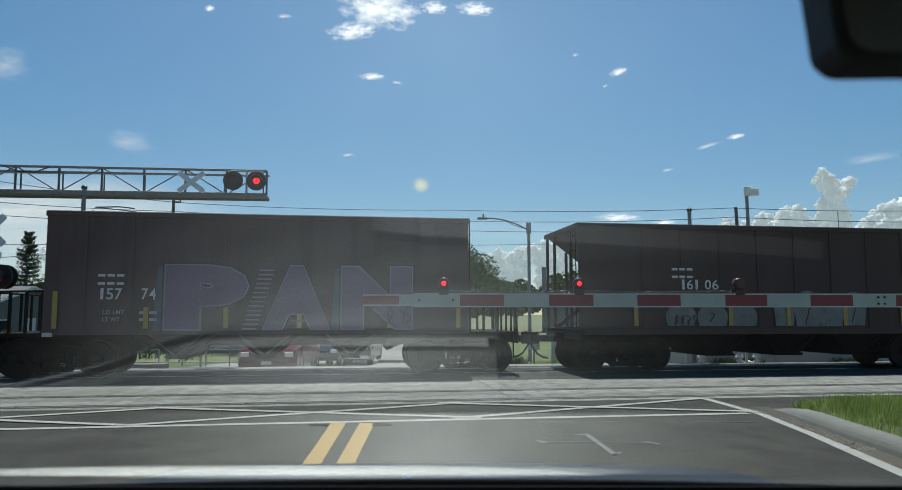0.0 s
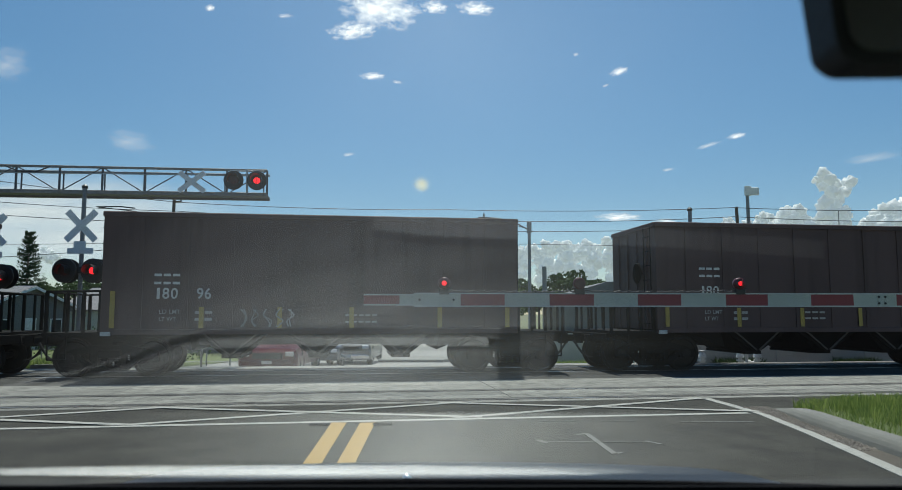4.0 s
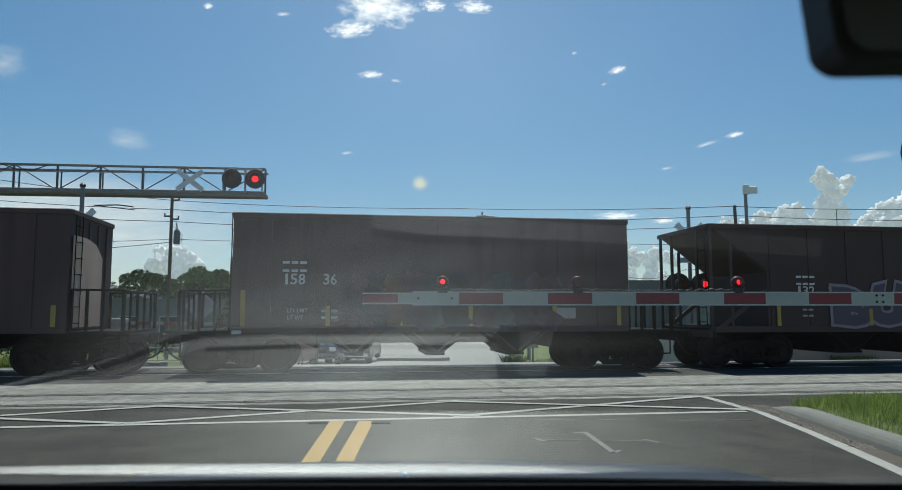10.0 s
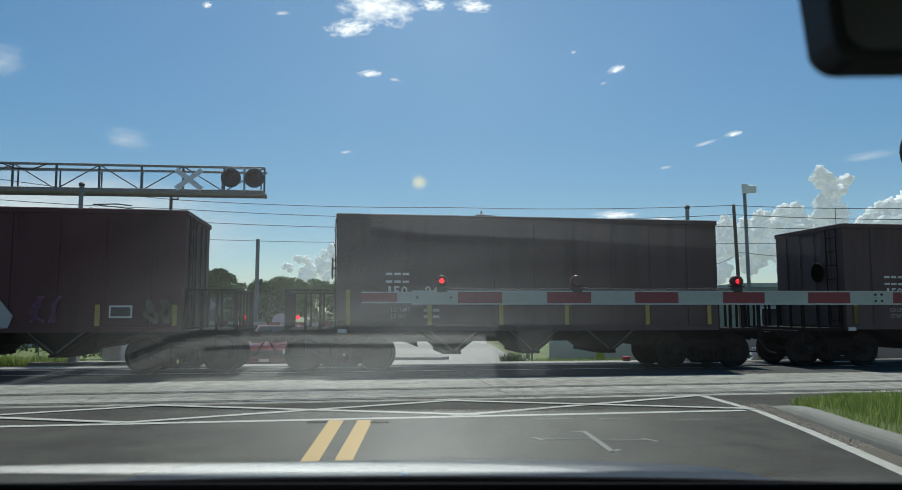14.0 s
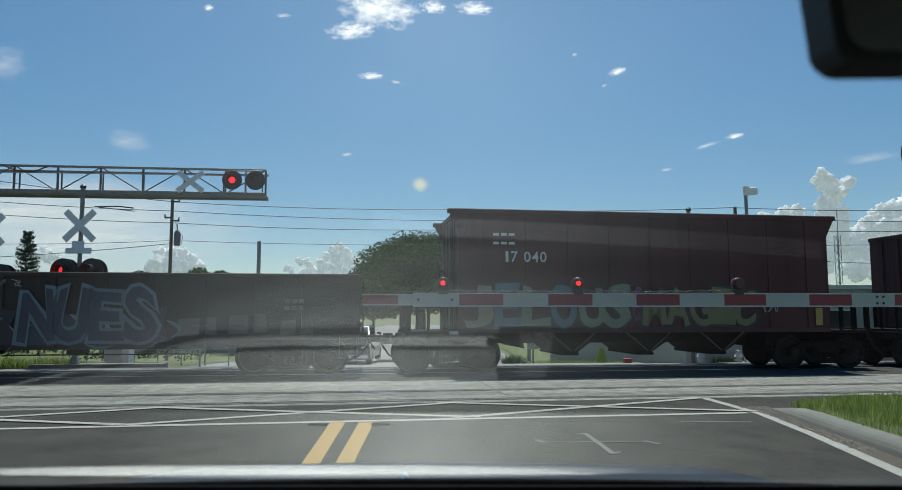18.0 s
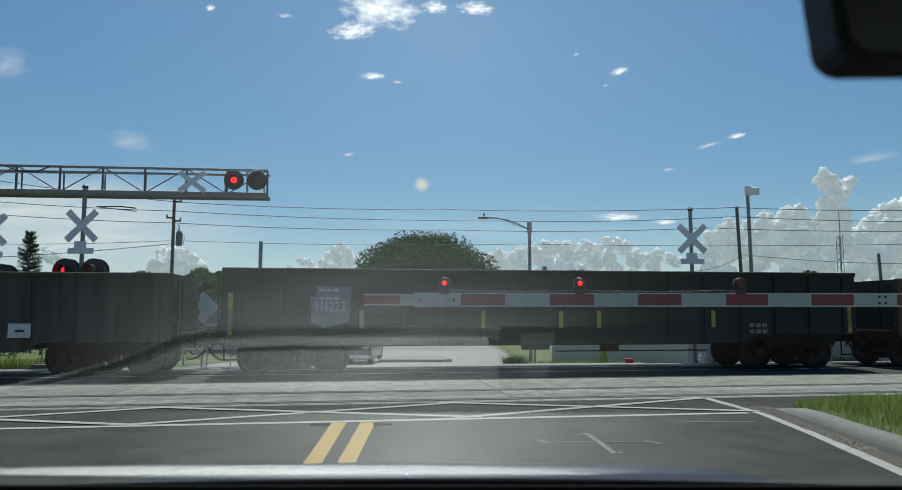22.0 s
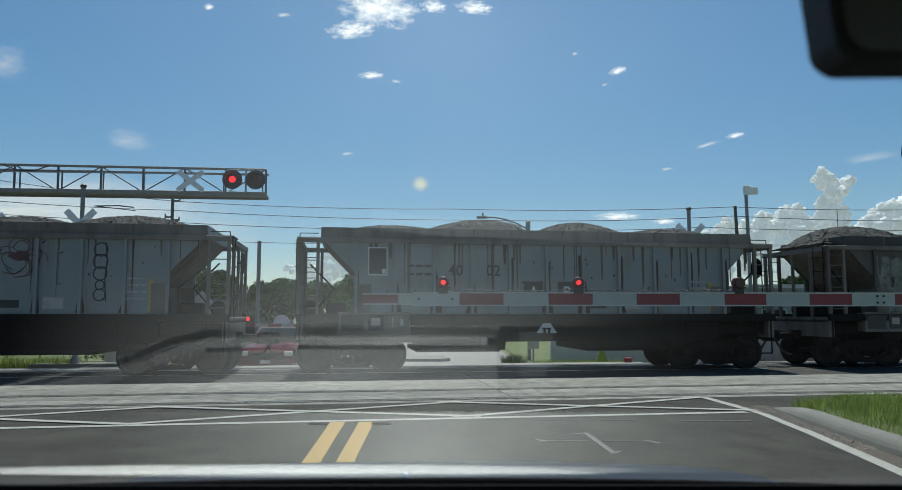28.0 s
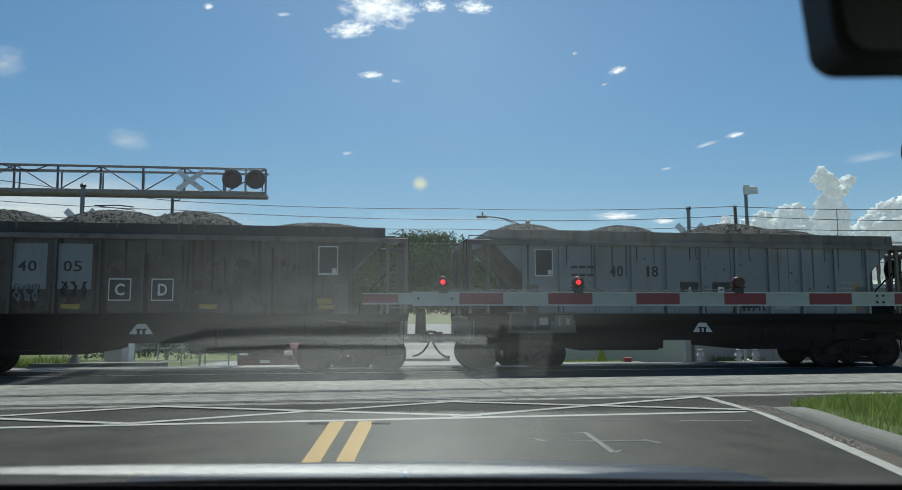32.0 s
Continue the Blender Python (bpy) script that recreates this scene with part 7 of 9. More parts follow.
pl, h = tall_pole("utility_pole", -13.75, 35.0, 7.2, 0.075, WOODPOLE, "dark wooden utility pole with insulators and a transformer", "utility pole")
for z, d in ((h - 0.2, 1), (h - 1.0, -1), (h - 1.15, 1)):
    part("crossarm", Shape().box(-0.36 if d < 0 else 0.05, -0.05 if d < 0 else 0.36, -0.04, 0.04, z, z + 0.08).rod((d * 0.34, 0, z), (d * 0.34, 0, z + 0.2), 0.04, 8), WOODPOLE, pl)
part("transformer", Shape().lathe([(0.13, h - 2.35), (0.16, h - 2.3), (0.16, h - 1.75), (0.12, h - 1.65), (0.05, h - 1.6)], 14, "z", (0.3, 0, 0)).rod((0.3, 0, h - 1.6), (0.26, 0, h - 1.3), 0.03), TRANSFORMER, pl, "grey can transformer")
part("drop_wire", Shape().pipe([(0.1, -0.1, h - 1.4), (0.6, -0.1, h - 1.9), (0.55, -0.1, h - 2.3)], 0.012), CABLE, pl)
tall_pole("short_pole", -8.6, 32.0, 4.75, 0.085, TRANSFORMER, "stub of a dark grey pole behind the train", "pole")
tall_pole("wooden_pole", 18.4, 45.0, 8.3, 0.1, WOODPOLE, "leaning dark wooden pole", "pole", -0.25)
fl, h = tall_pole("flood_light", 18.55, 44.0, 9.4, 0.1, GALV, "tall thin steel pole with a white floodlight", "street lamp", -0.1)
part("floodlight", Shape().box(0.05, 0.62, -0.15, 0.2, h - 0.5, h - 0.05, 0.05), SIGNWHITE, fl, "white floodlight head")
part("pole_head", Shape().box(-0.22, 0.12, -0.14, 0.14, h - 0.55, h + 0.05, 0.03), SIGNWHITE, fl)
sl, h = tall_pole("street_lamp", 3.82, 34.8, 5.9, 0.075, GALV, "steel street lamp with a curved arm", "street lamp")
part("lamp_arm", Shape().pipe([(0, 0, h - 0.3), (-0.5, 0, h - 0.02), (-1.1, 0, h + 0.2), (-1.7, 0, h + 0.3), (-2.1, 0, h + 0.31)], 0.035, 8).pipe([(0, 0, h - 0.25), (-0.7, 0, h - 0.05), (-1.2, 0, h + 0.2)], 0.02), GALV, sl)
part("lamp_head", Shape().box(-2.52, -2.02, -0.13, 0.13, h + 0.25, h + 0.36, 0.03).rod((-2.22, 0, h + 0.34), (-2.22, 0, h + 0.52), 0.045, 8), TRANSFORMER, sl, "flat lamp head with a light sensor")
part("pole_cap", Shape().lathe([(0.12, h - 0.45), (0.12, h + 0.08), (0.08, h + 0.12)], 10, "z"), GALV, sl)
tall_pole("radio_mast", 52, 95.0, 15.4, 0.05, GALV, "thin radio mast far behind", "mast")
mast = Shape()
for k in range(12):
    z, d = k * 1.0, 0.45
    for a in range(3):
        p = [(52 + d * math.cos(2.1 * (a + j)), 95.2 + d * math.sin(2.1 * (a + j))) for j in (0, 1)]
        mast.rod((*p[0], z), (*p[0], z + 1), 0.04, 4)
        mast.rod((*p[0], z), (*p[1], z + 1), 0.03, 4)
solid("lattice_mast", mast, GALV, "thin lattice radio mast far behind the roofs", "mast")
tall_pole("leaning_pole", 31.5, 52.0, 5.9, 0.1, WOODPOLE, "leaning dark wooden pole by the roofs", "pole", -0.3)
tall_pole("vent_pipe", 12.4, 95.0, 7.8, 0.28, GALV, "grey vent stack behind the trees", "pole")


for x, y, h in ((-26.6, 35.3, 9.2), (26.6, 35.3, 7.4), (33.2, 44.0, 5.2)):
    tall_pole("utility_pole", x, y, h, 0.12, WOODPOLE, "dark wooden utility pole that holds the wires", "utility pole")


def wire(name, pts, r, label):
    ca = Shape()
    fine = []
    for (a, b, sag) in pts:
        a, b = Vector(a), Vector(b)
        for k in range(15):
            u = k / 14
            p = a.lerp(b, u)
            p.z -= sag * 4 * u * (1 - u)
            fine.append(p)
    ca.pipe(fine, r, 4)
    solid(name, ca, CABLE, label, "cable", group="overhead wires")


def far_point(x, y, d):
    """A point at distance d ahead, by its direction from the car's eye: right and up per metre ahead."""
    return (x * d, d, 1.5 + y * d)


for rows, r, d in ((((-0.75, 0.205), (-0.39, 0.158), (0.0, 0.147), (0.4, 0.15), (0.75, 0.148)), 0.016, 35.25), (((-0.75, 0.168), (-0.39, 0.145), (0.05, 0.131), (0.4, 0.137), (0.75, 0.131)), 0.016, 35.25),
                   (((-0.75, 0.149), (-0.39, 0.128), (0.0, 0.118), (0.36, 0.121), (0.75, 0.118)), 0.016, 35.25), (((-0.75, 0.1), (-0.39, 0.103), (0.1, 0.098), (0.75, 0.1)), 0.012, 35.25),
                   (((-0.75, 0.075), (-0.39, 0.099)), 0.016, 35.25), (((0.41, 0.083), (0.75, 0.073)), 0.016, 44), (((0.41, 0.083), (0.33, 0.06), (0.25, 0.05)), 0.014, 44)):
    p = [far_point(x, y, d) for x, y in rows]
    wire("overhead_wire", [(a, b, 0.12 if d < 40 else 0.3) for a, b in zip(p, p[1:])], r, "thin dark overhead wire")


def plate_sign(name, x, y, z, outline, label, post_top, back=SIGNBACK):
    z0 = level(y)
    t = thing(name, pose(x, y, z0), label, "traffic sign")
    part("post", Shape().box(-0.03, 0.03, -0.02, 0.02, 0, post_top - z0), GALV, t)
    part("plate", Shape().prism([(a, z - z0 + b) for a, b in outline], -0.035, -0.022), back, t)


plate_sign("diamond_sign", -8.15, 23.5, 1.72, [(0, -0.53), (0.53, 0), (0, 0.53), (-0.53, 0)], "grey back of a diamond traffic sign on a post", 1.9)
plate_sign("round_sign", -6.1, 26.0, 1.15, [(0.3 * math.cos(k * 0.3927), 0.3 * math.sin(k * 0.3927)) for k in range(16)], "pale round traffic sign on a post", 1.2, SIGNWHITE)
plate_sign("small_sign", 3.0, 26.0, 0.35, [(-0.2, -0.12), (0.2, -0.12), (0.2, 0.3), (-0.2, 0.3)], "small dark sign on the traffic island", 0.6)


# ---- far side ground ----
solid("verge_far", sheet(-40, -10.4, 20.9, 60, 0.0), TURF, "grass verge beyond the tracks", "grass", "structure")
solid("verge_far", sheet(3.55, 60, 26.3, 60, 0.0), TURF, "grass behind the boundary wall", "grass", "structure")
solid("pavement_far", sheet(3.6, 45, 20.95, 26.2, -0.01), SOIL, "dark gritty strip before the white wall", "pavement", "structure")
solid("pavement_far", Shape().slab([(-12.0, 20.55), (-8.4, 20.95), (-8.4, 21.5), (-12.0, 21.3)], -0.1, 0.05), KERB, "pale concrete kerb ramp by the far road", "pavement", "structure")


def island(pts, label):
    z = min(level(y) for x, y in pts)
    solid("traffic_island", Shape().slab(pts, z - 0.1, z + 0.16), KERB, label, "traffic island", "structure")
    cx, cy = sum(p[0] for p in pts) / len(pts), sum(p[1] for p in pts) / len(pts)
    solid("island_grass", Shape().slab([(cx + (x - cx) * 0.85, cy + (y - cy) * 0.85) for x, y in pts], z + 0.1, z + 0.2), TURF, "grass on the traffic island", "grass", "structure")


island([(1.75, 25.5), (2.6, 23.6), (3.6, 22.6), (5.2, 22.2), (6.0, 22.5), (6.0, 25.5), (4.2, 26.4), (2.4, 27.2)], "kerbed traffic island with grass beyond the tracks")
solid("median", Shape().slab([(-3.4, 33.5), (-0.4, 33.5), (0.0, 34.2), (-0.4, 36), (-3.4, 36.5)], level(34.5) - 0.1, level(34.5) + 0.14), KERB, "low kerbed concrete median", "median", "structure")
for a, b, w in (((-0.98, 20.9), (-0.72, 30), 0.12), ((-0.2, 20.9), (-0.15, 30), 0.12), ((-1.0, 26.5), (-0.2, 26.5), 0.14), ((1.3, 22), (1.1, 27), 0.12), ((-3.2, 20.7), (-2.9, 24), 0.12)):
    ys = sorted({a[1], b[1], *[y for y in STEPS if a[1] < y < b[1]]})
    sh = Shape()
    vs = []
    horizontal = a[1] == b[1]
    if horizontal:
        sh.add([(a[0], a[1] - w, level(a[1] - w) - 0.01), (b[0], a[1] - w, level(a[1] - w) - 0.01), (b[0], a[1] + w, level(a[1] + w) - 0.01), (a[0], a[1] + w, level(a[1] + w) - 0.01)], [(0, 1, 2, 3)])
    else:
        for y in ys:
            x = a[0] + (b[0] - a[0]) * (y - a[1]) / (b[1] - a[1])
            vs += [(x - w / 2, y, level(y) - 0.01), (x + w / 2, y, level(y) - 0.01)]
        sh.add(vs, [(2 * i, 2 * i + 1, 2 * i + 3, 2 * i + 2) for i in range(len(ys) - 1)])
    solid("lane_line", sh, WHITE_PAINT, "white lane line on the far road", "road marking", "structure", "lane lines")


def tuft_place(x0, x1, y0, y1):
    return lambda rng: (lambda y: (rng.uniform(x0, x1), y, level(y) - 0.02))(rng.uniform(y0, y1))


solid("grass", blades(5000, tuft_place(-22, -10.6, 21.4, 27), 0.1, 0.32, 0.012, 5), GRASS, "rough grass beyond the tracks", "grass", "stuff")
solid("grass", blades(4000, tuft_place(2.9, 5.9, 22.9, 25.2), 0.2, 0.42, 0.012, 6), GRASS, "rough grass on the traffic island", "grass", "stuff")
solid("grass", blades(2500, tuft_place(-13.6, -11.0, 20.8, 22.0), 0.15, 0.4, 0.012, 7), GRASS, "grass tuft at the crossing", "grass", "stuff")

# fence on the left, beyond the tracks
fence = thing("chain_link_fence", pose(0, 0, level(29)), "grey chain-link fence behind the grass", "fence")
for k in range(12):
    part("post", Shape().rod((-16.5 + k * 0.95, 29, 0), (-16.5 + k * 0.95, 29, 1.15), 0.03, 6), GALV, fence)
for z in (0.15, 0.65, 1.12):
    part("rail", Shape().rod((-16.5, 29, z), (-6.1, 29, z), 0.018, 5), GALV, fence)
box = thing("utility_cabinet", pose(-11.15, 24.6, level(24.6)), "pale grey utility cabinet by the fence", "cabinet")
part("body", Shape().box(-0.28, 0.28, -0.25, 0.25, 0, 0.95, 0.03), SIGNWHITE, box)
part("lid", Shape().box(-0.31, 0.31, -0.28, 0.28, 0.95, 1.02, 0.02), ALU, box)


# ---- houses ----
def house(x, y, w, d, wall, ridge, label, turn=0, material=HOUSEWALL):
    z0 = level(y)
    t = thing("house", pose(x, y, z0, 0, 0, turn), label, "house")
    part("wall", Shape().prism([(-w / 2, 0), (w / 2, 0), (w / 2, wall), (0, ridge), (-w / 2, wall)], 0, d), material, t)
    for s in (-1, 1):
        part("roof", Shape().stroke([(0, ridge + 0.06), (s * (w / 2 + 0.3), wall - 0.14)], 0.12, -0.3, d + 0.3), ROOF, t, "grey shingle roof")
        part("bargeboard", Shape().stroke([(0, ridge), (s * (w / 2 + 0.3), wall - 0.2)], 0.16, -0.34, -0.3), SIGNWHITE, t, "white bargeboard")
    for cx in (-w * 0.24, w * 0.24):
        wi = part("window", Shape().box(cx - 0.5, cx + 0.5, -0.06, 0.0, 0.8, 2.0), SIGNWHITE, t, "white window frame")
        part("pane", Shape().box(cx - 0.42, cx + 0.42, -0.075, -0.06, 0.88, 1.92), CARGLASS, wi)
    part("door", Shape().box(-0.45, 0.45, -0.05, 0, 0.0, 2.05), SIGNWHITE, t)
    return t


flat = thing("flat_roof_building", pose(-15.6, 43, level(43), 0, 0, 3), "low grey building with a flat roof behind the fence", "building")
part("wall", Shape().box(-5.2, 5.2, 0, 6, 0, 2.95), HOUSEWALL, flat)
part("parapet", Shape().box(-5.3, 5.3, -0.1, 6.1, 2.95, 3.15), TRANSFORMER, flat)
for cx in (-3.6, -1.2, 3.4):
    wi = part("window", Shape().box(cx - 0.55, cx + 0.55, -0.05, 0.0, 1.0, 2.1), ALU, flat)
    part("pane", Shape().box(cx - 0.48, cx + 0.48, -0.065, -0.05, 1.07, 2.03), CARGLASS, wi)
part("door", Shape().box(0.7, 1.6, -0.05, 0.0, 0.0, 2.1), TRANSFORMER, flat)
house(-27, 46, 9, 8, 2.6, 4.0, "low grey house with a shingle roof", 78)
house(-19.5, 56, 12, 8, 2.7, 4.2, "low pale house behind trees", 95, WHITEWALL)
shed = thing("warehouse", pose(28, 46, -0.8), "long low pale grey warehouse with a flat roof", "building")
part("wall", Shape().box(-9, 34, 0, 14, 0, 3.9), GREYWALL, shed)
part("parapet", Shape().box(-9.1, 34.1, -0.1, 14.1, 3.9, 4.15), ALU, shed)
for k in range(7):
    wi = part("window", Shape().box(-8 + k * 4.2, -6.4 + k * 4.2, -0.06, 0.0, 1.2, 2.6), ALU, shed)
    part("pane", Shape().box(-7.9 + k * 4.2, -6.5 + k * 4.2, -0.075, -0.06, 1.3, 2.5), CARGLASS, wi)
low = thing("boundary_wall", pose(0, -3, level(26)), "low white rendered boundary wall behind the tracks", "wall", kind="structure")
for k in range(9):
    part("wall_bay", Shape().box(8.6 + k * 3.2, 11.76 + k * 3.2, 29, 29.2, 0, 1.3), WHITEWALL, low)
    part("pier", Shape().box(8.5 + k * 3.2, 8.7 + k * 3.2, 28.93, 29.27, 0, 1.42), WHITEWALL, low)
solid("concrete_block_wall", Shape().box(4.0, 9.8, 28.6, 28.8, level(28.6), 0.75), WHITEWALL, "white rendered wall behind the island", "wall", "structure")
roofline = thing("low_roof_building", pose(16, 60, -0.8), "grey building with a shallow pitched roof far behind", "building")
part("wall", Shape().box(-7, 8, 0, 8, 0, 3.6), HOUSEWALL, roofline)
part("roof", Shape().prism([(-7.6, 3.55), (8.6, 3.55), (4, 5.0), (-3, 5.0)], -0.4, 8.4), ROOF, roofline)
cone = thing("lime_bag", pose(4.93, 23.6, level(23.6) + 0.16), "pale green pointed bag standing in the grass", "bag")
part("bag", Shape().slab([(-0.22, -0.12), (0.2, -0.14), (0.24, 0.1), (-0.2, 0.14)], 0, 0.05).add([(-0.22, -0.12, 0), (0.2, -0.14, 0), (0.24, 0.1, 0), (-0.2, 0.14, 0), (0.1, 0.0, 0.62), (0.0, 0.02, 0.6)], [(0, 1, 4, 5), (1, 2, 4), (2, 3, 5, 4), (3, 0, 5)]), LIMECLOTH, cone)
hyd = thing("red_bin", pose(5.49, 22.3, level(22.3) + 0.1), "small square red bin by the far kerb", "bin")
part("body", Shape().box(-0.11, 0.11, -0.11, 0.11, 0, 0.26, 0.02), REDBOX, hyd)
part("lid", Shape().box(-0.125, 0.125, -0.125, 0.125, 0.26, 0.29, 0.01), REDBOX, hyd)


# ---- waiting vehicles ----
def vehicle(name, x, y, paint, label, kind="car", turn=0.0):
    """A vehicle that faces the crossing, -y ahead."""
    z0 = level(y + 1.5)
    t = thing(name, pose(x, y, z0, 0, 0, turn), label, "car" if kind == "car" else "truck", "vehicles waiting at the crossing")
    w, ln, h, hood = (0.92, 4.6, 1.5, 0.92) if kind == "car" else (0.97, 5.5, 1.66, 1.05)

    def ring(y, zs):
        return [(xx, y, z) for xx, z in zs]
    prof = [(0.0, 0.3, hood - 0.22), (0.12, 0.25, hood - 0.1), (1.15, 0.25, hood), (ln - 0.9, 0.25, hood + 0.06), (ln, 0.3, hood - 0.05)]
    sh = Shape()
    vs = []
    for i, (yy, zb, zt) in enumerate(prof):
        k = w - (0.1 if i in (0, len(prof) - 1) else 0)
        vs += [(-k, yy, zb), (-k - 0.02, yy, (zb + zt) / 2), (-k + 0.05, yy, zt - 0.04), (-k + 0.22, yy, zt), (k - 0.22, yy, zt), (k - 0.05, yy, zt - 0.04), (k + 0.02, yy, (zb + zt) / 2), (k, yy, zb)]
    fs = [(8 * i + j, 8 * i + (j + 1) % 8, 8 * i + 8 + (j + 1) % 8, 8 * i + 8 + j) for i in range(len(prof) - 1) for j in range(8)]
    sh.add(vs, fs + [tuple(range(7, -1, -1)), tuple(range(8 * len(prof) - 8, 8 * len(prof)))])
    part("body", sh, paint, t, smooth=False)
    cab = Shape()
    c0, c1, c2, c3 = 1.1, 1.9, (3.5 if kind == "car" else 3.3), (4.2 if kind == "car" else 3.6)
    vs = [(-w + 0.08, c0, hood), (w - 0.08, c0, hood), (w - 0.24, c1, h - 0.04), (-w + 0.24, c1, h - 0.04), (-w + 0.24, c2, h - 0.02), (w - 0.24, c2, h - 0.02), (w - 0.08, c3, hood), (-w + 0.08, c3, hood)]
    cab.add(vs, [(0, 1, 2, 3), (3, 2, 5, 4), (4, 5, 6, 7), (0, 3, 4, 7), (1, 6, 5, 2), (0, 7, 6, 1)])
    part("cabin", cab, paint, t)
    part("windscreen", Shape().add([(-w + 0.17, c0 + 0.07, hood + 0.07), (w - 0.17, c0 + 0.07, hood + 0.07), (w - 0.29, c1 - 0.08, h - 0.11), (-w + 0.29, c1 - 0.08, h - 0.11)], [(0, 1, 2, 3)]), CARGLASS, t, at=(0, -0.02, 0.02))
    for s in (-1, 1):
        part("headlamp", Shape().box(min(s * (w - 0.36), s * (w - 0.1)), max(s * (w - 0.36), s * (w - 0.1)), -0.02, 0.12, hood - 0.34, hood - 0.2, 0.02), HEADLIGHT, t)
        part("wing_mirror", Shape().box(min(s * (w + 0.02), s * (w + 0.2)), max(s * (w + 0.02), s * (w + 0.2)), c0 + 0.25, c0 + 0.35, hood + 0.05, hood + 0.2, 0.02), paint, t)
        part("side_window", Shape().add([(s * (w - 0.07), c0 + 0.35, hood + 0.06), (s * (w - 0.07), c3 - 0.3, hood + 0.06), (s * (w - 0.2), c2 - 0.1, h - 0.12), (s * (w - 0.2), c1 + 0.05, h - 0.12)], [(0, 1, 2, 3)]), CARGLASS, t, at=(s * 0.012, 0, 0))
        for yy in (0.85, ln - 0.95):
            r = 0.33 if kind == "car" else 0.4
            wh = part("wheel", Shape().lathe([(r, -0.11), (r + 0.01, -0.05), (r + 0.01, 0.05), (r, 0.11), (r - 0.12, 0.11), (r - 0.14, 0.08)], 18, "x"), TYRE, t, at=(s * (w - 0.1), yy, r))
            part("rim", Shape().lathe([(r - 0.13, -0.09), (r - 0.14, 0.09)], 12, "x"), ALU, wh)
    part("grille", Shape().box(-w * 0.5, w * 0.5, -0.025, 0.02, hood - 0.42, hood - 0.24, 0.01), SIGBLACK, t)
    part("bumper", Shape().box(-w + 0.06, w - 0.06, -0.06, 0.1, 0.3, 0.46, 0.03), paint if kind == "car" else CHROME, t)
    part("plate", Shape().box(-0.16, 0.16, -0.075, -0.06, 0.34, 0.44), SIGNWHITE, t)
    return t


vehicle("car", -5.75, 22.5, CARRED, "dark red car waiting at the crossing, facing it")
vehicle("car", -5.35, 28.6, CARDARK, "dark car waiting behind the red one")
vehicle("pickup_truck", -4.35, 30.2, CARGREY, "grey pickup truck waiting in the next lane", "truck")
vehicle("car", -5.0, 36.5, CARDARK, "dark car waiting further back")


# ---- trees ----
def crown(sh, centre, rad, count, size, rng, flat=1.0):
    for i in range(count):
        a, b = rng.uniform(0, 2 * math.pi), math.acos(rng.uniform(-0.5, 1))
        r = rng.uniform(0.72, 1.04)
        p = Vector((math.sin(b) * math.cos(a) * rad[0], math.sin(b) * math.sin(a) * rad[1], math.cos(b) * rad[2])) * r + Vector(centre)
        n = Vector((rng.gauss(0, 1), rng.gauss(0, 1), rng.gauss(0.4, 1))).normalized()
        t = n.orthogonal().normalized() * size * rng.uniform(0.6, 1.3)
        u = n.cross(t).normalized() * size * rng.uniform(0.35, 0.8)
        sh.add([p - t, p + u, p + t, p - u], [(0, 1, 2, 3)])


def tree(x, y, h, spread, label, seed, leaf=LEAF, clumps=26, leaves=150, size=0.22, trunk=0.3, low=0.25, dome=False):
    rng = random.Random(seed)
    z0 = level(y)
    t = thing("tree", pose(x, y, z0), label, "tree", "trees behind the tracks")
    tr = Shape().rod((0, 0, 0), (0, 0, h * 0.5), trunk, 10, trunk * 0.55)
    cr = Shape()
    for k in range(clumps):
        a = 2.4 * k + rng.uniform(-0.4, 0.4)
        f = math.sqrt((k + 0.5) / clumps)
        r = f * spread * 0.86
        top = h * (1 - 0.0 - (0.62 if dome else 0.45) * f ** 2.2)
        z = max(h * low, top - spread * 0.2 - rng.uniform(0, 0.12) * h)
        c = (r * math.cos(a), r * math.sin(a), z)
        s = spread * rng.uniform(0.2, 0.3) * (1.0 if not dome else 1.05)
        crown(cr, c, (s, s, s * 0.75), leaves, size, rng)
        if k % 3 == 0:
            tr.rod((0, 0, h * rng.uniform(0.25, 0.45)), c, trunk * 0.35, 6, trunk * 0.1)
    part("trunk", tr, BARK, t)
    part("crown", cr, leaf, t)
    return t


tree(-2.7, 66, 10.2, 8.5, "broad dome-shaped shade tree with dense dark leaves", 1, LEAF, 120, 640, 0.14, 0.55, 0.3, True)
tree(4.6, 72, 6.0, 3.4, "small rounded tree beside the big one", 2, LEAF, 18, 140, 0.24)
tree(8.6, 95, 7.6, 4.8, "distant leafy tree over the roofs", 3, LEAF2, 20, 130, 0.3)
tree(16.5, 98, 8.6, 5.6, "distant leafy tree over the roofs", 4, LEAF2, 22, 130, 0.3)
tree(22.5, 110, 8.0, 5.5, "distant leafy tree over the roofs", 5, LEAF2, 22, 110, 0.32)
tree(43.5, 88, 7.9, 4.4, "small tree by the warehouse", 6, LEAF2, 16, 120, 0.3)
tree(54, 95, 5.5, 4.0, "small tree by the warehouse", 7, LEAF2, 16, 110, 0.3)
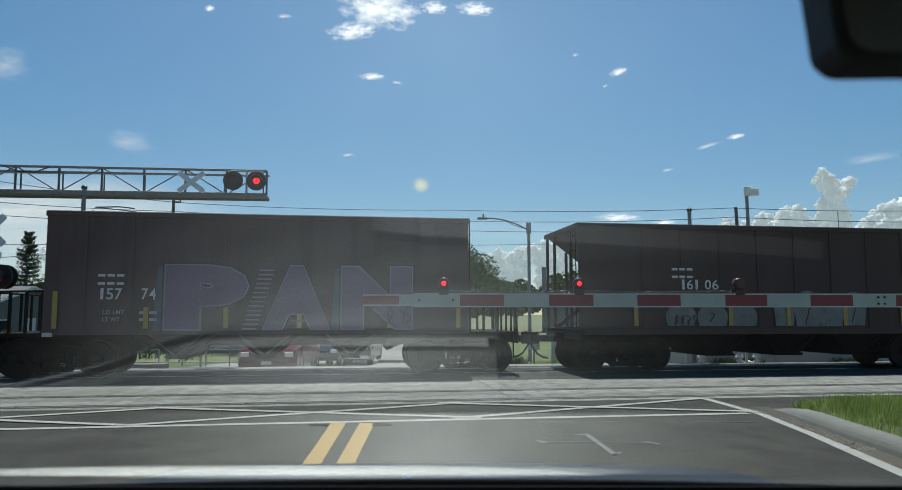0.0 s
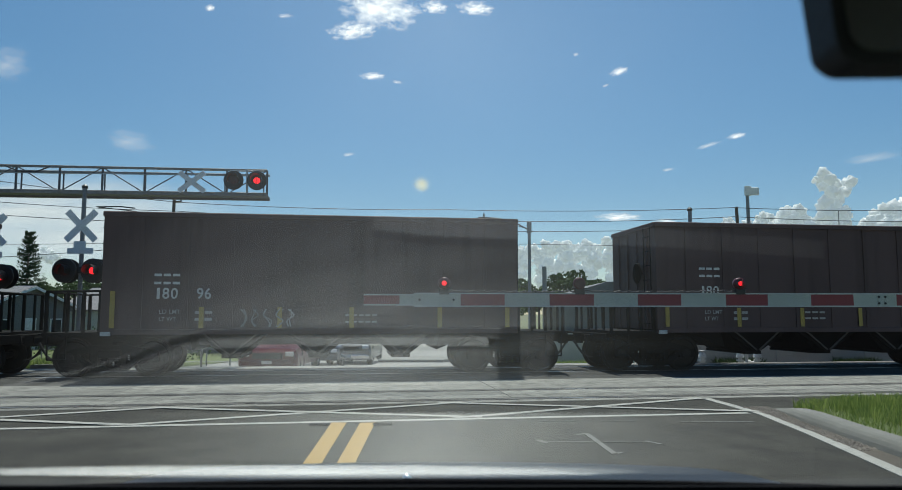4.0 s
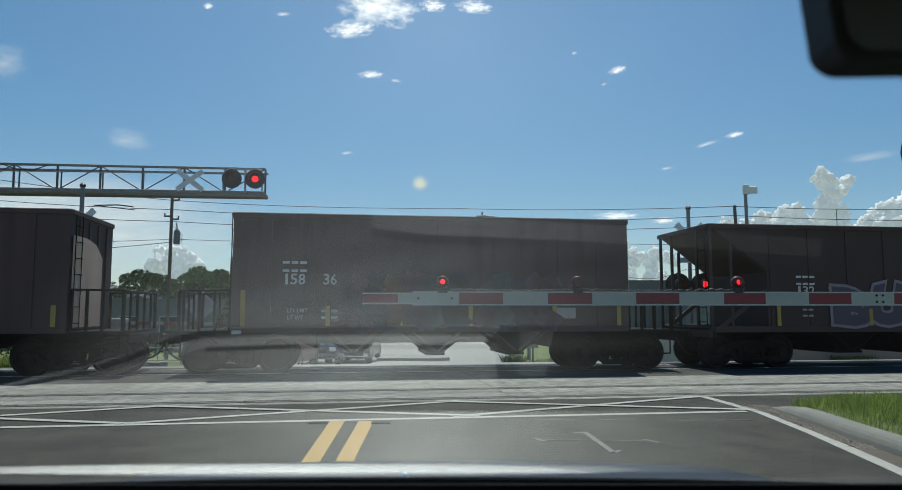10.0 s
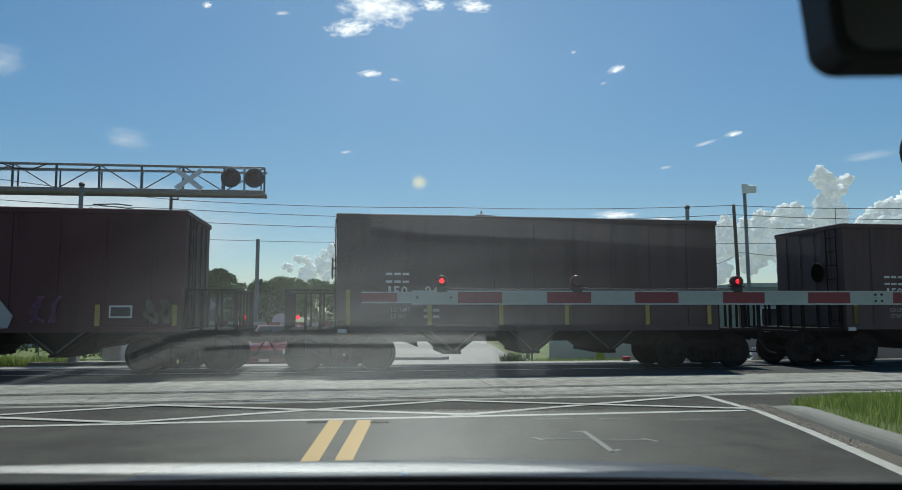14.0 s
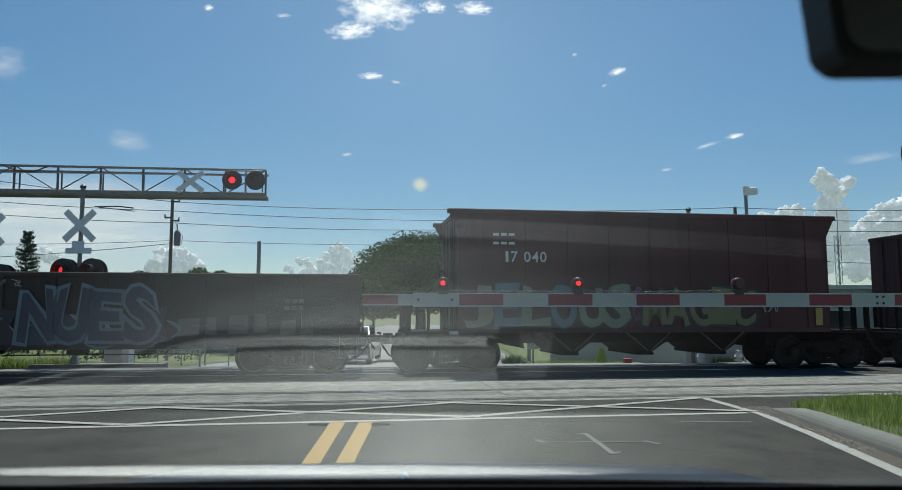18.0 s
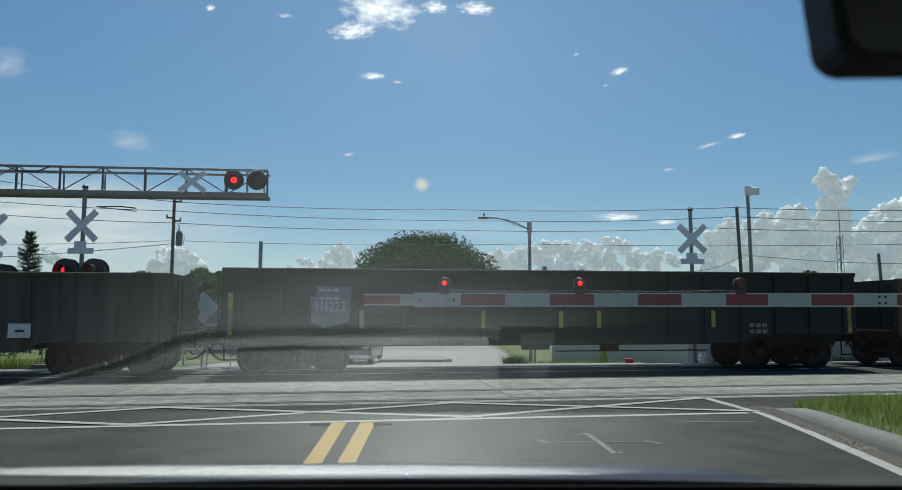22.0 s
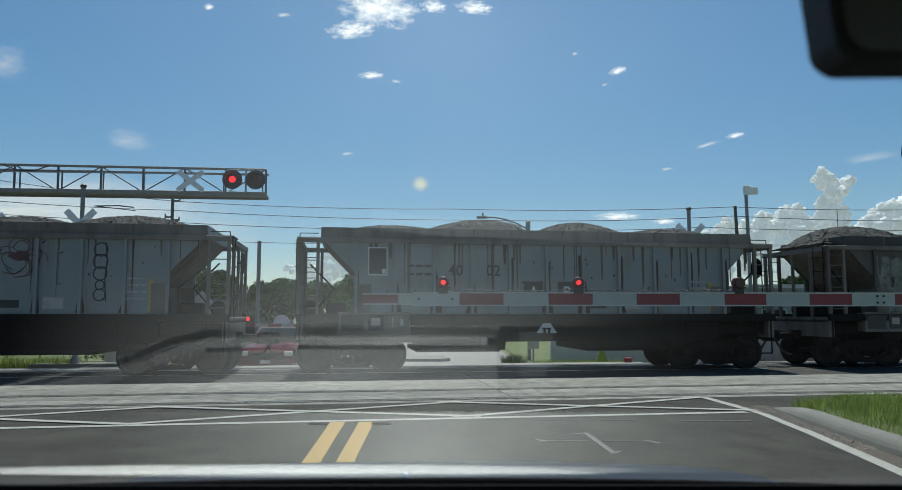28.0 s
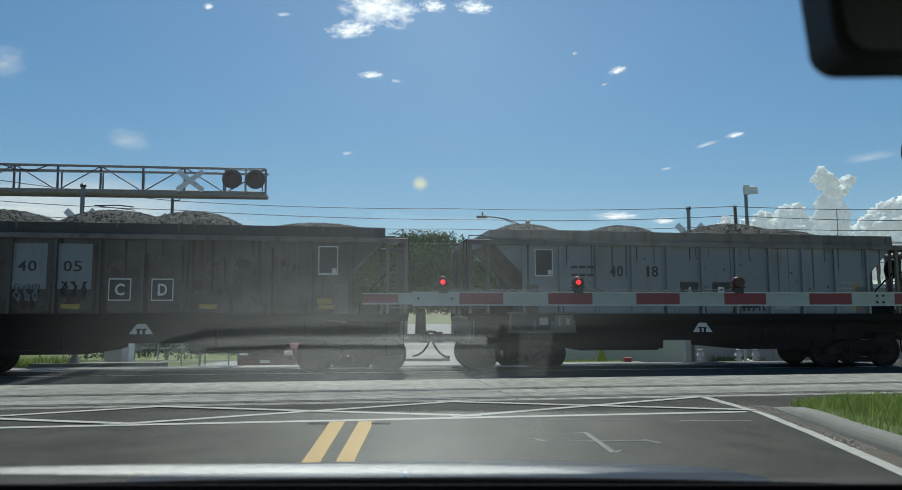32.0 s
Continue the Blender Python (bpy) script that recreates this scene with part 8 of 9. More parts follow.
for k, (x, y, h, s) in enumerate(((-11.0, 42, 3.6, 2.4), (-8.6, 47, 3.9, 2.8), (-15.5, 47, 4.6, 2.6), (-17.8, 52, 5.2, 3.2), (-22.5, 53, 5.2, 3.0), (-30, 58, 5.2, 3.4), (-36, 62, 4.6, 3.4), (-12.5, 55, 4.6, 3.2), (-6.2, 58, 4.4, 3.0), (-41, 66, 4.6, 3.6))):
    tree(x, y, h + 0.8, s, "leafy garden tree beyond the road", 20 + k, LEAF if k % 2 else LEAF2, 20, 220, 0.13, 0.16, 0.22)
pine = thing("norfolk_pine", pose(-33.9, 57, -0.8), "slender dark Norfolk pine far behind", "tree")
part("trunk", Shape().rod((0, 0, 0), (0, 0, 8.9), 0.16, 8, 0.03), BARK, pine)
sh = Shape()
rng = random.Random(9)
for k in range(21):
    z = 1.9 + k * 0.335
    r = 1.75 * (1 - (z - 1.9) / 7.3) ** 0.8 + 0.14
    for j in range(15):
        a = rng.uniform(0, 6.3)
        w = rng.uniform(0.75, 1.1)
        for i in range(26):
            u = rng.uniform(0.1, 1)
            p = Vector((r * w * u * math.cos(a), r * w * u * math.sin(a), z + 0.22 * u * u + rng.uniform(-0.1, 0.14)))
            n = Vector((rng.gauss(0, 1), rng.gauss(0, 1), rng.gauss(0, 1))).normalized() * 0.11
            sh.add([p - n, p + n.orthogonal() * 0.4, p + n], [(0, 1, 2)])
part("crown", sh, PINELEAF, pine)
for k in range(3):
    solid("shrub", blades(700, tuft_place(9.4 + k * 4.2, 11.0 + k * 4.2, 25.3, 25.9), 0.2, 0.5, 0.025, 30 + k), LEAF2, "leafy shrub against the white wall", "shrub")
solid("shrub", blades(500, tuft_place(1.9, 2.6, 24.6, 25.4), 0.2, 0.6, 0.02, 40), LEAF2, "small dark shrub on the island", "shrub")


rng = random.Random(77)
hedge = Shape()
for k in range(44):
    x = -33 + k * 0.52 + rng.uniform(-0.2, 0.2)
    crown(hedge, (x, 30.2 + rng.uniform(-0.3, 0.3), level(30) + rng.uniform(0.5, 0.75)), (0.55, 0.5, rng.uniform(0.5, 0.95)), 150, 0.07, rng)
solid("hedge", hedge, LEAF2, "dark leafy hedge behind the chain-link fence", "hedge", "stuff")


def valve(x, y, label, twin):
    """Pale water valves on upright pipes, with a bonnet and a hand wheel each."""
    t = thing("water_valve", pose(x, y, level(y)), label, "water valve", "water valves by the white wall")
    for d in ((-0.3, 0.3) if twin else (0.0,)):
        pipe = part("pipe", Shape().rod((d, 0, 0), (d, 0, 0.42), 0.075, 12).lathe([(0.13, 0.3), (0.13, 0.35)], 12, "z", (d, 0, 0)), SIGNWHITE, t)
        part("bonnet", Shape().lathe([(0.13, 0.42), (0.14, 0.46), (0.1, 0.56), (0.05, 0.62)], 12, "z", (d, 0, 0)), SIGNWHITE, pipe)
        part("hand_wheel", Shape().lathe([(0.1, 0.66), (0.12, 0.67), (0.1, 0.68), (0.085, 0.67), (0.1, 0.66)], 14, "z", (d, 0, 0)).rod((d, 0, 0.6), (d, 0, 0.69), 0.015).box(d - 0.1, d + 0.1, -0.012, 0.012, 0.662, 0.678), GALV, pipe)
    if twin:
        part("cross_pipe", Shape().rod((-0.3, 0, 0.24), (0.3, 0, 0.24), 0.06, 12).lathe([(0.11, -0.05), (0.11, 0.05)], 12, "x", (0, 0, 0.24)), SIGNWHITE, t)


valve(8.7, 25.0, "pale upright water valve before the white wall", False)
valve(10.35, 25.1, "pair of pale water valves joined by a pipe", True)
solid("marker_post", Shape().box(10.12, 10.2, 24.75, 24.83, level(24.8), level(24.8) + 0.95, 0.01), SIGNWHITE, "thin white marker post beside the valves", "post")


# ---- clouds ----
CLOUD = bpy.data.materials.new("cumulus")
CLOUD.use_nodes = True
nt = CLOUD.node_tree
nt.nodes.clear()
o, mx, di, tl = nt.nodes.new("ShaderNodeOutputMaterial"), nt.nodes.new("ShaderNodeMixShader"), nt.nodes.new("ShaderNodeBsdfDiffuse"), nt.nodes.new("ShaderNodeBsdfTranslucent")
di.inputs[0].default_value, tl.inputs[0].default_value, mx.inputs[0].default_value = (0.78, 0.78, 0.76, 1), (0.66, 0.66, 0.64, 1), 0.4
nt.links.new(di.outputs[0], mx.inputs[1])
nt.links.new(tl.outputs[0], mx.inputs[2])
# a faint bluish glow is added to brighten the clouds' backlit sides
em, ad = nt.nodes.new("ShaderNodeEmission"), nt.nodes.new("ShaderNodeAddShader")
em.inputs[0].default_value, em.inputs[1].default_value = (0.8, 0.92, 1.0, 1), 0.165
nt.links.new(mx.outputs[0], ad.inputs[0])
nt.links.new(em.outputs[0], ad.inputs[1])
nt.links.new(ad.outputs[0], o.inputs[0])
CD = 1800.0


def ball(n=18, m=11):
    vs = [(math.sin(math.pi * j / m) * math.cos(2 * math.pi * i / n), math.sin(math.pi * j / m) * math.sin(2 * math.pi * i / n), math.cos(math.pi * j / m)) for j in range(m + 1) for i in range(n)]
    return [Vector(v) for v in vs], [(j * n + i, (j + 1) * n + i, (j + 1) * n + (i + 1) % n, j * n + (i + 1) % n) for j in range(m) for i in range(n)]


BALL = ball()


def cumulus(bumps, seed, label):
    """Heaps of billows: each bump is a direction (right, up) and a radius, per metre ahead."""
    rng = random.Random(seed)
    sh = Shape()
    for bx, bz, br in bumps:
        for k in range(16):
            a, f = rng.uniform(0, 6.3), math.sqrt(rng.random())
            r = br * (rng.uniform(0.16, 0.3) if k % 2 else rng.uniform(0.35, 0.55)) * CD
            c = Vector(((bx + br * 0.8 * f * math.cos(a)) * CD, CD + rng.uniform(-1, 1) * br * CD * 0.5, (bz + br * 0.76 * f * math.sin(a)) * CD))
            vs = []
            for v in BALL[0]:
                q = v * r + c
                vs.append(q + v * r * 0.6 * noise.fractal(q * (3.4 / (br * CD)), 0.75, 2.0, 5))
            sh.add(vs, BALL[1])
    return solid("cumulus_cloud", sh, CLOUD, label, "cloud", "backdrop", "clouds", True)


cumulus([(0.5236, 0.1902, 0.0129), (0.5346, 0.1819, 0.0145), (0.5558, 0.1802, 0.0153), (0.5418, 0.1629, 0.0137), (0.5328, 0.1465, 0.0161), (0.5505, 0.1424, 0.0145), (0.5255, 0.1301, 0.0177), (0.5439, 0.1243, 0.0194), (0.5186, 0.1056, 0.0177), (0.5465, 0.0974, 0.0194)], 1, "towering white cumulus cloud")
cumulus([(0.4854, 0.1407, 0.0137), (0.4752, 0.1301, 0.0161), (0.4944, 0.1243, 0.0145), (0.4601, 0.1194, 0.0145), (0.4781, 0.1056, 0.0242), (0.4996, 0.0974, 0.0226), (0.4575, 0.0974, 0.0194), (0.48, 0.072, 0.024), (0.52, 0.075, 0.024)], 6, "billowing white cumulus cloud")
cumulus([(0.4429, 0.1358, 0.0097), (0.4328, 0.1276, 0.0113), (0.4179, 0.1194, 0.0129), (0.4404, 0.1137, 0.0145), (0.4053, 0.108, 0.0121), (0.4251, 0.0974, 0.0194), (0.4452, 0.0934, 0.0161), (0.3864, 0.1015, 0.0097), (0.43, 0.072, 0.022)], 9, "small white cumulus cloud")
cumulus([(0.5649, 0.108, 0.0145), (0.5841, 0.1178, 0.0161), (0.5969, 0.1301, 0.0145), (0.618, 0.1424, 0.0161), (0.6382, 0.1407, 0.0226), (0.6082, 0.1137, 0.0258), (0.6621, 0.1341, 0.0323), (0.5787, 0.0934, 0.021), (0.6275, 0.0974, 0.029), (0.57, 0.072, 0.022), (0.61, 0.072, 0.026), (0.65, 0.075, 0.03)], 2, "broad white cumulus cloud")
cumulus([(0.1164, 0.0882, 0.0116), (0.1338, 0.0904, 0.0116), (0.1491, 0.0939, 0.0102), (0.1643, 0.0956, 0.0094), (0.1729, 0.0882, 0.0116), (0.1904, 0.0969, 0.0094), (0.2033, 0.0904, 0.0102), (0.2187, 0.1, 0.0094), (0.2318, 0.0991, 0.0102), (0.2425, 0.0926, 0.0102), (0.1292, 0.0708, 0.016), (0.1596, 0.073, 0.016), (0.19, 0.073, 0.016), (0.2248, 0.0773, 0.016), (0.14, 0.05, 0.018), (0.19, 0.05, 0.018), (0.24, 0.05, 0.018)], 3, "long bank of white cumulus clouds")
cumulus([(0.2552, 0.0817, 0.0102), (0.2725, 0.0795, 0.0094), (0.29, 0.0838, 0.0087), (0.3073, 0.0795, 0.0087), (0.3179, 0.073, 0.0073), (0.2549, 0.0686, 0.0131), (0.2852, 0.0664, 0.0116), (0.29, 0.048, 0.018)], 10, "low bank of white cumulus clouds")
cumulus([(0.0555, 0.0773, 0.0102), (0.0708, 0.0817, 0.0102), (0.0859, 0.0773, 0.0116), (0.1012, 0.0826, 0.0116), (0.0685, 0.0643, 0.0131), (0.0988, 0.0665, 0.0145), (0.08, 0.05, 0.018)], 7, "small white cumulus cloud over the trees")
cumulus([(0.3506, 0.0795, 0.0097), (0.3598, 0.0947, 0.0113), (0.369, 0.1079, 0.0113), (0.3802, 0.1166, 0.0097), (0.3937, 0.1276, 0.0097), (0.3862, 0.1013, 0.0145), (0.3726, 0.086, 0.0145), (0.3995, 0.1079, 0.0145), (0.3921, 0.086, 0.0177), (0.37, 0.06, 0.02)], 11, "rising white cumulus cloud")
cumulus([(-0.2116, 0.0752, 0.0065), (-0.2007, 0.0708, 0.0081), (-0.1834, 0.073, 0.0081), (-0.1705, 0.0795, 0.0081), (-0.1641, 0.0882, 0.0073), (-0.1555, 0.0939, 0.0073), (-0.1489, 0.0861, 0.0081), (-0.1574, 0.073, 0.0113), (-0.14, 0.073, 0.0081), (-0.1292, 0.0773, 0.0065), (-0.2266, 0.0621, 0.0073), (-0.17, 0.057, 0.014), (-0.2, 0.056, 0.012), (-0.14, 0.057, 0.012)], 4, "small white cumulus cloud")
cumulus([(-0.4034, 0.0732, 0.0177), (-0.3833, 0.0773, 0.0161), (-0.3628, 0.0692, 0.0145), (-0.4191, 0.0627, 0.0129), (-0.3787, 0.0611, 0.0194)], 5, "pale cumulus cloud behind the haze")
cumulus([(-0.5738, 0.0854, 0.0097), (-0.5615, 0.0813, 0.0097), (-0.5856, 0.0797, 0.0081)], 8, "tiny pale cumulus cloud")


def veil_mat(name, scale, lo, hi, strength, stretch=(1, 1, 1), color=(1, 1, 1)):
    """Thin high cloud: a glowing white veil broken up by noise, fading out at its rim."""
    m = bpy.data.materials.new(name)
    m.use_nodes = True
    nt = m.node_tree
    nt.nodes.clear()
    n, li = nt.nodes.new, nt.links.new
    o, mx, tr, em = n("ShaderNodeOutputMaterial"), n("ShaderNodeMixShader"), n("ShaderNodeBsdfTransparent"), n("ShaderNodeEmission")
    tc, mp, no, mr, gr, mu = n("ShaderNodeTexCoord"), n("ShaderNodeMapping"), n("ShaderNodeTexNoise"), n("ShaderNodeMapRange"), n("ShaderNodeTexGradient"), n("ShaderNodeMath")
    gr.gradient_type = "QUADRATIC_SPHERE"
    mp.inputs["Scale"].default_value = stretch
    no.inputs["Scale"].default_value, no.inputs["Detail"].default_value, no.inputs["Roughness"].default_value = scale, 9, 0.62
    em.inputs[0].default_value, em.inputs[1].default_value = (*color, 1), strength
    mr.inputs["From Min"].default_value, mr.inputs["From Max"].default_value = lo, hi
    li(tc.outputs["Object"], mp.inputs[0])
    li(mp.outputs[0], no.inputs[0])
    li(tc.outputs["Object"], gr.inputs[0])
    po = n("ShaderNodeMath")
    po.operation = "POWER"
    po.inputs[1].default_value = 0.45
    li(gr.outputs["Fac"], po.inputs[0])
    mu.operation = "MULTIPLY"
    ad = n("ShaderNodeMath")
    ad.operation = "MULTIPLY"
    li(no.outputs["Fac"], ad.inputs[0])
    li(po.outputs[0], ad.inputs[1])
    li(ad.outputs[0], mr.inputs["Value"])
    li(mr.outputs[0], mx.inputs[0])
    li(tr.outputs[0], mx.inputs[1])
    li(em.outputs[0], mx.inputs[2])
    li(mx.outputs[0], o.inputs[0])
    return m


PUFF = veil_mat("broken_high_cloud", 4.5, 0.24, 0.5, 0.95, (1, 1, 1))
WISP = veil_mat("thin_wisp", 3.4, 0.27, 0.7, 0.85, (1, 1, 2))
FAINT = veil_mat("faint_wisp", 2.6, 0.22, 1.1, 0.72, (1, 1, 2))
HAZE = veil_mat("hazy_veil", 1.6, 0.13, 0.55, 0.66, (1, 1, 2), (0.91, 0.96, 0.97))


def veil(x, z, w, h, material, label, tilt=0, d=2600.0):
    sh = Shape()
    n = 24
    sh.add([(math.cos(2 * math.pi * k / n), 0, math.sin(2 * math.pi * k / n)) for k in range(n)], [tuple(range(n))])
    ob = solid("cloud_veil", sh, material, label, "cloud", "backdrop", "clouds")
    ob.matrix_basis = Matrix.Translation((x * d, d, z * d)) @ Matrix.Rotation(math.radians(tilt), 4, "Y") @ Matrix.Diagonal((w * d, 1, h * d, 1))
    ob.visible_shadow = False


veil(-0.105, 0.446, 0.115, 0.062, PUFF, "broken white high cloud", 15)
veil(-0.142, 0.41, 0.066, 0.028, PUFF, "broken white high cloud", -5, 2610)
veil(-0.024, 0.445, 0.036, 0.02, PUFF, "broken white high cloud", 5, 2620)
veil(0.036, 0.443, 0.05, 0.021, PUFF, "broken white high cloud", 5, 2630)
veil(-0.113, 0.342, 0.034, 0.011, PUFF, "small white wisp of cloud", 0, 2650)
veil(-0.078, 0.333, 0.018, 0.006, WISP, "small white wisp of cloud", 10)
veil(0.242, 0.349, 0.026, 0.011, PUFF, "small white wisp of cloud", -18)
veil(0.222, 0.328, 0.012, 0.004, WISP, "small white wisp of cloud", -18, 2615)
veil(0.408, 0.254, 0.026, 0.008, PUFF, "thin streak of cloud", -12)
veil(0.366, 0.24, 0.04, 0.007, WISP, "thin streak of cloud", -16, 2625)
veil(0.308, 0.205, 0.02, 0.005, WISP, "faint wisp of cloud", -8)
veil(0.18, 0.374, 0.01, 0.006, WISP, "faint wisp of cloud", -8)
veil(0.6, 0.222, 0.075, 0.013, FAINT, "thin streak of cloud", -8)
veil(-0.459, 0.246, 0.06, 0.03, FAINT, "faint wisp of cloud", 15)
veil(-0.351, 0.444, 0.014, 0.01, PUFF, "small white wisp of cloud", 0)
veil(-0.242, 0.432, 0.025, 0.008, WISP, "small white wisp of cloud", 0)
veil(-0.639, 0.36, 0.05, 0.05, FAINT, "faint wisp of cloud", 20)
veil(0.237, 0.137, 0.06, 0.012, PUFF, "thin flat cloud over the wires", 0)
veil(0.302, 0.13, 0.03, 0.009, PUFF, "thin flat cloud over the wires", 0, 2640)
veil(-0.147, 0.227, 0.02, 0.006, WISP, "faint wisp of cloud", -5)
veil(-0.5, 0.115, 0.32, 0.1, HAZE, "broad hazy veil of cloud", 0, 2900)
veil(-0.6, 0.15, 0.3, 0.08, HAZE, "broad hazy veil of cloud", 0, 2800)


# ---- the car that the camera rides in ----
own = thing("own_car", Matrix(), "dark car with bonnet, grey dashboard, windscreen and mirror", "car")
sh = Shape()
nx, ny = 30, 14
vs = []
for j in range(ny + 1):
    v = j / ny
    y = 1.02 + 1.24 * v
    for i in range(nx + 1):
        uu = i / nx * 2 - 1
        x = uu * 1.05
        z = 1.097 + 0.012 * math.sin(math.pi * v) - 0.0165 * uu * uu - 0.03 * max(0, abs(uu) - 0.72) ** 2 * 12 - 0.10 * max(0, v - 0.8) ** 2 * 12 - 0.02 * v
        vs.append((x * (0.9 - 0.05 * v * v), y - 0.062 * uu * uu * v, z))
sh.add(vs, [(j * (nx + 1) + i, j * (nx + 1) + i + 1, (j + 1) * (nx + 1) + i + 1, (j + 1) * (nx + 1) + i) for j in range(ny) for i in range(nx)])
part("bonnet", sh, HOODPAINT, own, "glossy dark bonnet", smooth=True)
part("front_end", Shape().box(-0.9, 0.9, 1.0, 2.2, 0.3, 1.02, 0.08), HOODPAINT, own)
for s in (-1, 1):
    part("door_skin", Shape().box(min(s * 0.98, s * 1.0), max(s * 0.98, s * 1.0), -1.7, 1.0, 0.3, 1.2, 0.01), HOODPAINT, own)
part("tailgate", Shape().box(-0.95, 0.95, -1.75, -1.68, 0.3, 1.2, 0.02), HOODPAINT, own)
part("roof_skin", Shape().box(-0.86, 0.86, -1.68, 0.32, 1.845, 1.875, 0.014), HOODPAINT, own)
W0, W1 = (1.08, 1.215), (0.30, 1.80)       # foot and head of the windscreen: (y, z)
part("windscreen", Shape().add([(-0.95, *W0), (0.95, *W0), (0.8, *W1), (-0.8, *W1)], [(0, 1, 2, 3)]), WINDSCREEN, own, "clear raked windscreen").visible_shadow = False


def dash_z(y):
    return 1.215 + (y - 0.6) * 0.16


def dash(x0, x1, y0, y1, lift=0.0, n=10):
    sh = Shape()
    vs = []
    for j in range(n + 1):
        y = y0 + (y1 - y0) * j / n
        vs += [(x0, y, dash_z(y) + lift), (x1, y, dash_z(y) + lift)]
    sh.add(vs, [(2 * j, 2 * j + 1, 2 * j + 3, 2 * j + 2) for j in range(n)])
    sh.box(x0, x1, y0, y1, 1.0, min(dash_z(y0), dash_z(y1)) - 0.02)
    return sh


def dash_slab(pts, lift, deep=0.03):
    k = len(pts)
    vs = [(x, y, dash_z(y) + lift - deep) for x, y in pts] + [(x, y, dash_z(y) + lift) for x, y in pts]
    return Shape().add(vs, [tuple(range(k - 1, -1, -1)), tuple(range(k, 2 * k))] + [(i, (i + 1) % k, k + (i + 1) % k, k + i) for i in range(k)])


def dash_line(pts, w, lift):
    sh = Shape()
    for (xa, ya), (xb, yb) in zip(pts, pts[1:]):
        d = math.hypot(xb - xa, yb - ya)
        ex, ey = -(yb - ya) / d * w / 2, (xb - xa) / d * w / 2
        sh.add([(xa - ex, ya - ey, dash_z(ya - ey) + lift), (xb - ex, yb - ey, dash_z(yb - ey) + lift), (xb + ex, yb + ey, dash_z(yb + ey) + lift), (xa + ex, ya + ey, dash_z(ya + ey) + lift)], [(0, 1, 2, 3)])
    return sh


part("dashboard_base", dash(-0.95, 0.95, 0.42, 0.978, -0.05), PLASTIC, own, "black plastic dashboard base")
RIM = [(-0.7, 0.896), (-0.62, 0.877), (-0.56, 0.862), (-0.5, 0.85), (-0.431, 0.829), (-0.376, 0.806), (-0.33, 0.796), (-0.22, 0.792), (0.05, 0.792), (0.066, 0.794)]
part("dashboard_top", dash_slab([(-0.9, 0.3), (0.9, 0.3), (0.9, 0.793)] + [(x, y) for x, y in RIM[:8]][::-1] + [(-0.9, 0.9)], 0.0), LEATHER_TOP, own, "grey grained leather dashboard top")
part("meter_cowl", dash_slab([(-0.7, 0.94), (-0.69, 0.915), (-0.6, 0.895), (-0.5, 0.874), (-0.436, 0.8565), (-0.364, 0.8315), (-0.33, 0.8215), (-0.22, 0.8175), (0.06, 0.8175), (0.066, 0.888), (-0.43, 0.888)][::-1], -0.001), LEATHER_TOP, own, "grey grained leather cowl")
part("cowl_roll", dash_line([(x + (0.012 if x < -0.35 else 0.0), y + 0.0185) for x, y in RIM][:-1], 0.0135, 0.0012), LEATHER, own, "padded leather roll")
# flat lines: the shaded gap beside the roll put into dark, graded colour
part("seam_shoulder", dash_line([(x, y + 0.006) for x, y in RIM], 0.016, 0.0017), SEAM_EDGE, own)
part("cowl_seam", dash_line([(x, y + 0.006) for x, y in RIM[3:]], 0.0095, 0.002), SEAM, own, "dark seam line with its shade painted in")
part("cowl_seam", dash_line([(x, y + 0.006) for x, y in RIM[:4]], 0.006, 0.0019), SEAM, own, "dark seam line with its shade painted in")
part("cowl_seam", dash_line([(x + (0.02 if i < 3 else 0.0), y + 0.028) for i, (x, y) in enumerate(RIM)][6:], 0.006, 0.0015), SEAM, own, "dark seam line with its shade painted in")
# light and shade of a fold in the padding, painted as flat lines
FOLD = [(-0.105, 0.668), (-0.034, 0.677), (0.08, 0.682), (0.17, 0.686), (0.32, 0.695), (0.5, 0.708)]
part("dash_fold", dash_line([(x, y - 0.019) for x, y in FOLD], 0.024, 0.0012), FOLD_TOP, own, "pale fold across the dashboard top, light put into its colour")
part("dash_crease", dash_line(FOLD, 0.0095, 0.0016), PLASTIC, own, "dark line painted as the shaded crease between the folds")
part("cowl_end", dash_slab([(0.064, 0.798), (0.093, 0.798), (0.093, 0.86), (0.066, 0.86)], 0.004), PLASTIC, own, "black cowl end")
part("dashboard_shelf", dash_slab([(-0.62, 0.9), (0.5, 0.9), (0.5, 0.998), (-0.62, 0.998)], -0.014, 0.01), SHELF, own, "grey shelf with reflected haze in its colour")
# added strip: mirrored in the glass it makes the light band over the bonnet
part("defroster_strip", dash_slab([(-0.72, 0.992), (-0.5, 0.987), (-0.2, 0.984), (0.0, 0.984), (0.12, 0.989), (0.22, 0.998), (-0.72, 0.998)], -0.012, 0.004), STRIP, own, "added pale strip, mirrored as a light band over the bonnet")
# added lip: hides the shelf from direct view, not from its reflection
part("shelf_lip", dash_slab([(-0.95, 0.89), (0.95, 0.89), (0.95, 0.895), (-0.95, 0.895)], 0.03, 0.055), PLASTIC, own, "black lip")
trim = Shape()
vs = []
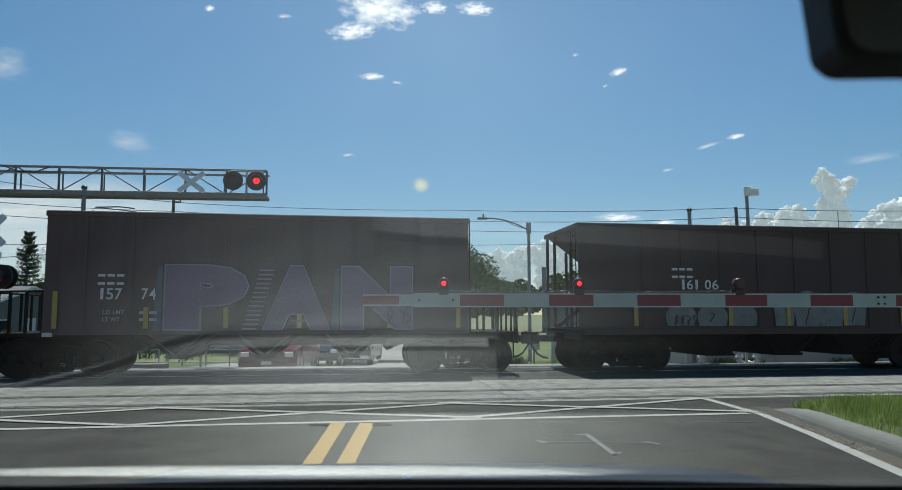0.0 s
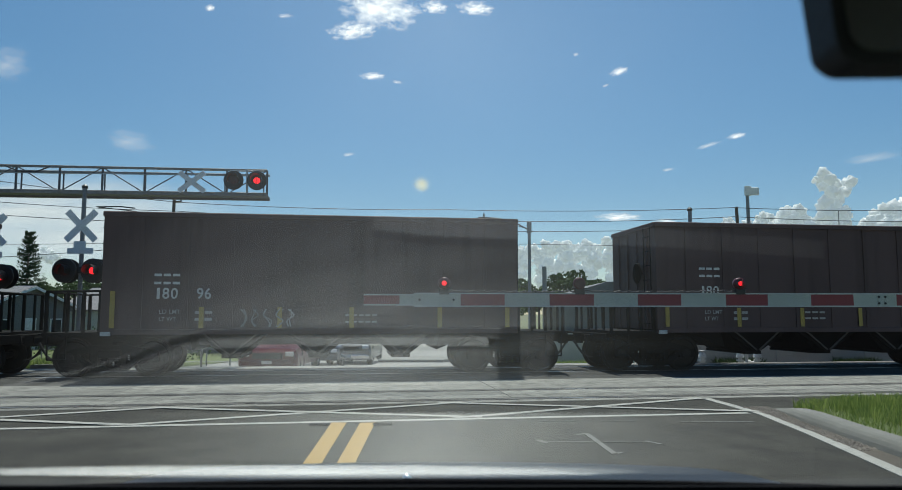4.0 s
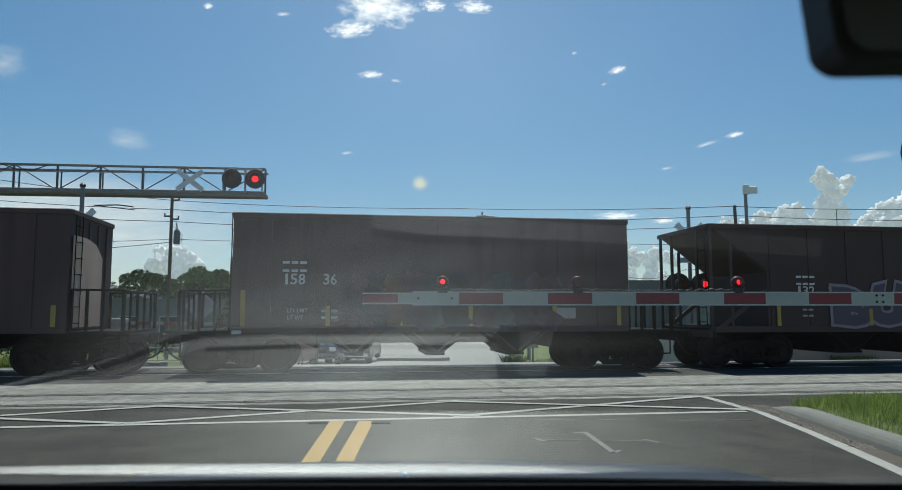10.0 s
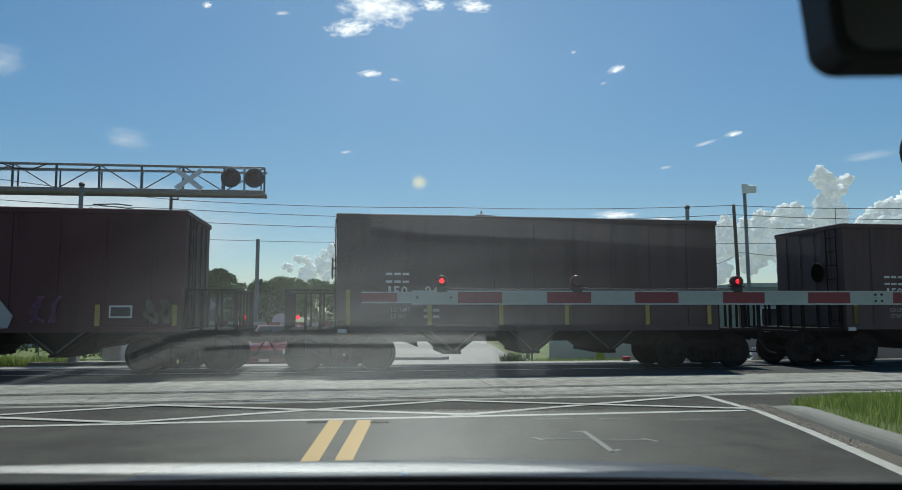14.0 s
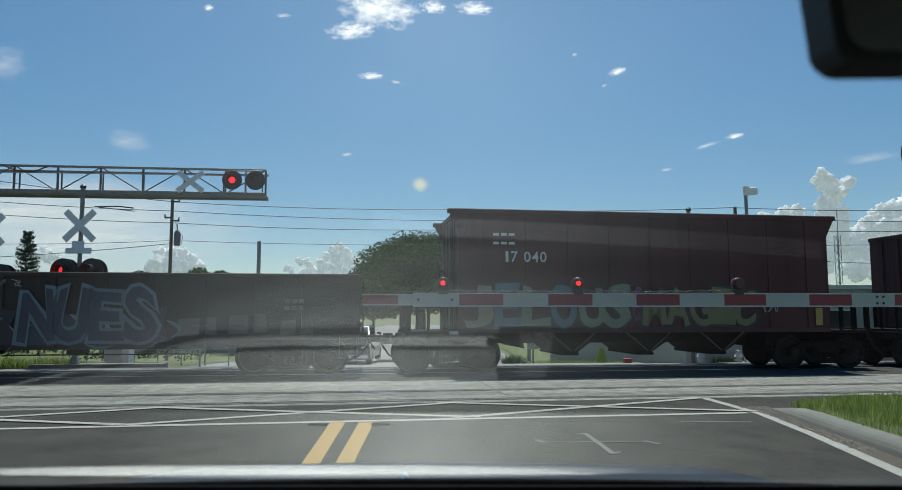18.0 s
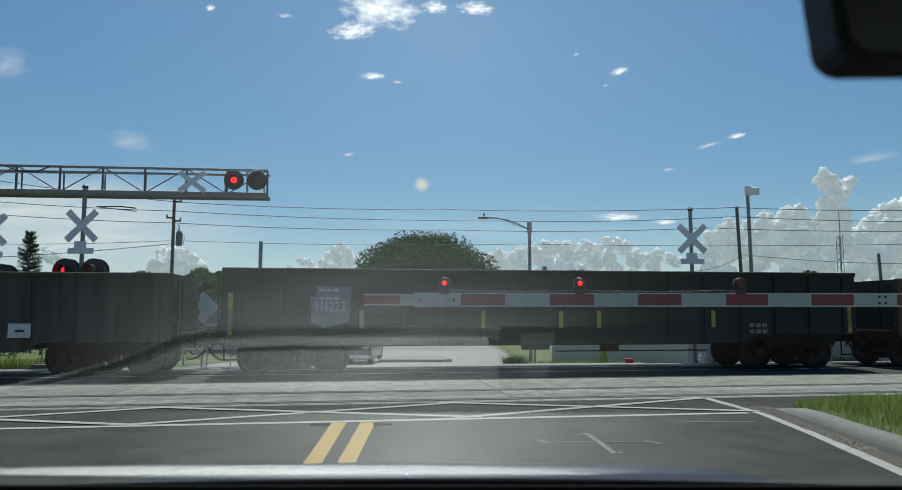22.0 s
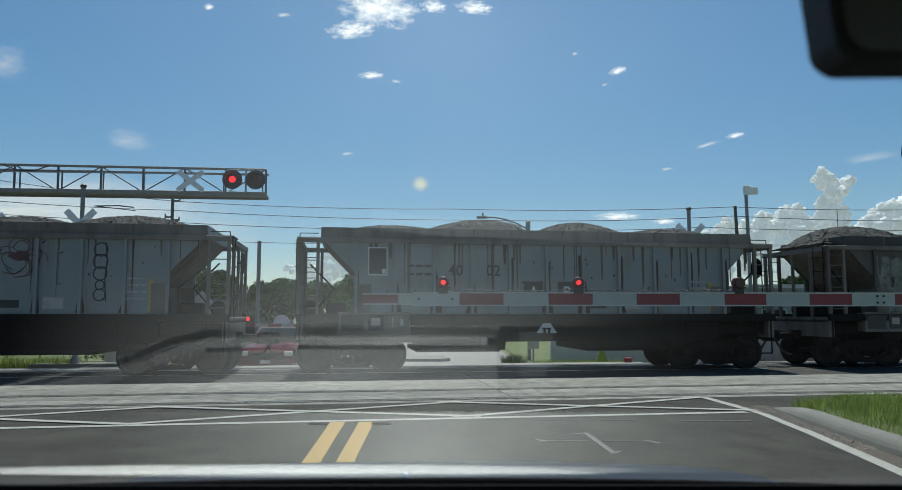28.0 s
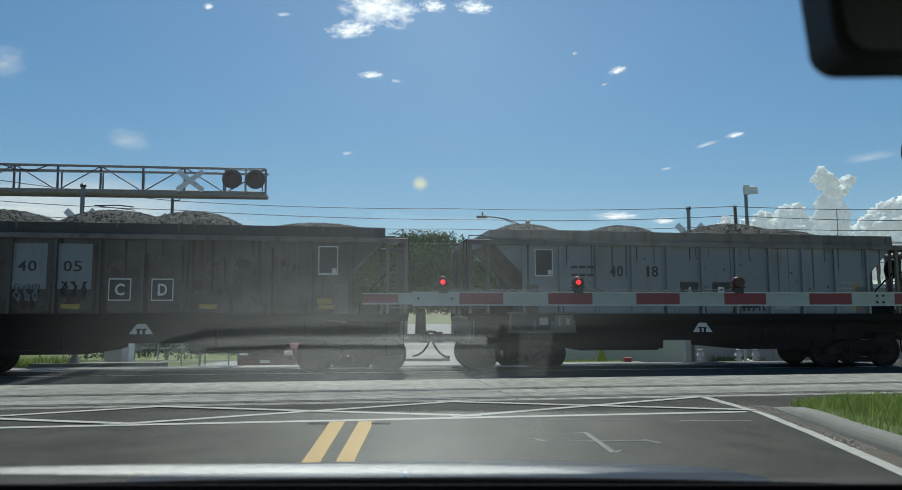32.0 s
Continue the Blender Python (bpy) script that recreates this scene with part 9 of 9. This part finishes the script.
for i in range(25):
    x = -0.95 + 1.9 * i / 24
    zt = dash_z(1.0) - 0.003 - 0.03 * x * x
    vs += [(x, 0.999, 1.2), (x, 0.9995, zt - 0.002), (x, 1.003, zt), (x, 1.007, 1.1)]
trim.add(vs, [(4 * i + j, 4 * i + 4 + j, 4 * i + 5 + j, 4 * i + 1 + j) for i in range(24) for j in range(3)])
part("defroster_trim", trim, PLASTIC, own, "black defroster trim at the foot of the windscreen")
part("side_pad", dash_slab([(0.094, 0.80), (0.14, 0.80), (0.13, 0.86), (0.094, 0.86)], 0.0), SIDEPAD, own)
part("dash_front", Shape().box(-0.95, 0.95, 0.36, 0.42, 0.7, 1.18, 0.01), PLASTIC, own)
part("roof", Shape().box(-0.85, 0.85, -1.6, 0.3, 1.80, 1.84), HEADLINER, own, "grey headliner")
for s in (-1, 1):
    part("pillar", Shape().rod((s * 0.97, 1.1, 1.2), (s * 0.82, 0.3, 1.8), 0.05, 8), PLASTIC, own)
    part("door_panel", Shape().box(min(s * 0.95, s * 0.975), max(s * 0.95, s * 0.975), -1.6, 1.0, 0.5, 1.2), PLASTIC, own)
part("rear_wall", Shape().box(-0.95, 0.95, -1.66, -1.6, 0.4, 1.84), HEADLINER, own)
part("cabin_floor", Shape().box(-0.95, 0.95, -1.6, 0.9, 0.36, 0.4), PLASTIC, own)
film = part("dust_film", Shape().add([(math.cos(2 * math.pi * k / 28), math.sin(2 * math.pi * k / 28), 0) for k in range(28)], [tuple(range(28))]), DUST_HAZE, own, "dusty film with glare haze on the windscreen")
film.matrix_basis = Matrix.Translation((-0.05, 0.745, 1.462)) @ Matrix.Rotation(math.atan2(W1[1] - W0[1], W1[0] - W0[0]), 4, "X") @ Matrix.Diagonal((0.4, 0.34, 1, 1))
film.visible_shadow = False
TILT = Matrix.Rotation(math.atan2(W1[1] - W0[1], W1[0] - W0[0]), 4, "X")
for name, centre, rx, ry, material, label in (("dust_film", (-0.005, 0.44, 1.69), 0.44, 0.34, UPPER_HAZE, "film that paints glare on the top of the windscreen"),
                                              ("dust_film", (-0.2, 0.9715, 1.292), 0.46, 0.022, FOOT_HAZE, "pale film that paints a bright band at the windscreen foot"),
                                              ("dried_splash", (-0.0236, 0.558, 1.602), 0.0065, 0.008, YELLOW_SPOT, "small soft yellow spot")):
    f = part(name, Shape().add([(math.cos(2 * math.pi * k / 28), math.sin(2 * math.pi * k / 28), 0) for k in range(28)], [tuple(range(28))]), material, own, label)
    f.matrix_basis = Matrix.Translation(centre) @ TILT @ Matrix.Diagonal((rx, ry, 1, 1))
    f.visible_shadow = False
part("washer_nozzle", Shape().lathe([(0.0, -0.008), (0.008, -0.004), (0.008, 0.004), (0.0, 0.008)], 10, "z", (-0.076, 1.25, 1.2215)).rod((-0.076, 1.25, 1.1), (-0.076, 1.25, 1.215), 0.006), CHROME, own, smooth=True)
for s in (-1, 1):
    for yy in (-1.5, 1.6):
        part("wheel", Shape().lathe([(0.34, -0.11), (0.35, 0.0), (0.34, 0.11)], 20, "x", (s * 0.85, yy, 0.35)), TYRE, own)
arc = lambda cx, cz, r, a0, a1: [(cx + r * math.cos(radians(a0 + (a1 - a0) * k / 6)), cz + r * math.sin(radians(a0 + (a1 - a0) * k / 6))) for k in range(7)]
OUT = arc(0.21, 1.641, 0.014, 180, 270) + arc(0.45, 1.65, 0.02, 270, 360) + arc(0.45, 1.71, 0.02, 0, 90) + arc(0.203, 1.715, 0.014, 90, 180)
mirror = part("rear_mirror", Shape().prism(OUT, 0.352, 0.378).prism([(0.315 + (x - 0.315) * 0.94, 1.67 + (z - 1.67) * 0.86) for x, z in OUT], 0.377, 0.392).rod((0.3, 0.38, 1.7), (0.3, 0.34, 1.79), 0.014), MIRRORBACK, own, "dark rear-view mirror housing")
part("mirror_glass", Shape().prism([(0.315 + (x - 0.315) * 0.95, 1.675 + (z - 1.675) * 0.88) for x, z in OUT], 0.3505, 0.3525), CHROME, mirror)

# ---- pieces of the crossing ----
crossing = thing("level_crossing", Matrix(), "pale worn concrete crossing panels between the rails", "level crossing", kind="structure")
PANELS = {}
for s0, s1, c0, c1 in CROSSING:
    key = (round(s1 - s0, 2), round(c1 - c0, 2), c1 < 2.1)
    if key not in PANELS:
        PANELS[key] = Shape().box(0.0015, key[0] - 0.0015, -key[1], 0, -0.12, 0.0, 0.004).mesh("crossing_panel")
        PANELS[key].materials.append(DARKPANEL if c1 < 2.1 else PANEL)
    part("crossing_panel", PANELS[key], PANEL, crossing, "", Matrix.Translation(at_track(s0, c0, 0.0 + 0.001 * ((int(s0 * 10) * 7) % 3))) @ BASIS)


# ---- moving things ----
def motions():
    for car, q in TRAIN:
        walk(car, [(float(t), car_pose(q, t)) for t in range(33)])
    # the flashers: added vanes open half a beat and shut half a beat
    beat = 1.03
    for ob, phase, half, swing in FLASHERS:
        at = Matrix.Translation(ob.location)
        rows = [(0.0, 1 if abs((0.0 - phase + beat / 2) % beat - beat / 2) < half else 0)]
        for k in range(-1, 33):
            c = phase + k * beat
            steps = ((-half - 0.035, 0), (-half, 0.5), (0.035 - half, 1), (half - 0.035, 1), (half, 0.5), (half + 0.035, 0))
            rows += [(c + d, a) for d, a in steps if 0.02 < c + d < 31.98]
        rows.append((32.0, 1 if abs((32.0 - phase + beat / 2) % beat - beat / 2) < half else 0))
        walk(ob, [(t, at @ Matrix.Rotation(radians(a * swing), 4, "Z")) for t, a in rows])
    # the wheels roll: a quarter turn or less from row to row
    rows = [k * 32.0 / 400 for k in range(401)]
    turns = [Matrix.Rotation(travel(t) / 0.46, 4, "Y") for t in rows]
    for car, q in TRAIN:
        for ob in car.children:
            if ob.name.startswith("wheelset"):
                at = Matrix.Translation(ob.location)
                walk(ob, [(t, at @ r) for t, r in zip(rows, turns)])


motions()
